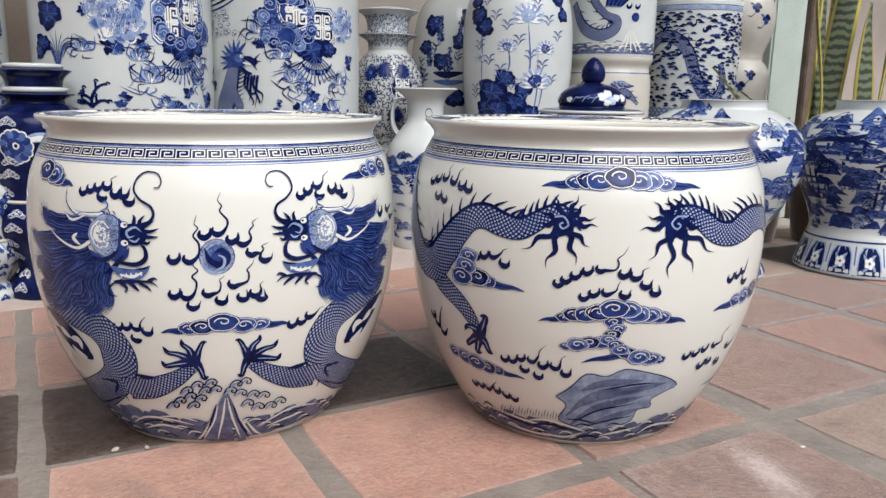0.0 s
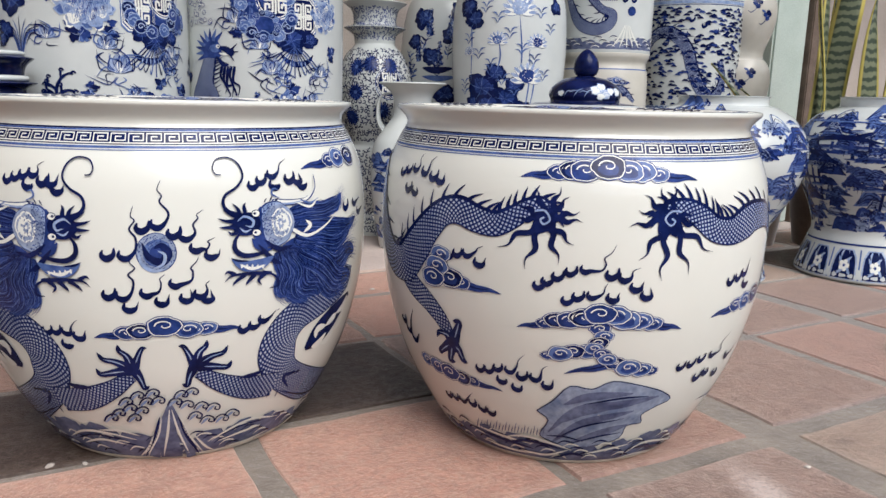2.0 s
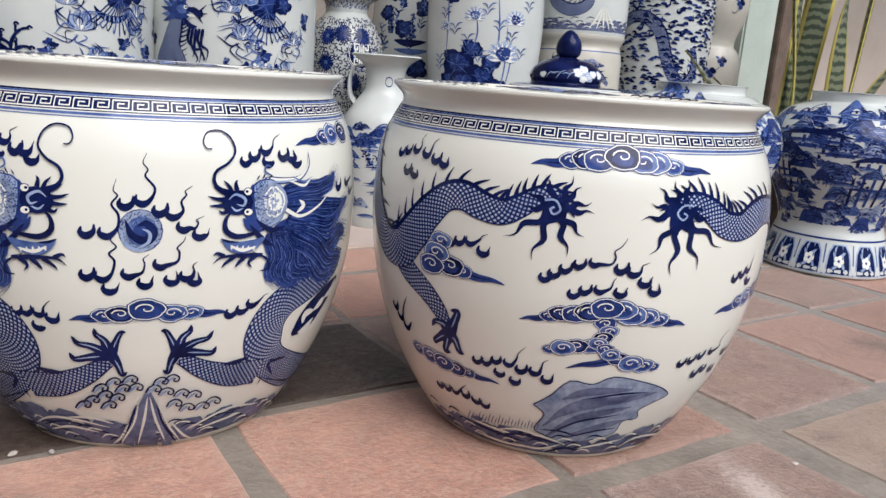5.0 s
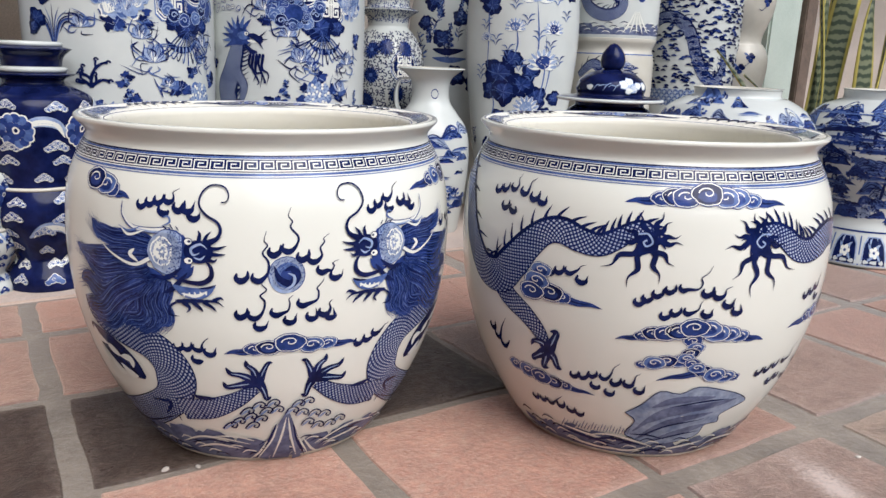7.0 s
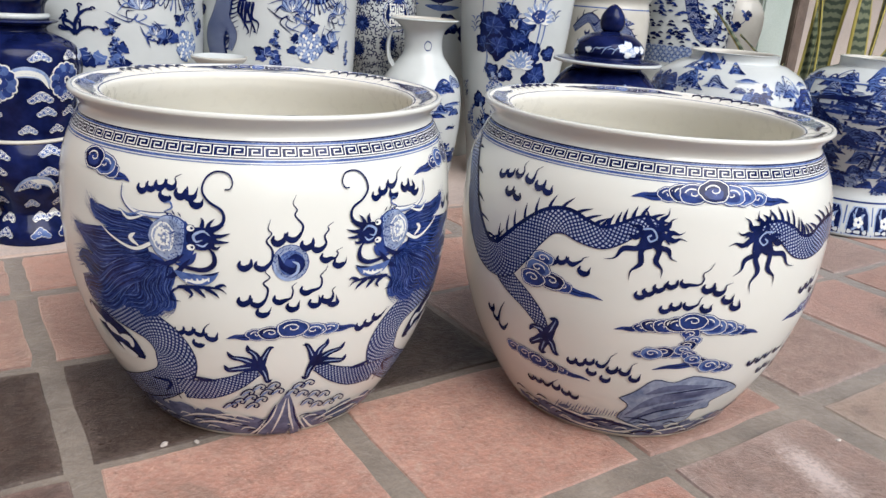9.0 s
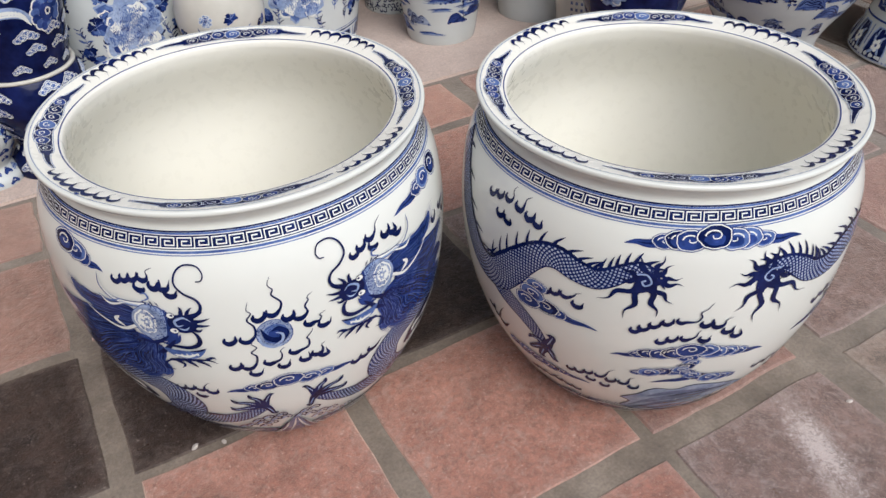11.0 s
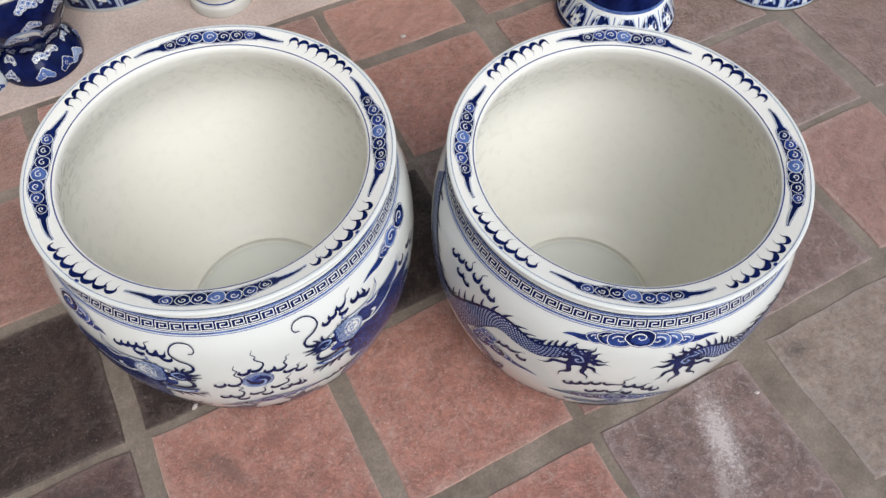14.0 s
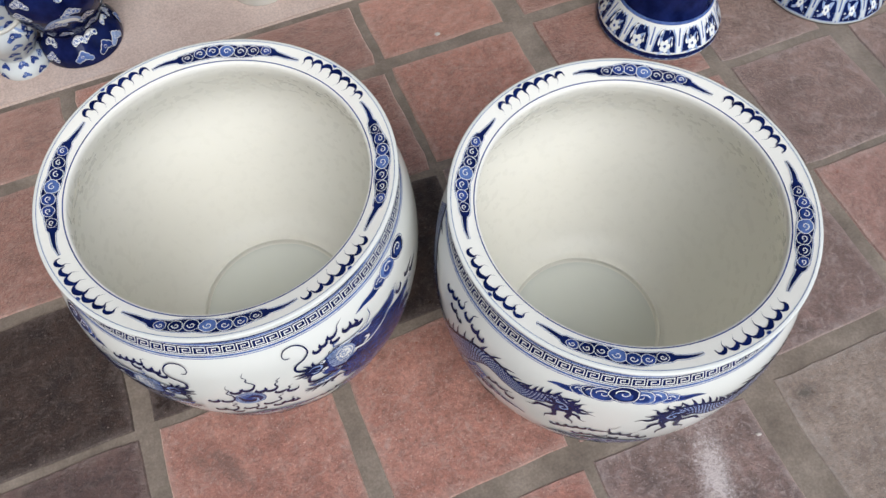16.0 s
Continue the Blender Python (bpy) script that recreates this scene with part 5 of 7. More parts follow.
    k.stroke([(-2.13, 7.41), (-1.33, 8.08), (-0.62, 8.54)], 0.35, PALE, "brush")
    k.stroke([(14.93, 7.08), (15.29, 7.82), (16.12, 8.06), (17.13, 7.39), (17.09, 6.77), (16.36, 7.07), (16.47, 7.46)], 0.22, DARK, "line")
    k.stroke([(15.18, 6.81), (15.69, 7.32), (16.23, 7.62)], 0.42, PALE, "brush")
    k.stroke([(-11.32, 3.65), (-6.91, 5.48), (-2.70, 5.51), (1.53, 4.51)], 0.42, WHITE, "brush")
    k.stroke([(-8.80, 2.98), (-4.47, 4.19), (-0.34, 3.55)], 0.42, WHITE, "brush")
    k.stroke([(25.70, 4.27), (19.58, 5.40), (15.38, 4.22), (13.40, 3.04)], 0.42, WHITE, "brush")
    k.stroke([(22.35, 3.75), (18.58, 3.44), (14.61, 2.78)], 0.42, WHITE, "brush")
    k.stroke([(25.24, 1.90), (20.37, 1.31), (16.29, 1.39)], 0.42, WHITE, "brush")
    k.stroke([(-4.06, 5.96), (-0.45, 6.09), (2.23, 5.21)], 0.42, WHITE, "brush")
    k.stroke([(-9.89, 3.61), (-5.11, 5.04), (-0.09, 4.25)], 0.32, DARK, "brush")
    k.stroke([(23.25, 4.57), (18.08, 4.70), (14.45, 3.50)], 0.32, DARK, "brush")


def paint_tail_side(k):
    k.motif("painted_cloud")
    k.cloud([(-5.08, 39.42, 1.11), (6.30, 39.39, 1.12), (-3.47, 39.68, 1.37), (4.21, 39.74, 1.59), (-2.14, 39.65, 1.5), (2.74, 39.73, 1.54), (0.44, 40.10, 2.1)], [(-9.38, 38.72), (11.33, 38.74)])
    k.motif("painted_cloud")
    k.cloud([(0.54, 21.70, 1.05), (1.05, 20.76, 0.96), (0.57, 19.94, 0.98), (0.07, 19.18, 0.98), (1.04, 18.51, 0.89), (1.82, 17.76, 1.01)], [])
    k.cloud([(-5.29, 17.91, 0.73), (-0.62, 18.74, 1.19), (-2.30, 18.67, 1.16), (-3.82, 18.29, 1.25)], [])
    k.cloud([(7.78, 15.95, 0.77), (6.35, 16.22, 1.21), (2.73, 17.26, 1.1), (4.58, 16.60, 1.39)], [(-3.20, 15.58)])
    k.cloud([(-5.71, 22.07, 0.87), (6.55, 22.31, 1.12), (-4.46, 22.56, 1.2), (4.94, 22.70, 1.37), (-2.93, 22.66, 1.33), (3.29, 22.82, 1.59), (-1.41, 23.05, 1.45), (2.08, 23.44, 1.54), (0.36, 23.58, 1.71)], [(-8.98, 21.21), (10.50, 21.35)])
    k.motif("painted_cloud")
    k.cloud([(-15.98, 25.61, 1.06), (-19.06, 28.70, 1.3), (-17.58, 25.96, 1.62), (-19.67, 27.17, 1.65), (-20.34, 25.61, 1.65)], [(-10.79, 24.99)])
    k.cloud([(-15.81, 12.26, 0.93), (-24.66, 13.12, 1.17), (-17.67, 12.36, 1.32), (-22.23, 12.89, 1.46), (-19.84, 12.63, 1.61)], [(-11.30, 11.75)])
    k.cloud([(19.70, 23.17, 1.17), (22.05, 23.38, 1.46), (25.09, 23.76, 1.76), (30.27, 24.34, 1.76), (30.42, 26.03, 1.46)], [(14.92, 22.24)])
    k.cloud([(27.15, 9.93, 0.4), (27.10, 9.31, 0.4)], [(19.65, 9.41)])
    k.motif("painted_dragon")
    k.serpent([(-27.2, 26.6), (-24.6, 23.9), (-21.4, 21.9), (-19.33, 19.88), (-18.20, 17.38)], [3.6, 3.2, 2.7, 2.21, 1.47], 0)
    k.serpent([(-41.0, 40.0), (-37.0, 36.5), (-34.0, 31.0), (-30.2, 26.6), (-26.2, 26.2), (-23.4, 28.8), (-21.22, 31.47), (-18.94, 33.64), (-16.67, 34.21), (-14.25, 33.45), (-11.88, 33.12), (-9.90, 34.02), (-8.41, 35.13), (-7.05, 35.79), (-5.92, 35.29), (-5.45, 34.34), (-6.09, 33.52), (-6.66, 34.05)], [2.6, 3.2, 3.8, 4.3, 4.7, 4.4, 3.7, 3.09, 3.04, 2.86, 2.6, 2.27, 1.91, 1.54, 1.16, 0.87, 0.63, 0.36], 13)
    k.motif("dragon_tail_tuft")
    k.rays((-6.14, 34.29), [(-4.70, 37.86), (-3.69, 36.80), (-2.53, 35.24), (-2.20, 34.06), (-3.01, 31.48), (-4.57, 29.16), (-8.18, 28.34), (-11.38, 30.60), (-9.73, 33.90), (-9.29, 35.79), (-7.59, 37.58)], 1.1)
    k.blob(-6.2, 34.22, 1., 1.03, DARK)
    k.stroke([(-7.42, 35.06), (-6.31, 35.14), (-5.71, 34.18), (-6.36, 33.65), (-6.73, 34.12), (-6.35, 34.42)], 0.22, PALE, "line")
    k.motif("dragon_claw")
    k.blob(-18.04, 17.24, 0.81, 0.55, DARK)
    k.stroke([(-18.04, 17.24), (-18.90, 18.25), (-20.19, 18.29), (-20.82, 17.44)], 1.07, DARK, "talon")
    k.stroke([(-18.47, 17.75), (-18.90, 18.25), (-20.19, 18.29)], 0.21, PALE, "brush")
    k.stroke([(-18.04, 17.24), (-17.15, 19.01), (-16.61, 20.31), (-17.57, 20.43)], 1.37, DARK, "talon")
    k.stroke([(-17.59, 18.13), (-17.15, 19.01), (-16.61, 20.31)], 0.19, PALE, "brush")
    k.stroke([(-18.04, 17.24), (-19.49, 16.36), (-20.59, 15.54), (-20.20, 15.28)], 1.37, DARK, "talon")
    k.stroke([(-18.73, 16.82), (-19.49, 16.36), (-20.59, 15.54)], 0.16, PALE, "brush")
    k.stroke([(-18.04, 17.24), (-18.51, 16.06), (-19.00, 14.70), (-18.16, 14.55)], 1.37, DARK, "talon")
    k.stroke([(-18.24, 16.67), (-18.51, 16.06), (-19.00, 14.70)], 0.21, PALE, "brush")
    k.stroke([(-18.04, 17.24), (-17.20, 16.38), (-16.79, 15.24), (-16.09, 14.86)], 1.37, DARK, "talon")
    k.stroke([(-17.63, 16.81), (-17.20, 16.38), (-16.79, 15.24)], 0.21, PALE, "brush")
    k.motif("painted_dragon")
    k.serpent([(30.13, 27.98), (30.69, 30.27), (26.75, 33.45), (22.58, 33.98), (19.65, 33.39), (16.73, 32.63), (13.86, 33.03), (11.74, 34.47), (9.79, 35.57), (8.15, 35.70), (6.99, 35.09), (6.86, 34.18), (7.66, 33.65), (8.17, 34.21)], [0.99, 1.1, 2.73, 3.36, 3.78, 3.07, 2.78, 2.6, 2., 1.6, 1.3, 0.97, 0.65, 0.37], -12)
    k.motif("dragon_tail_tuft")
    k.rays((7.41, 34.51), [(8.23, 38.20), (6.50, 38.02), (4.50, 37.22), (3.79, 35.56), (2.81, 33.66), (4.07, 29.94), (6.94, 27.50), (10.27, 28.13), (13.49, 30.55), (11.61, 33.61), (10.50, 35.25)], 1.1)
    k.blob(7.47, 34.45, 1.1, 1.03, DARK)
    k.stroke([(8.96, 35.32), (7.70, 35.35), (6.92, 34.53), (7.56, 33.81), (8.12, 34.21), (7.69, 34.58)], 0.21, PALE, "line")
    k.motif("painted_flame")
    k.licks([(-6.50, 26.23), (-5.62, 26.78), (-4.49, 27.45), (-3.10, 28.07), (-1.50, 28.43)], 1.16, [(0.11, 28.70), (0.55, 29.42), (0.37, 30.14), (1.07, 30.75), (1.57, 31.68)])
    k.licks([(1.35, 27.82), (2.77, 27.53)], 1.3, [(3.50, 28.12), (3.59, 28.70), (4.35, 29.06)])
    k.licks([(4.14, 26.40)], 1.3, [(4.75, 27.05), (4.91, 27.51)])
    k.licks([(5.45, 25.44)], 1.3, [(5.90, 26.11), (5.73, 26.73)])
    k.licks([(-3.32, 24.66), (-2.18, 25.18), (-0.62, 25.40)], 1.16, [(0.45, 26.01), (0.66, 26.77), (0.90, 27.23)])
    k.licks([(1.64, 25.12)], 1.3, [(2.14, 25.74), (2.31, 26.19)])
    k.licks([(-17.67, 28.45), (-16.49, 28.80), (-15.13, 29.00)], 1.16, [(-14.01, 29.76), (-13.78, 30.17), (-13.12, 30.47)])
    k.licks([(-13.51, 28.08)], 1.3, [(-12.91, 28.69), (-12.75, 29.17)])
    k.licks([(-28.12, 37.48), (-26.65, 37.88), (-25.00, 38.21)], 1.16, [(-24.31, 38.97), (-24.58, 39.72), (-24.19, 40.36)])
    k.licks([(-22.99, 37.95)], 1.3, [(-22.34, 39.00), (-22.25, 39.62), (-21.57, 40.13)])
    k.licks([(-21.19, 37.46), (-19.89, 37.22)], 1.3, [(-19.43, 37.94), (-19.36, 38.31)])
    k.licks([(-26.00, 35.58), (-24.44, 35.39)], 1.3, [(-24.12, 36.21)])
    k.licks([(-14.17, 14.23), (-12.90, 14.30), (-11.60, 14.84), (-10.01, 14.84)], 1.16, [(-9.07, 15.87), (-8.81, 16.78), (-8.01, 17.68)])
    k.licks([(-11.16, 13.17)], 1.3, [(-10.58, 13.83)])
    k.licks([(-9.13, 12.43)], 1.3, [(-8.49, 13.28)])
    k.licks([(-8.39, 14.19), (-6.68, 14.26)], 1.3, [(-5.98, 15.24), (-5.84, 15.95), (-5.24, 16.47)])
    k.licks([(-5.14, 13.35)], 1.3, [(-4.53, 14.12), (-4.47, 14.69)])
    k.licks([(-21.96, 8.11), (-20.39, 8.17), (-18.91, 8.20)], 1.16, [(-17.46, 9.42), (-16.54, 10.25)])
    k.licks([(-17.02, 8.11), (-15.32, 7.74)], 1.3, [(-14.63, 8.72)])
    k.licks([(-13.86, 7.47)], 1.3, [(-13.05, 8.28)])
    k.licks([(12.26, 15.67), (13.91, 15.85), (15.59, 16.26), (17.74, 16.56)], 1.16, [(19.37, 17.09), (19.08, 18.21), (20.54, 19.38)])
    k.licks([(22.29, 15.51)], 1.3, [(23.76, 16.23), (24.52, 17.29)])
    k.licks([(28.36, 12.96)], 1.3, [(28.58, 13.84)])
    k.licks([(16.09, 13.54), (17.67, 14.04)], 1.3, [(17.94, 14.90)])
    k.licks([(20.47, 13.38)], 1.3, [(20.50, 14.31)])
    k.licks([(17.45, 26.18), (19.01, 26.50), (20.35, 26.93)], 1.16, [(21.09, 27.77), (21.44, 28.91)])
    k.licks([(21.04, 25.45)], 1.3, [(21.80, 25.96)])
    k.licks([(-28.72, 17.44), (-27.80, 16.34)], 1.3, [(-26.44, 18.43), (-25.28, 20.14)])
    k.licks([(-26.51, 15.34)], 1.3, [(-25.09, 16.65)])
    k.motif("painted_rock")
    k.patch(2.14, 9.45, [(-6.63, 9.66), (-4.41, 11.53), (-2.30, 13.87), (0.53, 13.54), (3.01, 14.71), (6.71, 13.99), (10.36, 12.75), (12.58, 11.26), (10.63, 10.38), (8.68, 9.21), (9.24, 7.78), (6.94, 7.49), (6.62, 5.30), (3.16, 4.10), (-0.96, 3.32), (-4.90, 4.68), (-6.32, 5.67), (-5.00, 8.22)], "rock")
    k.stroke([(-5.04, 6.16), (-1.08, 10.21), (4.86, 11.16), (10.26, 12.01)], 1.36, SLATE, "brush")
    k.stroke([(-4.28, 4.50), (0.14, 8.16), (7.11, 10.01)], 1.36, SLATE, "brush")
    k.stroke([(-2.87, 11.07), (0.30, 12.39), (6.15, 12.83)], 1.22, SLATE, "brush")
    k.stroke([(-1.21, 4.75), (3.42, 6.51), (7.07, 7.69)], 1.36, SLATE, "brush")
    k.stroke([(-3.51, 7.96), (-0.18, 10.03), (3.24, 10.45)], 1.35, SLATE, "brush")
    k.stroke([(-3.80, 5.13), (0.24, 7.61), (6.09, 8.85)], 0.32, DARK, "brush")
    k.stroke([(-2.16, 4.12), (2.65, 5.74), (6.36, 6.35)], 0.32, DARK, "brush")
    k.stroke([(-0.37, 11.23), (4.58, 12.15), (8.70, 12.20)], 0.3, DARK, "brush")
    k.stroke([(-5.33, 5.55), (-2.34, 5.61), (0.84, 4.82)], 0.32, DARK, "brush")
    k.motif("wave_band")
    k.surf_band((-25.0, 3.52), (25.84, 4.77))
    k.stroke([(-18.42, 4.76), (-13.61, 4.23), (-8.02, 3.77)], 0.42, WHITE, "brush")
    k.stroke([(-13.09, 3.92), (-8.94, 5.02), (-4.27, 4.28), (-0.96, 3.32)], 0.42, WHITE, "brush")
    k.stroke([(-9.96, 2.21), (-5.30, 1.97), (-1.50, 3.28)], 0.42, WHITE, "brush")
    k.stroke([(-17.69, 2.37), (-12.51, 1.91), (-7.65, 1.85)], 0.42, WHITE, "brush")
    k.stroke([(24.34, 1.69), (13.08, 3.88), (8.98, 2.12)], 0.42, WHITE, "brush")
    k.stroke([(25.86, -0.32), (13.81, 1.64), (8.29, 1.27)], 0.42, WHITE, "brush")
    k.stroke([(1.42, 2.63), (4.59, 3.31), (8.93, 4.10)], 0.42, WHITE, "brush")
    k.stroke([(-18.18, 3.94), (-13.21, 3.54), (-7.54, 2.89)], 0.53, DARK, "brush")
    k.stroke([(-12.79, 3.03), (-7.96, 4.26), (-2.05, 3.29)], 0.53, DARK, "brush")
    k.stroke([(-4.12, 1.42), (-0.83, 2.60), (1.57, 2.14)], 0.53, DARK, "brush")
    k.stroke([(33.04, -1.46), (12.34, 3.07), (8.63, 1.66)], 0.53, DARK, "brush")
    k.stroke([(-18.10, 4.17), (-16.67, 6.32)], 0.17, SLATE, "brush")
    k.stroke([(-17.29, 4.35), (-16.15, 6.07)], 0.17, SLATE, "brush")
    k.stroke([(-16.63, 4.44), (-15.64, 5.83)], 0.17, SLATE, "brush")
    k.stroke([(-15.91, 4.58), (-14.82, 6.60)], 0.17, SLATE, "brush")
    k.stroke([(-15.26, 4.68), (-14.30, 6.36)], 0.17, SLATE, "brush")
    k.stroke([(-14.62, 4.78), (-13.83, 6.08)], 0.17, SLATE, "brush")
    k.stroke([(-13.98, 4.88), (-13.07, 6.85)], 0.17, SLATE, "brush")
    k.stroke([(-13.39, 4.93), (-12.60, 6.57)], 0.17, SLATE, "brush")
    k.stroke([(-12.77, 5.04), (-12.12, 6.29)], 0.16, SLATE, "brush")
    k.stroke([(-12.19, 5.10), (-11.44, 7.02)], 0.16, SLATE, "brush")
    k.stroke([(-11.62, 5.16), (-11.00, 6.71)], 0.16, SLATE, "brush")
    k.stroke([(-11.09, 5.18), (-10.51, 6.43)], 0.16, SLATE, "brush")
    k.stroke([(-10.52, 5.24), (-9.91, 7.12)], 0.15, SLATE, "brush")
    k.stroke([(-9.99, 5.27), (-9.46, 6.81)], 0.16, SLATE, "brush")
    k.stroke([(-9.43, 5.33), (-8.99, 6.50)], 0.15, SLATE, "brush")
    k.stroke([(-8.91, 5.36), (-8.43, 7.19)], 0.15, SLATE, "brush")
    k.stroke([(-8.38, 5.38), (-7.96, 6.88)], 0.15, SLATE, "brush")
    k.stroke([(-7.86, 5.41), (-7.48, 6.58)], 0.15, SLATE, "brush")
    k.stroke([(-7.36, 5.39), (-6.97, 7.23)], 0.15, SLATE, "brush")
    k.stroke([(-6.84, 5.42), (-6.49, 6.92)], 0.15, SLATE, "brush")
    k.stroke([(-6.34, 5.41), (-6.02, 6.58)], 0.15, SLATE, "brush")
    k.stroke([(-5.83, 5.44), (-5.54, 7.23)], 0.15, SLATE, "brush")


fish_bowl(-0.322, 1.242, "white porcelain fish bowl painted with two blue dragons facing a pearl", paint_pearl_side, 12, 11.6, 0.3)
fish_bowl(0.2455, 1.268, "white porcelain fish bowl painted with curling blue dragon tails and clouds", paint_tail_side, -4, 10.7, 0.9)


# ---- the shop's other blue-and-white pots ----
def hollow(profile, wall=0.008):
    """Inside line for a pot: back from the lip, down some way and closed."""
    lip = profile[-1]
    low = max(0.02, lip[1] - 0.22)
    inner = [(max(0.01, r - wall), z) for r, z in reversed(profile[:-1]) if z > low]
    r = inner[-1][0]
    return [(lip[0] - wall * 0.55, lip[1] + 0.001)] + inner + [(r, inner[-1][1] - 0.004), (r * 0.8, low - 0.006), (r * 0.4, low - 0.006), (0.01, low - 0.006)]


def vase(name, x, y, profile, glaze, label, category, turn=0.0, inside=None, group="", z=0.0, dense=6):
    pot = thing(name, x, y, z, turn, label, category, group)
    lathe("body", profile, hollow(profile), [glaze, inside or BLUEWHITE], pot, 72, dense)
    surf = Turned(profile, max(r for r, _ in profile) * 100)
    return pot, Brush(surf, pot, lift=0.0004)


def face(x, y):
    """Turn that brings a pot's painted front toward the yard's open side."""
    return math.degrees(math.atan2(x - 0.0, y - 0.1)) * -1


# two tall sleeve vases with longevity medallions, a third cut off beside them
TALL = [(0.180, 0.0), (0.188, 0.012), (0.205, 0.10), (0.226, 0.24), (0.238, 0.45), (0.240, 0.75), (0.238, 0.98), (0.222, 1.08), (0.19, 1.13), (0.205, 1.19), (0.21, 1.2)]


PEONY_SIDE = [("leaf", -18.9, 67.2, 4.03), ("leaf", -21.9, 60.1, 2.95), ("leaf", -23.3, 58.2, 2.02), ("grass", -16.8, 56, 10.08), ("bud", -9.8, 59.8, 2.64),
              ("peony", -0.6, 66.9, 6.67), ("peony", -5.7, 69.1, 3.49), ("oak", -8.1, 68.5, 2.64), ("oak", -3, 62.1, 3.26), ("oak", -2.3, 59.2, 2.64),
              ("oak", 4.8, 61.1, 2.33), ("collar", 15.2, 67.5, 7.13), ("oct", 11.2, 66.4, 4.5), ("round", 18.5, 69.9, 4.5), ("collar", 23.2, 64.3, 3.1),
              ("leaf", 15.2, 59.8, 3.72), ("leaf", 11.5, 60.5, 2.33), ("leaf", 20.5, 60.1, 2.33), ("spray", 15.2, 58.5, 8.53), ("basket", 13.7, 55, 4.81),
              ("bud", 3.3, 57.8, 2.79), ("bud", 6, 52.8, 3.57), ("bud", 20.5, 56.3, 2.64), ("bud", 20.5, 51.8, 1.86), ("oak", 30.9, 53.4, 2.64),
              ("coral", -8.4, 45.7, 7.75), ("oak", -1, 46.9, 2.33), ("tower", -0.2, 39.9, 10.08), ("oak", 16.7, 48.4, 2.33), ("grapes", 18.8, 42.5, 3.72),
              ("oak", 12.4, 44.4, 3.41), ("oak", 24.7, 46.4, 2.79), ("tower", 30.9, 41.2, 6.98), ("oak", -4.9, 40.6, 3.72), ("bud", 9.3, 46.4, 2.33),
              ("oak", 1.7, 40.6, 3.1)]
BEAST_SIDE = [("boughs", -18.1, 72, 7.09), ("dots", -18.1, 67.8, 5.51), ("peony", 18.4, 68.1, 4.88), ("oak", -5.2, 68.5, 3.62), ("bud", -6.5, 66.4, 3.15),
              ("oak", -6.1, 63.5, 2.68), ("collar", 1.5, 67.8, 7.24), ("collar", 1.1, 64.2, 3.54), ("round", 3.9, 71.3, 4.72), ("oct", 11.4, 67.1, 4.09),
              ("leaf", 8, 60.7, 3.94), ("leaf", 4.7, 61.3, 2.36), ("leaf", 13.3, 61.1, 2.52), ("spray", 8.8, 59.3, 8.66), ("basket", 9.7, 55.7, 4.72),
              ("bud", -0.5, 59.7, 2.83), ("bud", 2.7, 53.7, 3.62), ("bud", 17, 53, 2.83), ("bud", 5.5, 51.7, 1.89), ("oak", 22.2, 57.9, 2.68),
              ("beast", -13.5, 57.9, 7.87), ("tower", -1.7, 42.4, 9.45), ("oak", 7.5, 48.1, 2.68), ("grapes", 7.5, 43.1, 3.94), ("oak", 3.1, 43.8, 2.83),
              ("oak", 13.3, 43.8, 3.15), ("bud", 14.2, 45.6, 2.68), ("tower", 21.1, 41.7, 6.3), ("oak", -4.4, 40.7, 3.15), ("leaf", -24.1, 50.9, 1.89)]


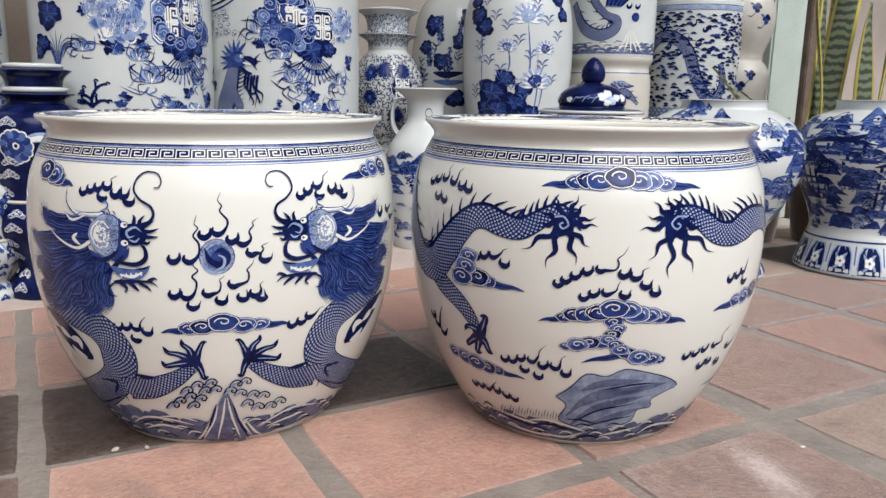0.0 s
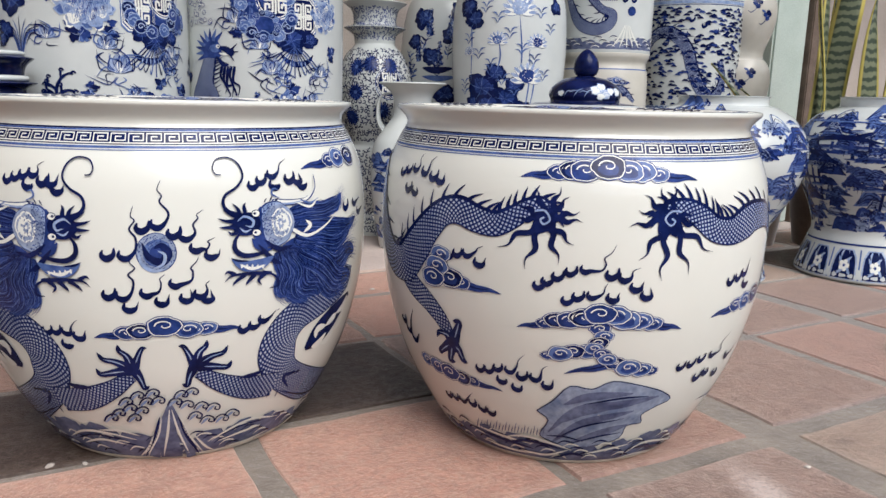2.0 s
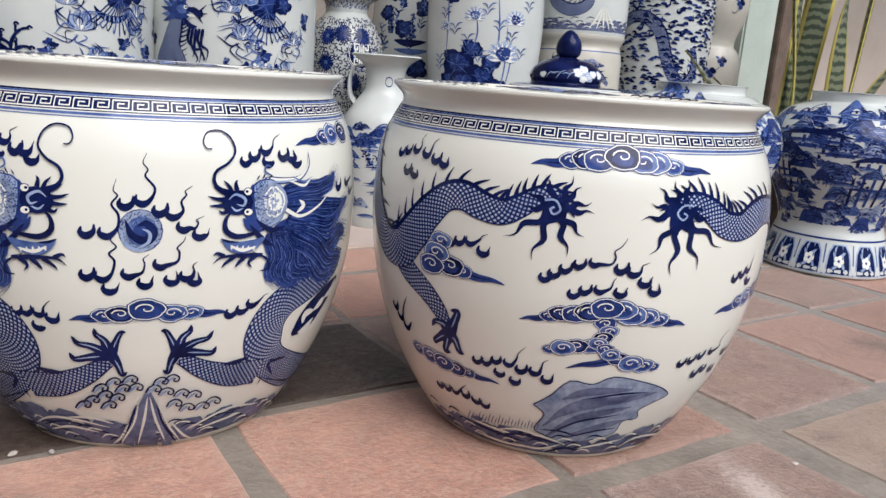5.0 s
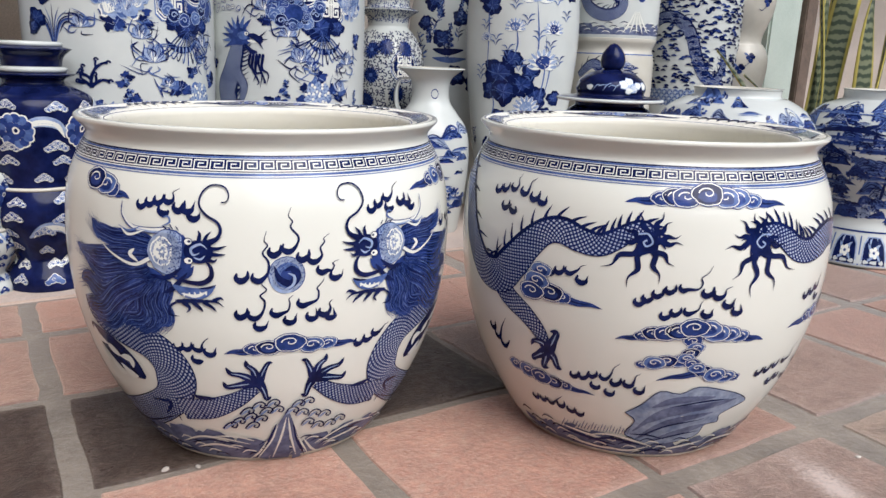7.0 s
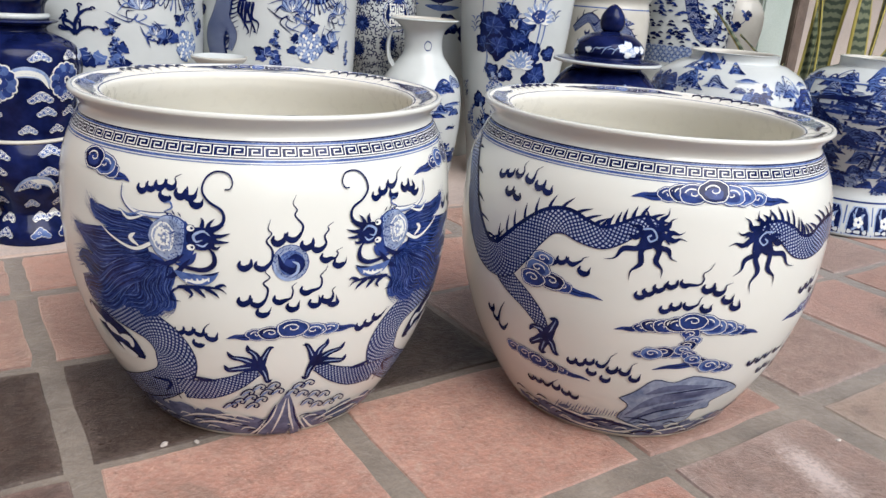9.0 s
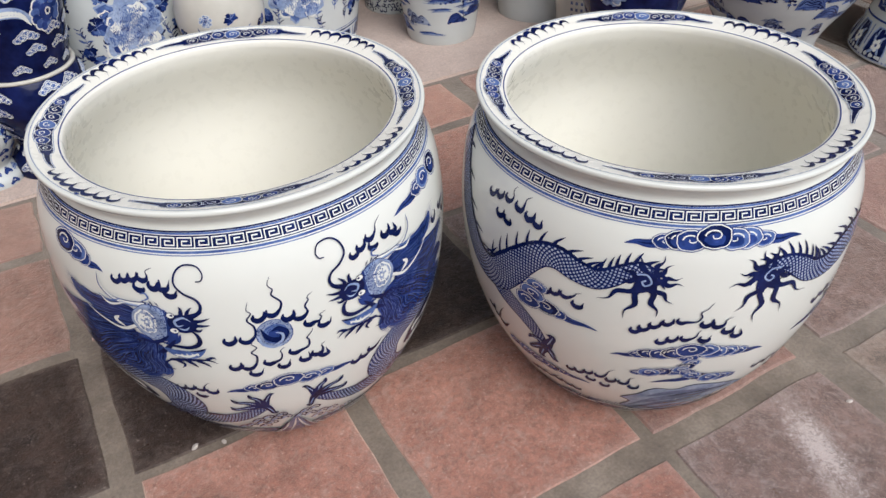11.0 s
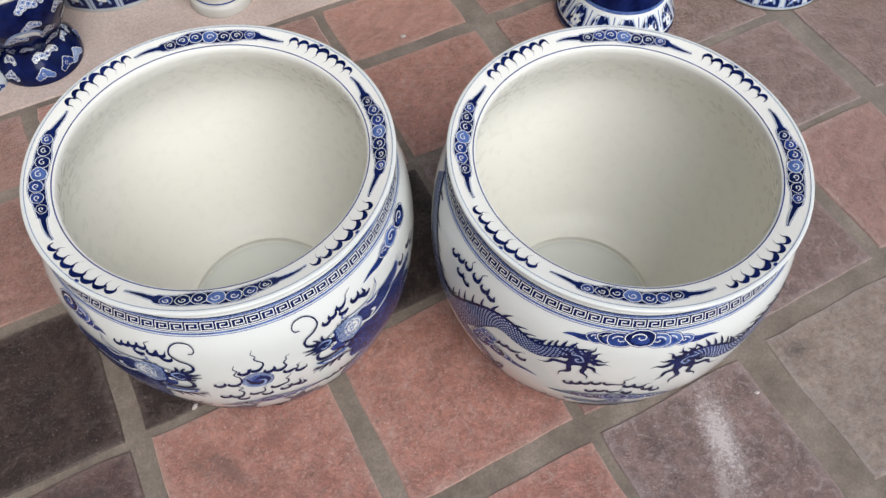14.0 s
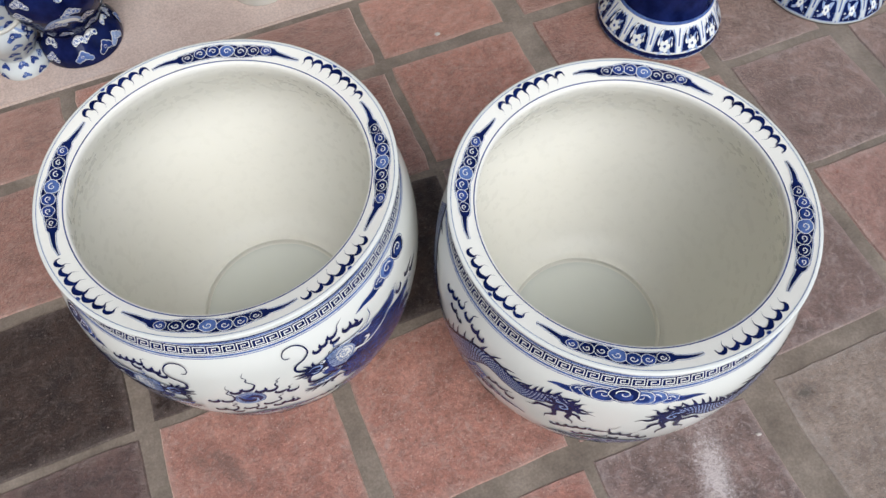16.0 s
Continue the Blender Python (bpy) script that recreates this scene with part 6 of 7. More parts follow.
def sleeve_vase(x, y, motifs, label, big=1.0, seed=0):
    prof = [(r * big, z) for r, z in TALL]
    pot, k = vase("sleeve_vase", x, y, prof, BLUEWHITE, label, "vase", face(x, y), group="tall medallion vases")
    k.motif("foot_panel")
    k.petals(1.5, 10.5, 18)
    k.line_round(11.2, 0.4, COBALT)
    k.line_round(11.9, 0.2, MID)
    k.motif("painted_peony")
    for j, (s, z, r) in enumerate(((4, 25, 8.5), (-17, 28, 6.0), (24, 27, 6.0), (-30, 24, 6), (40, 24, 6))):
        k.motif("painted_peony")
        k.peony(s, z, r, seed + j)
    k.motif("painted_leaf")
    for j in range(26):
        s, z = -30 + j * 2.6, 16.5 + (j * 7) % 20
        if min(abs(s - 4), abs(s + 17), abs(s - 24)) > 4.5 or z < 18 or z > 34:
            k.oak(s, z, 2.7, seed + j)
    for j in range(14):
        k.spray(-28 + j * 4.2, 13 + (j * 5) % 9, 6, seed + j)
    for j, (kind, s, z, r) in enumerate(motifs):
        k.motif("painted_" + {"leaf": "lotus_leaf", "oak": "leaf", "round": "medallion", "oct": "medallion", "collar": "cloud", "bud": "lotus", "spray": "stem", "dots": "blossom", "grapes": "grape_cluster", "boughs": "bough"}.get(kind, kind))
        if kind == "leaf":
            k.lotus_leaf(s, z, r, j)
        elif kind == "grass":
            for i in range(11):
                a = -1.1 + i * 0.22
                k.stroke([(s, z - 3), (s + r * 0.3 * math.sin(a), z + r * 0.35), (s + r * 0.9 * math.sin(a), z + r * (0.75 - 0.35 * abs(a)))], 0.3, (COBALT, MID, DARK)[i % 3])
        elif kind == "peony":
            k.peony(s, z, r, j)
        elif kind == "oak":
            k.oak(s, z, r, j)
        elif kind == "bud":
            k.bud(s, z, r, j)
        elif kind == "collar":
            k.collar(s, z, r, j)
        elif kind in ("round", "oct"):
            k.seal(s, z, r, kind == "round")
        elif kind == "spray":
            k.fan(s, z, r)
        elif kind == "basket":
            k.basket(s, z, r)
        elif kind == "coral":
            k.coral(s, z, r)
        elif kind == "grapes":
            k.grapes(s, z, r)
        elif kind == "tower":
            k.tower(s, z, r, j)
        elif kind == "beast":
            k.beast(s, z, r)
        elif kind == "boughs":
            for i in range(5):
                k.stroke([(s - r, z - 1 + i * 1.2), (s, z + i * 1.5), (s + r, z + 3 + i * 1.2)], 0.6, DARK if i % 2 else COBALT)
        elif kind == "dots":
            rnd = random.Random(9)
            for i in range(34):
                c, e = s + rnd.uniform(-r, r), z + rnd.uniform(-0.6, 0.6) * r
                k.blob(c, e, 0.62, 0.6, COBALT, n=12)
                k.blob(c, e, 0.44, 0.42, WHITE, n=12)
                k.blob(c, e, 0.16, 0.16, DARK, n=8)
    k.motif("painted_crown")
    k.garden(-30, 30, 80, 104, seed + 3, 0.8, 3.4)
    k.flush()
    return pot


sleeve_vase(-0.875, 2.21, PEONY_SIDE, "tall white sleeve vase with blue peonies and longevity medallions", 0.97, 11)
sleeve_vase(-0.485, 2.43, BEAST_SIDE, "tall white sleeve vase with a blue crested beast, lotus and medallions", 0.94, 23)
sleeve_vase(-1.36, 2.02, PEONY_SIDE, "tall white sleeve vase with blue flowers standing by the others", 0.98, 35)

# flanged baluster vase on a dark cloud ground
BALUSTER = [(0.092, 0.0), (0.096, 0.006), (0.094, 0.03), (0.074, 0.06), (0.070, 0.075), (0.094, 0.12), (0.114, 0.165), (0.116, 0.20), (0.104, 0.232), (0.098, 0.236),
            (0.098, 0.25), (0.106, 0.29), (0.116, 0.345), (0.124, 0.39), (0.116, 0.43), (0.078, 0.452), (0.064, 0.458), (0.064, 0.468), (0.082, 0.477), (0.084, 0.481), (0.062, 0.486),
            (0.061, 0.502), (0.066, 0.518), (0.080, 0.531), (0.082, 0.535), (0.060, 0.541), (0.056, 0.545)]


def cloud_baluster(x, y, size, label, seed, glaze=DEEP):
    prof = [(r * size, z * size) for r, z in BALUSTER]
    pot, k = vase("baluster_vase", x, y, prof, glaze, label, "vase", face(x, y), group="dark cloud vases", dense=5)
    ring("collar", 0.063 * size, 0.490 * size, 0.0085, BLUEWHITE, pot, label="white glazed flange")
    ring("lip", 0.058 * size, 0.544 * size, 0.0075, BLUEWHITE, pot, label="white glazed lip")
    ring("waist_ring", 0.101 * size, 0.236 * size, 0.0055, CREAM, pot, label="cream waist moulding")
    k.motif("cloud_ground")
    rnd = random.Random(seed)
    R = 11.8 * size
    for z in (2.6, 6.2, 10.2, 14, 17.6, 21.4, 26, 29.6, 33.2, 41.4):
        n = 11
        for i in range(n):
            s = (i + (int(z) % 2) * 0.5 + rnd.uniform(-0.18, 0.18)) * 2 * math.pi * R / n
            e, q = z * size + rnd.uniform(-0.5, 0.5), size * rnd.uniform(0.85, 1.15)
            for scale, inks in ((1.0, (WHITE,) if glaze == DEEP else (COBALT,)), (0.84, (MID, COBALT, PALE))):
                for d, u, w in ((-1.7, -0.35, 0.8), (1.7, -0.35, 0.8), (-0.75, 0.1, 1.0), (0.8, 0.15, 1.0), (0.0, 0.65, 0.95)):
                    k.ragged(s + d * q, e + u * q, w * q * (scale if scale == 1 else 0.87), 0.75 * w * q * scale, inks[i % len(inks)], i, 0.06, 14)
            k.curl(s - 0.4 * q, e + 0.2, 0.5 * q, 0.8, 1, 0.1, WHITE)
    k.motif("painted_dragon")
    for z in (13, 36):
        k.stroke([(-5, z), (-1, z + 2.4), (3, z + 2.0), (6, z - 1)], 2.2 * size, PALE)
        k.stroke([(-4, z), (-1, z + 2.2), (3, z + 1.8), (5, z - 1)], 1.2 * size, WHITE)
        k.rays((5.5, z - 1), [(8, z + 0.5), (8, z - 2), (5.5, z - 3.5), (7, z + 1.5)], 0.6)
    k.motif("painted_blossom")
    for s in (-5.0, 9.0, 22.0):
        for i in range(13):
            a = i * 0.4833
            k.ragged((s + 2.9 * math.cos(a)) * size, (36.5 + 2.9 * math.sin(a)) * size, 1.15 * size, 1.15 * size, WHITE, i, 0.06, 14)
        for i in range(13):
            a = i * 0.4833
            k.ragged((s + 2.75 * math.cos(a)) * size, (36.5 + 2.75 * math.sin(a)) * size, 0.98 * size, 0.98 * size, (MID, COBALT)[i % 2], i, 0.06, 14)
        k.ragged(s * size, 36.5 * size, 1.9 * size, 1.9 * size, COBALT, 3, 0.1)
        k.ragged((s + 0.2) * size, 36.7 * size, 0.75 * size, 0.8 * size, WHITE, 4, 0.1)
        k.blob((s + 0.2) * size, 36.7 * size, 0.4 * size, 0.45 * size, DARK)
    k.flush()
    return pot


cloud_baluster(-0.952, 1.875, 1.0, "dark blue baluster vase with white clouds and flanged neck", 5)
cloud_baluster(-1.06, 1.79, 0.62, "small white baluster vase with blue clouds", 9, BLUEWHITE)

# small cream vase with a turned lip between the tall vases
SPRIG = [(0.074, 0.0), (0.077, 0.006), (0.075, 0.025), (0.066, 0.032), (0.060, 0.06), (0.072, 0.12), (0.094, 0.20), (0.103, 0.26), (0.092, 0.315), (0.062, 0.350), (0.050, 0.368), (0.050, 0.385), (0.066, 0.402), (0.068, 0.408)]
pot, k = vase("sprig_vase", -0.575, 2.10, SPRIG, CREAM, "small cream vase with blue flower sprigs and a turned lip", "vase", face(-0.575, 2.10))
k.motif("foot_line")
k.line_round(3.4, 0.3, COBALT)
k.motif("painted_sprig")
for j in range(14):
    k.oak(-28 + j * 4.3, 12 + (j * 7) % 17, 1.9, j)
    k.spray(-27 + j * 4.3, 9 + (j * 5) % 15, 5, j)
    k.flower(-25 + j * 4.3, 14 + (j * 11) % 14, 1.5, j, PALE)
k.flush()

# dark scroll vase with stacked flanges
FLANGED = [(0.10, 0.0), (0.104, 0.008), (0.10, 0.05), (0.085, 0.08), (0.088, 0.10), (0.105, 0.16), (0.11, 0.22), (0.105, 0.285), (0.085, 0.30), (0.085, 0.32), (0.11, 0.38), (0.124, 0.46), (0.122, 0.54),
           (0.098, 0.60), (0.070, 0.632), (0.068, 0.645), (0.072, 0.668), (0.098, 0.686), (0.101, 0.691), (0.074, 0.699), (0.072, 0.725), (0.080, 0.75), (0.101, 0.766), (0.103, 0.771), (0.07, 0.78)]
pot, k = vase("flanged_vase", -0.205, 2.80, FLANGED, BLUEWHITE, "white vase with dense dark blue scrolls and stacked flanges", "vase", face(-0.205, 2.8), dense=5)
k.motif("scrollwork")
k.scrolls(-26, 26, 1, 30, 6, 1.5, DARK)
k.scrolls(-26, 26, 32, 62, 7, 1.5, DARK)
k.scrolls(-26, 26, 65, 76, 8, 1.3, COBALT)
k.motif("painted_blossom")
for s, z in ((-6, 48), (-6, 56), (3, 42), (-1, 57), (6, 56.5), (-8, 40)):
    for j in range(22):
        a = j * 0.2856
        k.stroke([(s, z), (s + 3.1 * math.cos(a), z + 3.1 * math.sin(a))], 0.6, DARK if j % 2 else COBALT)
    k.blob(s, z, 0.6, 0.6, MID)
k.seal(5.4, 51.0, 4.2, True)
k.flush()

# white landscape vase with a trumpet neck and an ear
TRUMPET = [(0.095, 0.0), (0.10, 0.006), (0.108, 0.05), (0.124, 0.16), (0.128, 0.25), (0.118, 0.325), (0.085, 0.375), (0.062, 0.41), (0.058, 0.45), (0.066, 0.48), (0.092, 0.502), (0.104, 0.508), (0.103, 0.512)]
pot, k = vase("trumpet_vase", -0.06, 2.55, TRUMPET, BLUEWHITE, "white trumpet-necked vase with blue hills and an eared handle", "vase", face(-0.06, 2.55), inside=CREAM)
k.motif("painted_landscape")
k.hills(-16, 16, 3, 12, 2)
k.hills(-16, 16, 10, 31, 8)
k.hills(-16, 16, 18, 33, 12)
k.motif("neck_ring")
a = np.linspace(0, 2 * math.pi, 25)
k.ribbon(np.stack([2.5 + 2.4 * np.cos(a), 43.5 + 1.35 * np.sin(a)], 1), [0.35] * 25, COBALT)
k.flush()
bm = bmesh.new()
line = curve_through([(-0.068, 0.0, 0.478), (-0.094, 0, 0.474), (-0.106, 0, 0.440), (-0.104, 0, 0.395), (-0.088, 0, 0.366)], 6)
last = None
for p in line:
    row = [bm.verts.new((p[0] + 0.007 * math.cos(a), 0.017 * math.sin(a), p[2] + 0.004 * math.sin(a + 1))) for a in (0, 1.05, 2.1, 3.14, 4.2, 5.24)]
    if last:
        for i in range(6):
            bm.faces.new((last[i], last[(i + 1) % 6], row[(i + 1) % 6], row[i]))
    last = row
part("handle", bm, BLUEWHITE, pot)

# large pond vase behind
BIRD = [(0.12, 0.0), (0.125, 0.01), (0.14, 0.15), (0.165, 0.4), (0.168, 0.62), (0.145, 0.78), (0.10, 0.86), (0.08, 0.90), (0.085, 0.97), (0.11, 1.02)]
pot, k = vase("leafy_vase", 0.03, 3.08, BIRD, BLUEWHITE, "tall white vase with dark blue pond plants and ducks", "vase", face(0.03, 3.08))
k.motif("painted_garden")
for j, (s, z, r) in enumerate(((-5, 61, 3.4), (6, 76, 4.2), (2, 68, 3.2), (-9, 74, 4.2), (10, 62, 3), (-12, 66, 3), (0, 48, 4), (8, 45, 4), (-9, 42, 4))):
    k.lotus_leaf(s, z, r, j)
for j in range(8):
    k.tower(-14 + j * 4, 55 + (j * 9) % 20, 8, j)
for j in range(10):
    k.spray(-15 + j * 3.2, 47 + (j * 7) % 22, 8, j, COBALT)
k.stroke([(-8, 57), (-3, 56.2), (3, 57)], 2.4, DARK)
k.stroke([(-8, 54), (-2, 53.4), (4, 54)], 2.0, MID)
k.flush()

# ovoid lotus vase
OVOID = [(0.115, 0.0), (0.12, 0.01), (0.128, 0.10), (0.152, 0.28), (0.176, 0.48), (0.184, 0.64), (0.172, 0.78), (0.12, 0.88), (0.075, 0.93), (0.07, 0.98), (0.09, 1.03)]
pot, k = vase("lotus_vase", 0.24, 2.72, OVOID, BLUEWHITE, "tall white ovoid vase with blue lotus leaves and flowers", "vase", face(0.24, 2.72))
for j, (s, z, r) in enumerate(((-8, 50, 5.4), (-3.5, 54.5, 3.4), (-11, 45, 3.4), (0, 47, 4.0), (-14, 74, 3.6), (-11, 70.5, 3.4), (-16, 79, 3.0), (15.5, 80, 3.4), (17, 74.5, 2.6), (8, 36, 4.6), (12, 43, 2.8), (-6, 44.5, 4.6), (2.5, 51, 3.0), (5, 43, 4.0), (-8, 37, 2.6), (-3, 36, 2.8), (-13, 27, 3.0), (3, 27, 3.5), (-9, 20, 3))):
    k.motif("painted_lotus_leaf")
    k.lotus_leaf(s, z, r, j)
k.motif("painted_stem")
for s0, z0, s1, z1 in ((-12, 52, -13, 76), (4, 48, 3.5, 72), (-3, 55, -2.5, 64), (8, 44, 8.5, 58), (6, 40, 7, 62), (-11, 36, -10, 44), (9, 30, 8, 36)):
    k.stroke([(s0, z0), ((s0 + s1) / 2 + 0.8, (z0 + z1) / 2), (s1, z1)], 0.5, MID)
for j in range(34):
    s, z = -15 + (j * 9.7) % 31, 48 + (j * 6.1) % 32
    k.stroke([(s, z), (s + 0.9, z + 1.5), (s + 2.3, z + 1.9)], 0.42, (MID, COBALT, MID)[j % 3])
    k.stroke([(s, z), (s - 0.8, z + 1.3), (s - 2.0, z + 1.5)], 0.36, MID)
for j, (s, z, r) in enumerate(((6.5, 54, 4.8), (3.5, 74, 5.0), (-3, 64.5, 3.0), (9.5, 64, 3.2), (-4, 82, 2.6), (2, 40, 4.4), (-12.5, 61, 2.0), (10, 27, 4.0))):
    k.motif("painted_lotus")
    k.fresh()
    for i in range(9):
        a = radians(-100 + i * 25)
        way = [(s, z - 0.3 * r), (s + 0.55 * r * math.sin(a), z - 0.2 * r + 0.55 * r * math.cos(a)), (s + 1.1 * r * math.sin(a), z - 0.1 * r + 0.95 * r * math.cos(a))]
        k.stroke(way, r * 0.46, MID)
        k.stroke(way, r * 0.4, WHITE)
        k.stroke(way[1:], r * 0.2, PALE)
    k.ragged(s, z, r * 0.5, r * 0.42, (COBALT, PALE, MID, COBALT)[j % 4], j, 0.1)
    k.stipple(s, z, r * 0.4, r * 0.3, 12, j, WHITE, 0.0, 0.14)
k.motif("painted_reed")
k.garden(-20, 20, 8, 34, 62, 0.6, 3.0)
k.flush()

# calligraphy vase glimpsed behind the bowls
SCROLLV = [(0.10, 0.0), (0.105, 0.006), (0.115, 0.06), (0.13, 0.16), (0.128, 0.24), (0.10, 0.30), (0.07, 0.325), (0.075, 0.345)]
pot, k = vase("brush_pot", 0.36, 2.50, [(r * 0.72, z * 0.9) for r, z in SCROLLV], CREAM, "cream jar with columns of small dark writing", "jar", face(0.36, 2.5))
k.motif("writing")
for c in range(-3, 4):
    for r in range(9):
        k.ribbon([(c * 1.5 - 0.35, 20.5 - r * 1.9), (c * 1.5 + 0.35, 20.5 - r * 1.9)], [0.9, 0.9], SLATE)
k.flush()

# covered temple jar with a ball knob
TEMPLE = [(0.142, 0.0), (0.145, 0.01), (0.138, 0.03), (0.108, 0.085), (0.092, 0.13), (0.098, 0.19), (0.122, 0.275), (0.136, 0.34), (0.132, 0.39), (0.105, 0.428), (0.088, 0.440), (0.088, 0.450)]
JX, JY = 0.395, 2.105
pot, k = vase("temple_jar", JX, JY, TEMPLE, DEEP, "dark blue covered jar with white blossoms and panelled foot", "jar", face(JX, JY))
k.motif("foot_ground")
k.ribbon(np.stack([np.linspace(0, 2 * math.pi * k.surf.ref, 90), np.full(90, 3.95)], 1), [7.8] * 90, WHITE, 4)
k.motif("foot_panel")
k.petals(0.7, 7.2, 13)
k.line_round(8.2, 0.6, MID)
k.motif("painted_blossom")
for i in range(7):
    k.peony(i * 12.2 - 6, 33 + (i % 2) * 3, 5.2, i)
    k.oak(i * 12.2, 22 + (i % 3) * 2, 3.0, i)
    k.flower(i * 12.2 + 4, 18 + (i % 3) * 3, 2.2, i, PALE)
k.flush()
LIDP = [(0.118, 0.451), (0.132, 0.454), (0.134, 0.459), (0.12, 0.464), (0.086, 0.468), (0.088, 0.484), (0.080, 0.504), (0.055, 0.522), (0.026, 0.529), (0.018, 0.533)]
lid = lathe("lid", LIDP, [(0.012, 0.534), (0.004, 0.534)], [DEEP, DEEP], pot, 64, 5, "dark blue domed lid with white lip")
ring("lid_lip", 0.131, 0.457, 0.0055, BLUEWHITE, lid, label="white lip")
lathe("knob", [(0.020, 0.531), (0.027, 0.536), (0.031, 0.550), (0.028, 0.569), (0.017, 0.586)], [(0.009, 0.593), (0.001, 0.596)], [DEEP, DEEP], lid, 32, 5, "dark blue ball knob")
k = Brush(Turned(LIDP[4:], 9.0), pot, lift=0.0005)
k.motif("lid_blossom")
for s, z, r in ((3.2, 49.6, 1.5), (4.8, 50.4, 1.3), (5.8, 48.8, 1.6), (7.4, 49.4, 1.2), (4.4, 48.2, 1.2), (-6, 48.8, 1.0), (10, 49.3, 1.4), (-12, 49.3, 1.4)):
    k.ragged(s, z, r, r * 0.7, PALE, int(s * 9), 0.2, 22)
    k.ragged(s, z, r * 0.86, r * 0.56, WHITE, int(s * 9), 0.2, 22)
for j in range(5):
    k.stroke([(-5 + j * 1.3, 48 + j % 2), (-4 + j * 1.3, 49.4), (-2.6 + j * 1.3, 49 + j % 3 * 0.5)], 0.22, PALE)
k.flush()

# round white jar, open mouth
ROUND = [(0.148, 0.0), (0.152, 0.008), (0.146, 0.03), (0.125, 0.075), (0.138, 0.13), (0.19, 0.22), (0.222, 0.30), (0.222, 0.37), (0.19, 0.43), (0.142, 0.462), (0.118, 0.47), (0.117, 0.488), (0.121, 0.492)]
RX, RY = 0.795, 2.27
pot, k = vase("round_jar", RX, RY, ROUND, BLUEWHITE, "round white jar with blue hills and a wide open mouth", "jar", face(RX, RY), inside=CREAM)
k.motif("foot_panel")
k.petals(1.0, 6.6, 15)
k.line_round(7.5, 0.5, MID)
k.motif("painted_landscape")
k.hills(-40, 40, 14, 26, 21)
k.hills(-40, 40, 24, 42, 22)
k.hills(5, 40, 20, 40, 24)
k.hills(-40, 40, 36, 46, 25)
k.flush()

# big landscape jar at the plant
LANDSC = [(0.172, 0.0), (0.178, 0.008), (0.172, 0.035), (0.15, 0.10), (0.142, 0.135), (0.155, 0.19), (0.19, 0.27), (0.208, 0.335), (0.204, 0.39), (0.165, 0.445), (0.115, 0.468), (0.106, 0.474), (0.106, 0.494), (0.11, 0.498)]
LX, LY = 1.262, 2.345
pot, k = vase("landscape_jar", LX, LY, LANDSC, BLUEWHITE, "large white jar with deep blue landscape and panelled foot", "jar", face(LX, LY), inside=CREAM)
k.motif("foot_panel")
k.petals(0.9, 9.0, 14)
k.line_round(10.2, 0.5, COBALT)
k.motif("painted_landscape")
for q in range(3):
    k.hills(-36, 36, 12, 44, 30 + q)
k.motif("painted_pavilion")
for s0, z0, w, h in ((-10, 32, 6, 8), (0, 30, 7, 9), (8, 20, 6, 12), (-18, 24, 5, 10), (-8, 36, 10, 2)):
    k.stroke([(s0 - w, z0 + h), (s0, z0 + h + 1.2), (s0 + w, z0 + h)], 1.4, DARK)
    for d in (-0.7, -0.25, 0.25, 0.7):
        k.ribbon([(s0 + d * w, z0), (s0 + d * w, z0 + h / 2), (s0 + d * w, z0 + h)], [0.9] * 3, DARK if abs(d) > 0.5 else COBALT)
    k.stroke([(s0 - w, z0 + h * 0.4), (s0 + w, z0 + h * 0.4)], 0.8, COBALT)
k.line_round(43.2, 0.35, MID)
k.flush()

# dragon bowl stacked on another
STACK = [(0.105, 0.0), (0.108, 0.006), (0.125, 0.06), (0.146, 0.16), (0.15, 0.24), (0.147, 0.275), (0.140, 0.29), (0.15, 0.302), (0.152, 0.308)]
SX, SY = 0.585, 2.90
lower, k = vase("dragon_pot", SX, SY, [(r, z * 2.04) for r, z in STACK], CREAM, "cream pot with blue dragons under a stacked pot", "pot", face(SX, SY), group="stacked dragon pots")
k.motif("painted_dragon")
k.serpent([(-12, 50), (-6, 54), (0, 48), (6, 51), (12, 47)], [2, 3, 3, 2.4, 1], 6)
k.licks([(-9 + i * 2.4, 46 + (i % 3) * 3) for i in range(8)], 1.5)
k.line_round(57.5, 0.35, MID)
k.motif("painted_cloud")
k.cloud([(3, 53.5, 1.6), (5, 53.8, 1.6), (7, 53.2, 1.2)], [(10, 53)])
k.flush()
UPPER = [(0.148, 0.0), (0.152, 0.008), (0.153, 0.1), (0.152, 0.34), (0.145, 0.36), (0.152, 0.372)]
upper, k = vase("dragon_pot", SX, SY, UPPER, BLUEWHITE, "white pot with a blue dragon set on a cream one", "pot", face(SX, SY), group="stacked dragon pots", z=0.629)
k.motif("wave_band")
k.surf_band((-22, 3.5), (22, 3.5))
for d in (-2.2, -1, 0.2, 1.4, 2.6):
    k.stroke([(7 + d * 0.3, 8.5), (7 + d, 5), (7 + d * 2, 1.5)], 0.6, WHITE if int(d * 5) % 2 else DARK)
k.motif("painted_dragon")
k.serpent([(-15, 18), (-10, 10), (-4, 7), (1, 8.5), (2, 12), (-2, 14), (-6, 20), (0, 26)], [2.5, 3.4, 3.6, 3.2, 2.6, 2.2, 2.6, 2], 8)
for i in range(9):
    k.stroke([(-2 + i * 0.6, 16), (-1 + i * 0.8, 19), (i * 1.0, 21 + i % 3)], 1.1, COBALT if i % 2 else DARK)
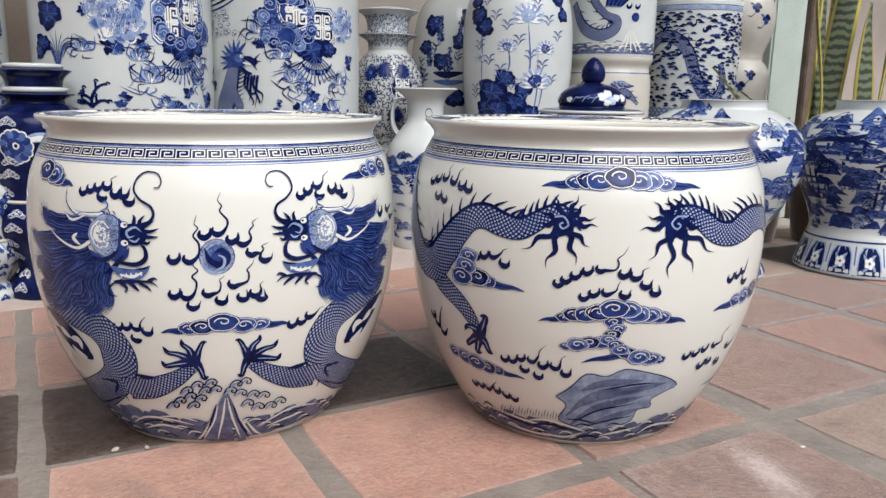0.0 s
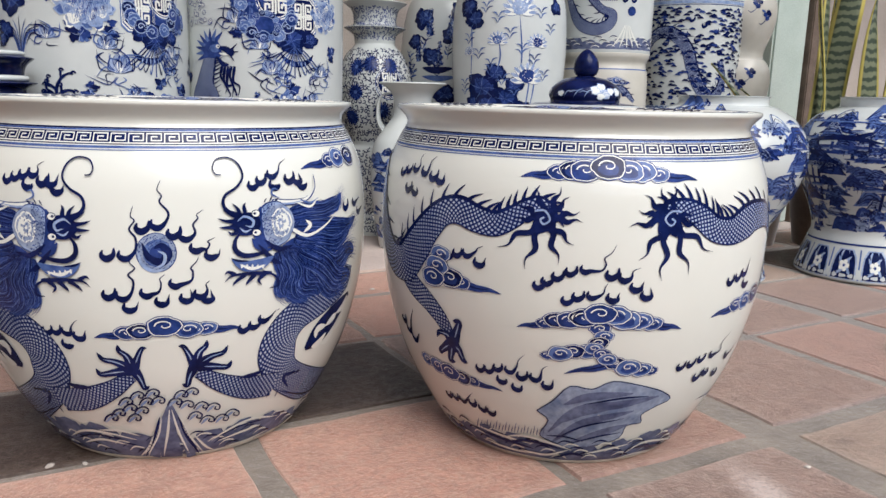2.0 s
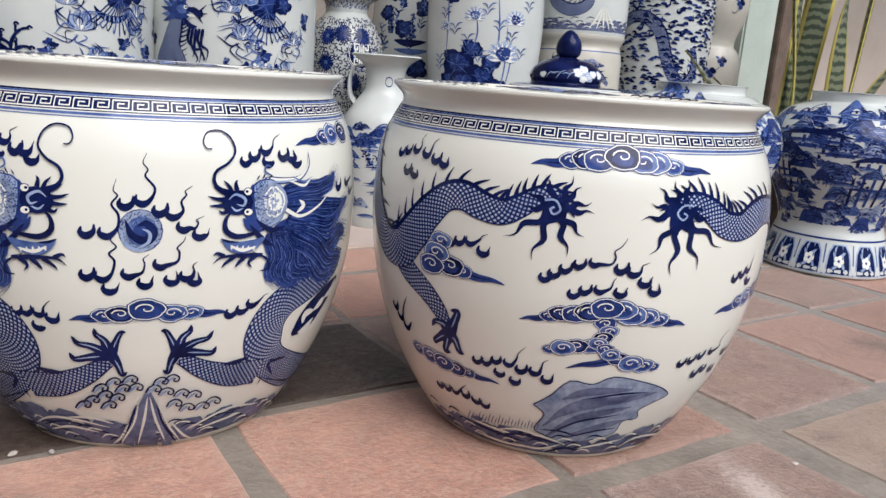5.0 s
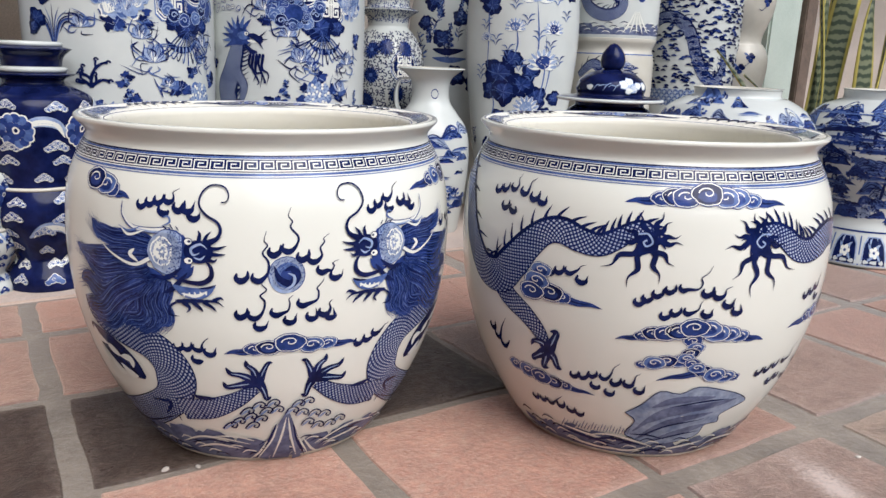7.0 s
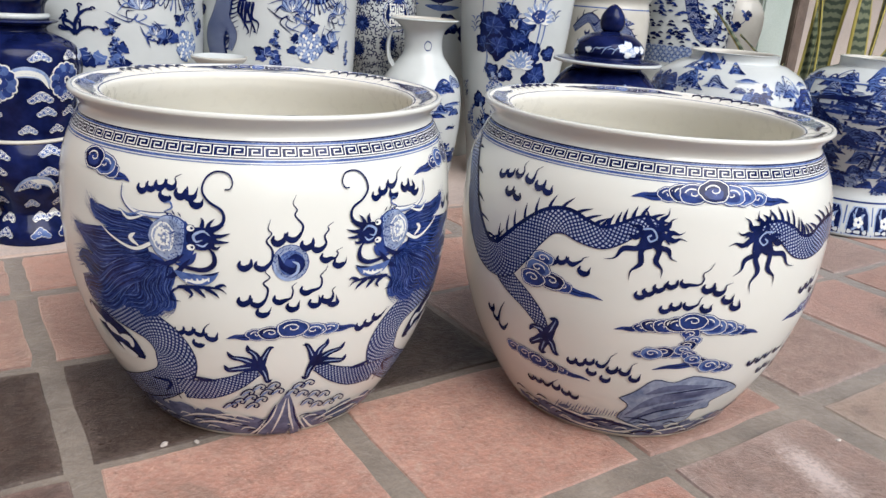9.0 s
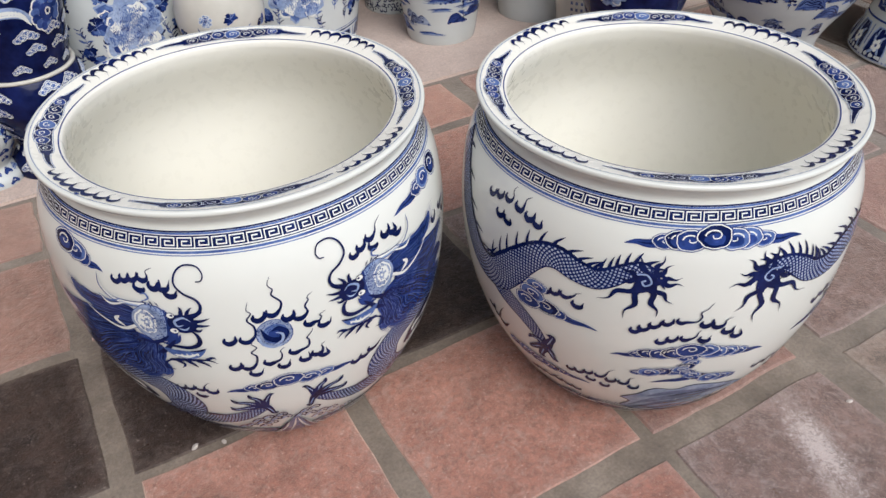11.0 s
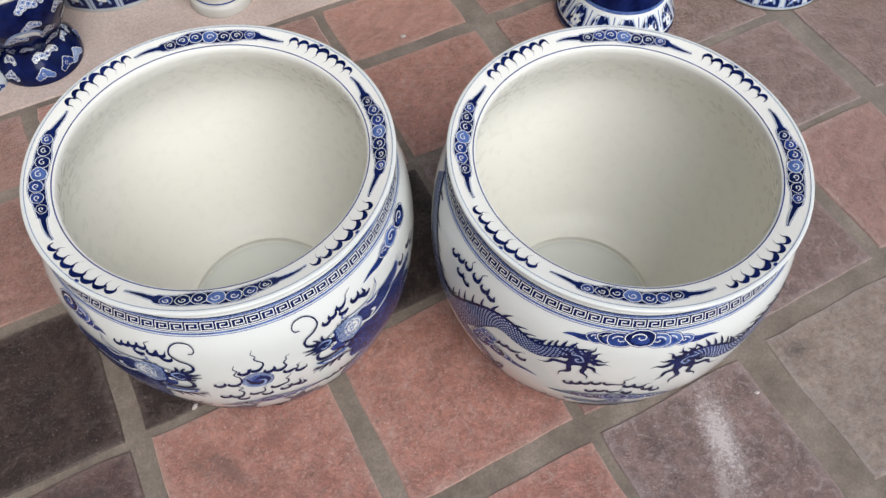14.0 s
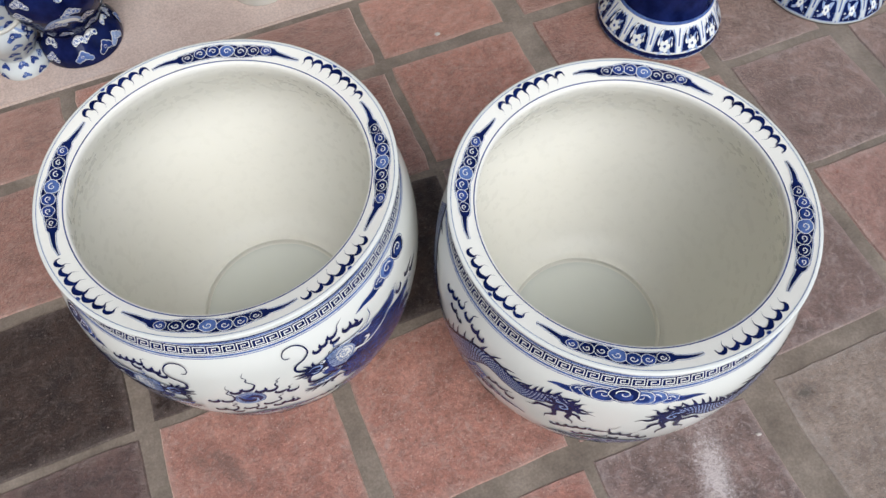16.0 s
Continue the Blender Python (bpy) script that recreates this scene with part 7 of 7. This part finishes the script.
k.licks([(6 + i * 1.6, 16 + (i % 2) * 4) for i in range(4)], 1.6)
k.blob(8.5, 13, 1.5, 1.5, COBALT)
k.flush()

# cylinder with a dragon among dense clouds
CYL = [(0.150, 0.0), (0.154, 0.008), (0.162, 0.2), (0.176, 0.6), (0.182, 0.82), (0.178, 0.84), (0.184, 0.856), (0.184, 0.862)]
CX, CY = 0.935, 3.10
pot, k = vase("dragon_cylinder", CX, CY, CYL, BLUEWHITE, "white cylinder vase with a blue dragon among small clouds", "vase", face(CX, CY))
k.motif("cloud_ground")
rnd = random.Random(4)
for i in range(520):
    s, z = rnd.uniform(-24, 24), rnd.uniform(46, 80)
    k.stroke([(s - 1.1, z), (s, z + 0.25), (s + 1.1, z - 0.1)], 0.75, DARK if i % 3 else COBALT)
k.licks([(-15 + i * 2.2, 64 + (i * 5) % 12) for i in range(13)], 1.7)
k.motif("wave_band")
for j in range(5):
    for i in range(22):
        s, z = -24 + i * 2.2 + (j % 2) * 1.1, 40 + j * 1.2
        a = np.linspace(0, math.pi, 7)
        for q, ink in ((1.15, PALE), (0.85, COBALT), (0.5, PALE)):
            k.ribbon(np.stack([s + q * np.cos(a), z + q * np.sin(a)], 1), [0.28] * 7, ink)
k.motif("painted_dragon")
k.serpent([(-20, 62), (-14, 70), (-7, 71), (-1, 66), (2, 58), (6, 51), (11, 49), (14, 55), (12, 62)], [3, 3.8, 4, 4, 4, 4, 3.6, 3, 2], 10)
k.motif("rim_line")
k.line_round(81.5, 1.1, PALE)
k.line_round(80.6, 0.2, COBALT)
k.line_round(82.4, 0.2, COBALT)
k.flush()

# double-gourd vase with flower sprigs
GOURD = [(0.065, 0.0), (0.07, 0.01), (0.075, 0.2), (0.08, 0.40), (0.09, 0.46), (0.101, 0.535), (0.098, 0.59), (0.080, 0.625), (0.072, 0.632), (0.070, 0.645), (0.074, 0.67), (0.098, 0.74), (0.104, 0.80), (0.092, 0.85), (0.058, 0.885), (0.04, 0.91), (0.045, 0.95)]
pot, k = vase("gourd_vase", 1.125, 3.08, GOURD, CREAM, "white double-gourd vase with blue flower sprigs", "vase", face(1.18, 3.08))
k.motif("painted_sprig")
for s, z in ((-4, 79), (4, 82), (-3, 56.5), (4, 58), (0.5, 54), (8, 78)):
    for d, e in ((-0.9, 0.2), (0.9, 0.4), (0, -1.0), (0.2, 1.1)):
        k.blob(s + d, z + e, 0.95, 0.8, DARK if d > 0 else COBALT, 0.1, 5, s)
    k.stroke([(s, z - 1), (s - 2, z - 3), (s - 3.4, z - 2.4)], 0.3, COBALT)
    k.stroke([(s - 1, z + 1), (s - 2.6, z + 1.8)], 0.8, MID)
k.flush()


# ---- snake plant behind the landscape jar ----
def leaf_skin():
    m, nt, b = material("snake_leaf", (0.08, 0.11, 0.05), 0.45)
    uv = nt.nodes.new("ShaderNodeTexCoord").outputs["UV"]
    s = nt.nodes.new("ShaderNodeSeparateXYZ")
    nt.links.new(uv, s.inputs[0])
    w = nt.nodes.new("ShaderNodeTexWave")
    w.wave_type, w.bands_direction = "BANDS", "Y"
    w.inputs["Scale"].default_value, w.inputs["Distortion"].default_value, w.inputs["Detail"].default_value = 2.6, 5.0, 4.0
    nt.links.new(uv, w.inputs["Vector"])
    bands = ramp(nt, w.outputs["Fac"], [(0.32, (0.035, 0.052, 0.03)), (0.6, (0.15, 0.17, 0.10))])
    edge = nt.nodes.new("ShaderNodeMath")
    edge.operation = "ABSOLUTE"
    nt.links.new(s.outputs[0], edge.inputs[0])
    rim = ramp(nt, edge.outputs[0], [(0.36, (0, 0, 0)), (0.40, (1, 1, 1))])
    nt.links.new(blend(nt, bands, (0.50, 0.42, 0.10), rim), b.inputs["Base Color"])
    return m


LEAF = leaf_skin()


def blade(parent, base, reach, height, width, twist, bend):
    rows, n = [], 16
    verts, faces, uvs = [], [], []
    for i in range(n + 1):
        t = i / n
        x = base[0] + reach[0] * t ** 1.5 + bend * math.sin(t * 5) * 0.02
        y = base[1] + reach[1] * t ** 1.5
        z = base[2] + height * (t - 0.12 * t * t * (abs(reach[0]) + abs(reach[1])) * 4)
        w = width * (0.55 + 0.9 * t - 1.45 * t ** 3.2) if t < 1 else 0.001
        w = max(w, 0.001)
        a = twist + t * 1.1 * bend
        for k, c in ((-0.5, 0.006), (-0.25, 0.0), (0.25, 0.0), (0.5, 0.006)):
            verts.append((x + math.cos(a) * w * k - math.sin(a) * c, y + math.sin(a) * w * k + math.cos(a) * c, z))
            uvs.append((k, t * height * 4))
    for i in range(n):
        for j in range(3):
            a = i * 4 + j
            faces.append((a, a + 1, a + 5, a + 4))
    ob = mesh_ob("leaf", verts, faces, [LEAF], parent, uvs=uvs)
    mod = ob.modifiers.new("thick", "SOLIDIFY")
    mod.thickness = 0.004
    return ob


plant = thing("snake_plant", 1.37, 2.80, 0.0, 0, "snake plant with tall mottled green leaves edged yellow", "plant")
lathe("planter", [(0.10, 0.0), (0.104, 0.006), (0.13, 0.18), (0.135, 0.24), (0.143, 0.245), (0.143, 0.26)], [(0.13, 0.262), (0.125, 0.22), (0.01, 0.22)], [BROWNWOOD, EARTH], plant, 40, 4, "brown clay planter")
for bx, by, rx, ry, h, w, tw, bd in ((-0.10, 0.0, 0.05, 0.02, 0.98, 0.085, 0.3, 0.9), (-0.02, 0.03, 0.06, 0.0, 1.05, 0.105, -0.2, -0.5), (0.07, -0.03, 0.0, 0.0, 0.62, 0.105, 0.1, 0.4),
                                     (-0.07, -0.03, -0.05, -0.03, 0.72, 0.05, 0.7, 0.9), (0.09, 0.03, 0.34, 0.0, 0.62, 0.05, -0.4, 0.9), (0.0, 0.06, -0.02, 0.06, 0.75, 0.06, 1.2, -0.9),
                                     (0.12, 0.0, 0.10, 0.04, 0.85, 0.07, 0.9, 0.5), (-0.08, 0.02, -0.26, -0.06, 0.38, 0.035, 0.2, 0.5)):
    blade(plant, (bx, by, 0.2), (rx, ry), h, w, tw, bd)
spare = thing("potted_shoot", 1.12, 2.78, 0.0, 0, "young yellow-green shoot in a small clay planter", "plant")
lathe("planter", [(0.06, 0.0), (0.063, 0.006), (0.08, 0.14), (0.085, 0.30), (0.088, 0.32)], [(0.078, 0.322), (0.07, 0.29), (0.01, 0.29)], [BROWNWOOD, EARTH], spare, 32, 4, "brown clay planter")
blade(spare, (0.0, 0.0, 0.28), (-0.2, -0.03), 0.36, 0.036, 0.2, 0.4)
blade(spare, (0.02, 0.0, 0.28), (0.08, 0.02), 0.16, 0.028, 0.6, 0.4)


# ---- crumbs of plaster on the floor ----
def plaster_chip(x, y, size, turn):
    bm = bmesh.new()
    bmesh.ops.create_icosphere(bm, subdivisions=2, radius=size)
    rnd = random.Random(int(x * 1000))
    for v in bm.verts:
        v.co = Vector((v.co.x * rnd.uniform(0.9, 1.5), v.co.y * rnd.uniform(0.6, 0.9), max(v.co.z * 0.5, -size * 0.3)))
    me = bpy.data.meshes.new("plaster_chip")
    bm.to_mesh(me)
    bm.free()
    me.materials.append(PLASTER)
    ob = new("plaster_chip", me)
    ob.matrix_world = pose(x, y, size * 0.3, 0, 0, turn)
    return tagged(ob, "small white crumb of plaster on the tiles", "chip", "plaster crumbs")


for x, y, size, turn in ((-0.12, 1.984, 0.006, 20), (-0.426, 1.047, 0.005, 70), (-0.385, 1.056, 0.004, 130), (0.56, 1.11, 0.004, 10)):
    plaster_chip(x, y, size, turn)


# ---- floor tiles, one by one ----
STARTS = [-1.63, -1.29, -0.95, -0.615, -0.285, 0.075, 0.416, 0.753, 1.118, 1.465, 1.792, 2.13, 2.47, 2.81, 3.15, 3.49]
ENDS = [-1.325, -0.985, -0.645, -0.32, 0.043, 0.386, 0.738, 1.062, 1.44, 1.74, 2.095, 2.435, 2.775, 3.115, 3.455, 3.79]
ROWS_OF = [(-1.19, -0.90), (-0.865, -0.575), (-0.54, -0.25), (-0.215, 0.085), (0.12, 0.417), (0.456, 0.75), (0.785, 1.10), (1.117, 1.412), (1.43, 1.72), (1.748, 1.945)]
KIND = {(4, 5): "d", (4, 6): "m", (4, 7): "d", (4, 8): "r", (5, 5): "d", (5, 6): "brushed", (5, 7): "d", (5, 8): "r", (5, 9): "o", (6, 4): "p", (6, 5): "o", (6, 6): "o", (6, 7): "d", (6, 8): "r", (6, 9): "r",
        (7, 4): "o", (7, 5): "scuffed", (7, 6): "r", (7, 7): "p", (7, 8): "o", (7, 9): "o", (4, 9): "r", (9, 9): "r", (8, 4): "g", (8, 5): "spotted", (8, 6): "p", (8, 7): "r", (8, 8): "r", (8, 9): "r",
        (9, 4): "p", (9, 5): "g", (9, 6): "shade_patch", (9, 7): "p", (9, 8): "p", (10, 6): "r", (10, 7): "p", (10, 8): "g"}


def tile_mesh(seed):
    """A hand-made tile one metre square, to be scaled: worn edges and soft corners."""
    rnd = random.Random(seed)
    top, low = [], []
    n = 7
    for side in range(4):
        for i in range(n):
            t = -0.5 + (i + 0.0) / n
            e = 0.5 - (0.012 * rnd.random() if 0 < i else 0.02)
            p = {0: (t, -e), 1: (e, t), 2: (-t, e), 3: (-e, -t)}[side]
            top.append((p[0] * 0.982, p[1] * 0.982, 0.0))
            low.append((p[0], p[1], -0.004))
    m = len(top)
    verts = top + low + [(x, y, -0.02) for x, y, _ in low]
    faces = [tuple(range(m))] + [(m + i, m + (i + 1) % m, (i + 1) % m, i) for i in range(m)] + [(2 * m + i, 2 * m + (i + 1) % m, m + (i + 1) % m, m + i) for i in range(m)]
    me = bpy.data.meshes.new("tile")
    me.from_pydata(verts, [], faces)
    me.materials.append(CLAY["r"])
    return me


TILES = [tile_mesh(i) for i in range(6)]
rnd = random.Random(77)
for i, (u0, u1) in enumerate(zip(STARTS, ENDS)):
    for j, (v0, v1) in enumerate(ROWS_OF):
        ob = new("tile", TILES[rnd.randrange(6)])
        ob.parent = floor
        jit = [rnd.uniform(-0.004, 0.004) for _ in range(3)]
        ob.matrix_local = pose((u0 + u1) / 2 + jit[0], (v0 + v1) / 2 + jit[1], rnd.uniform(-0.0012, 0.0008), 0, 0, jit[2] * 90) @ Matrix.Diagonal((u1 - u0, v1 - v0, 1, 1))
        ob.material_slots[0].link = "OBJECT"
        ob.material_slots[0].material = CLAY[KIND.get((i, j), rnd.choice("rrppdgo"))]
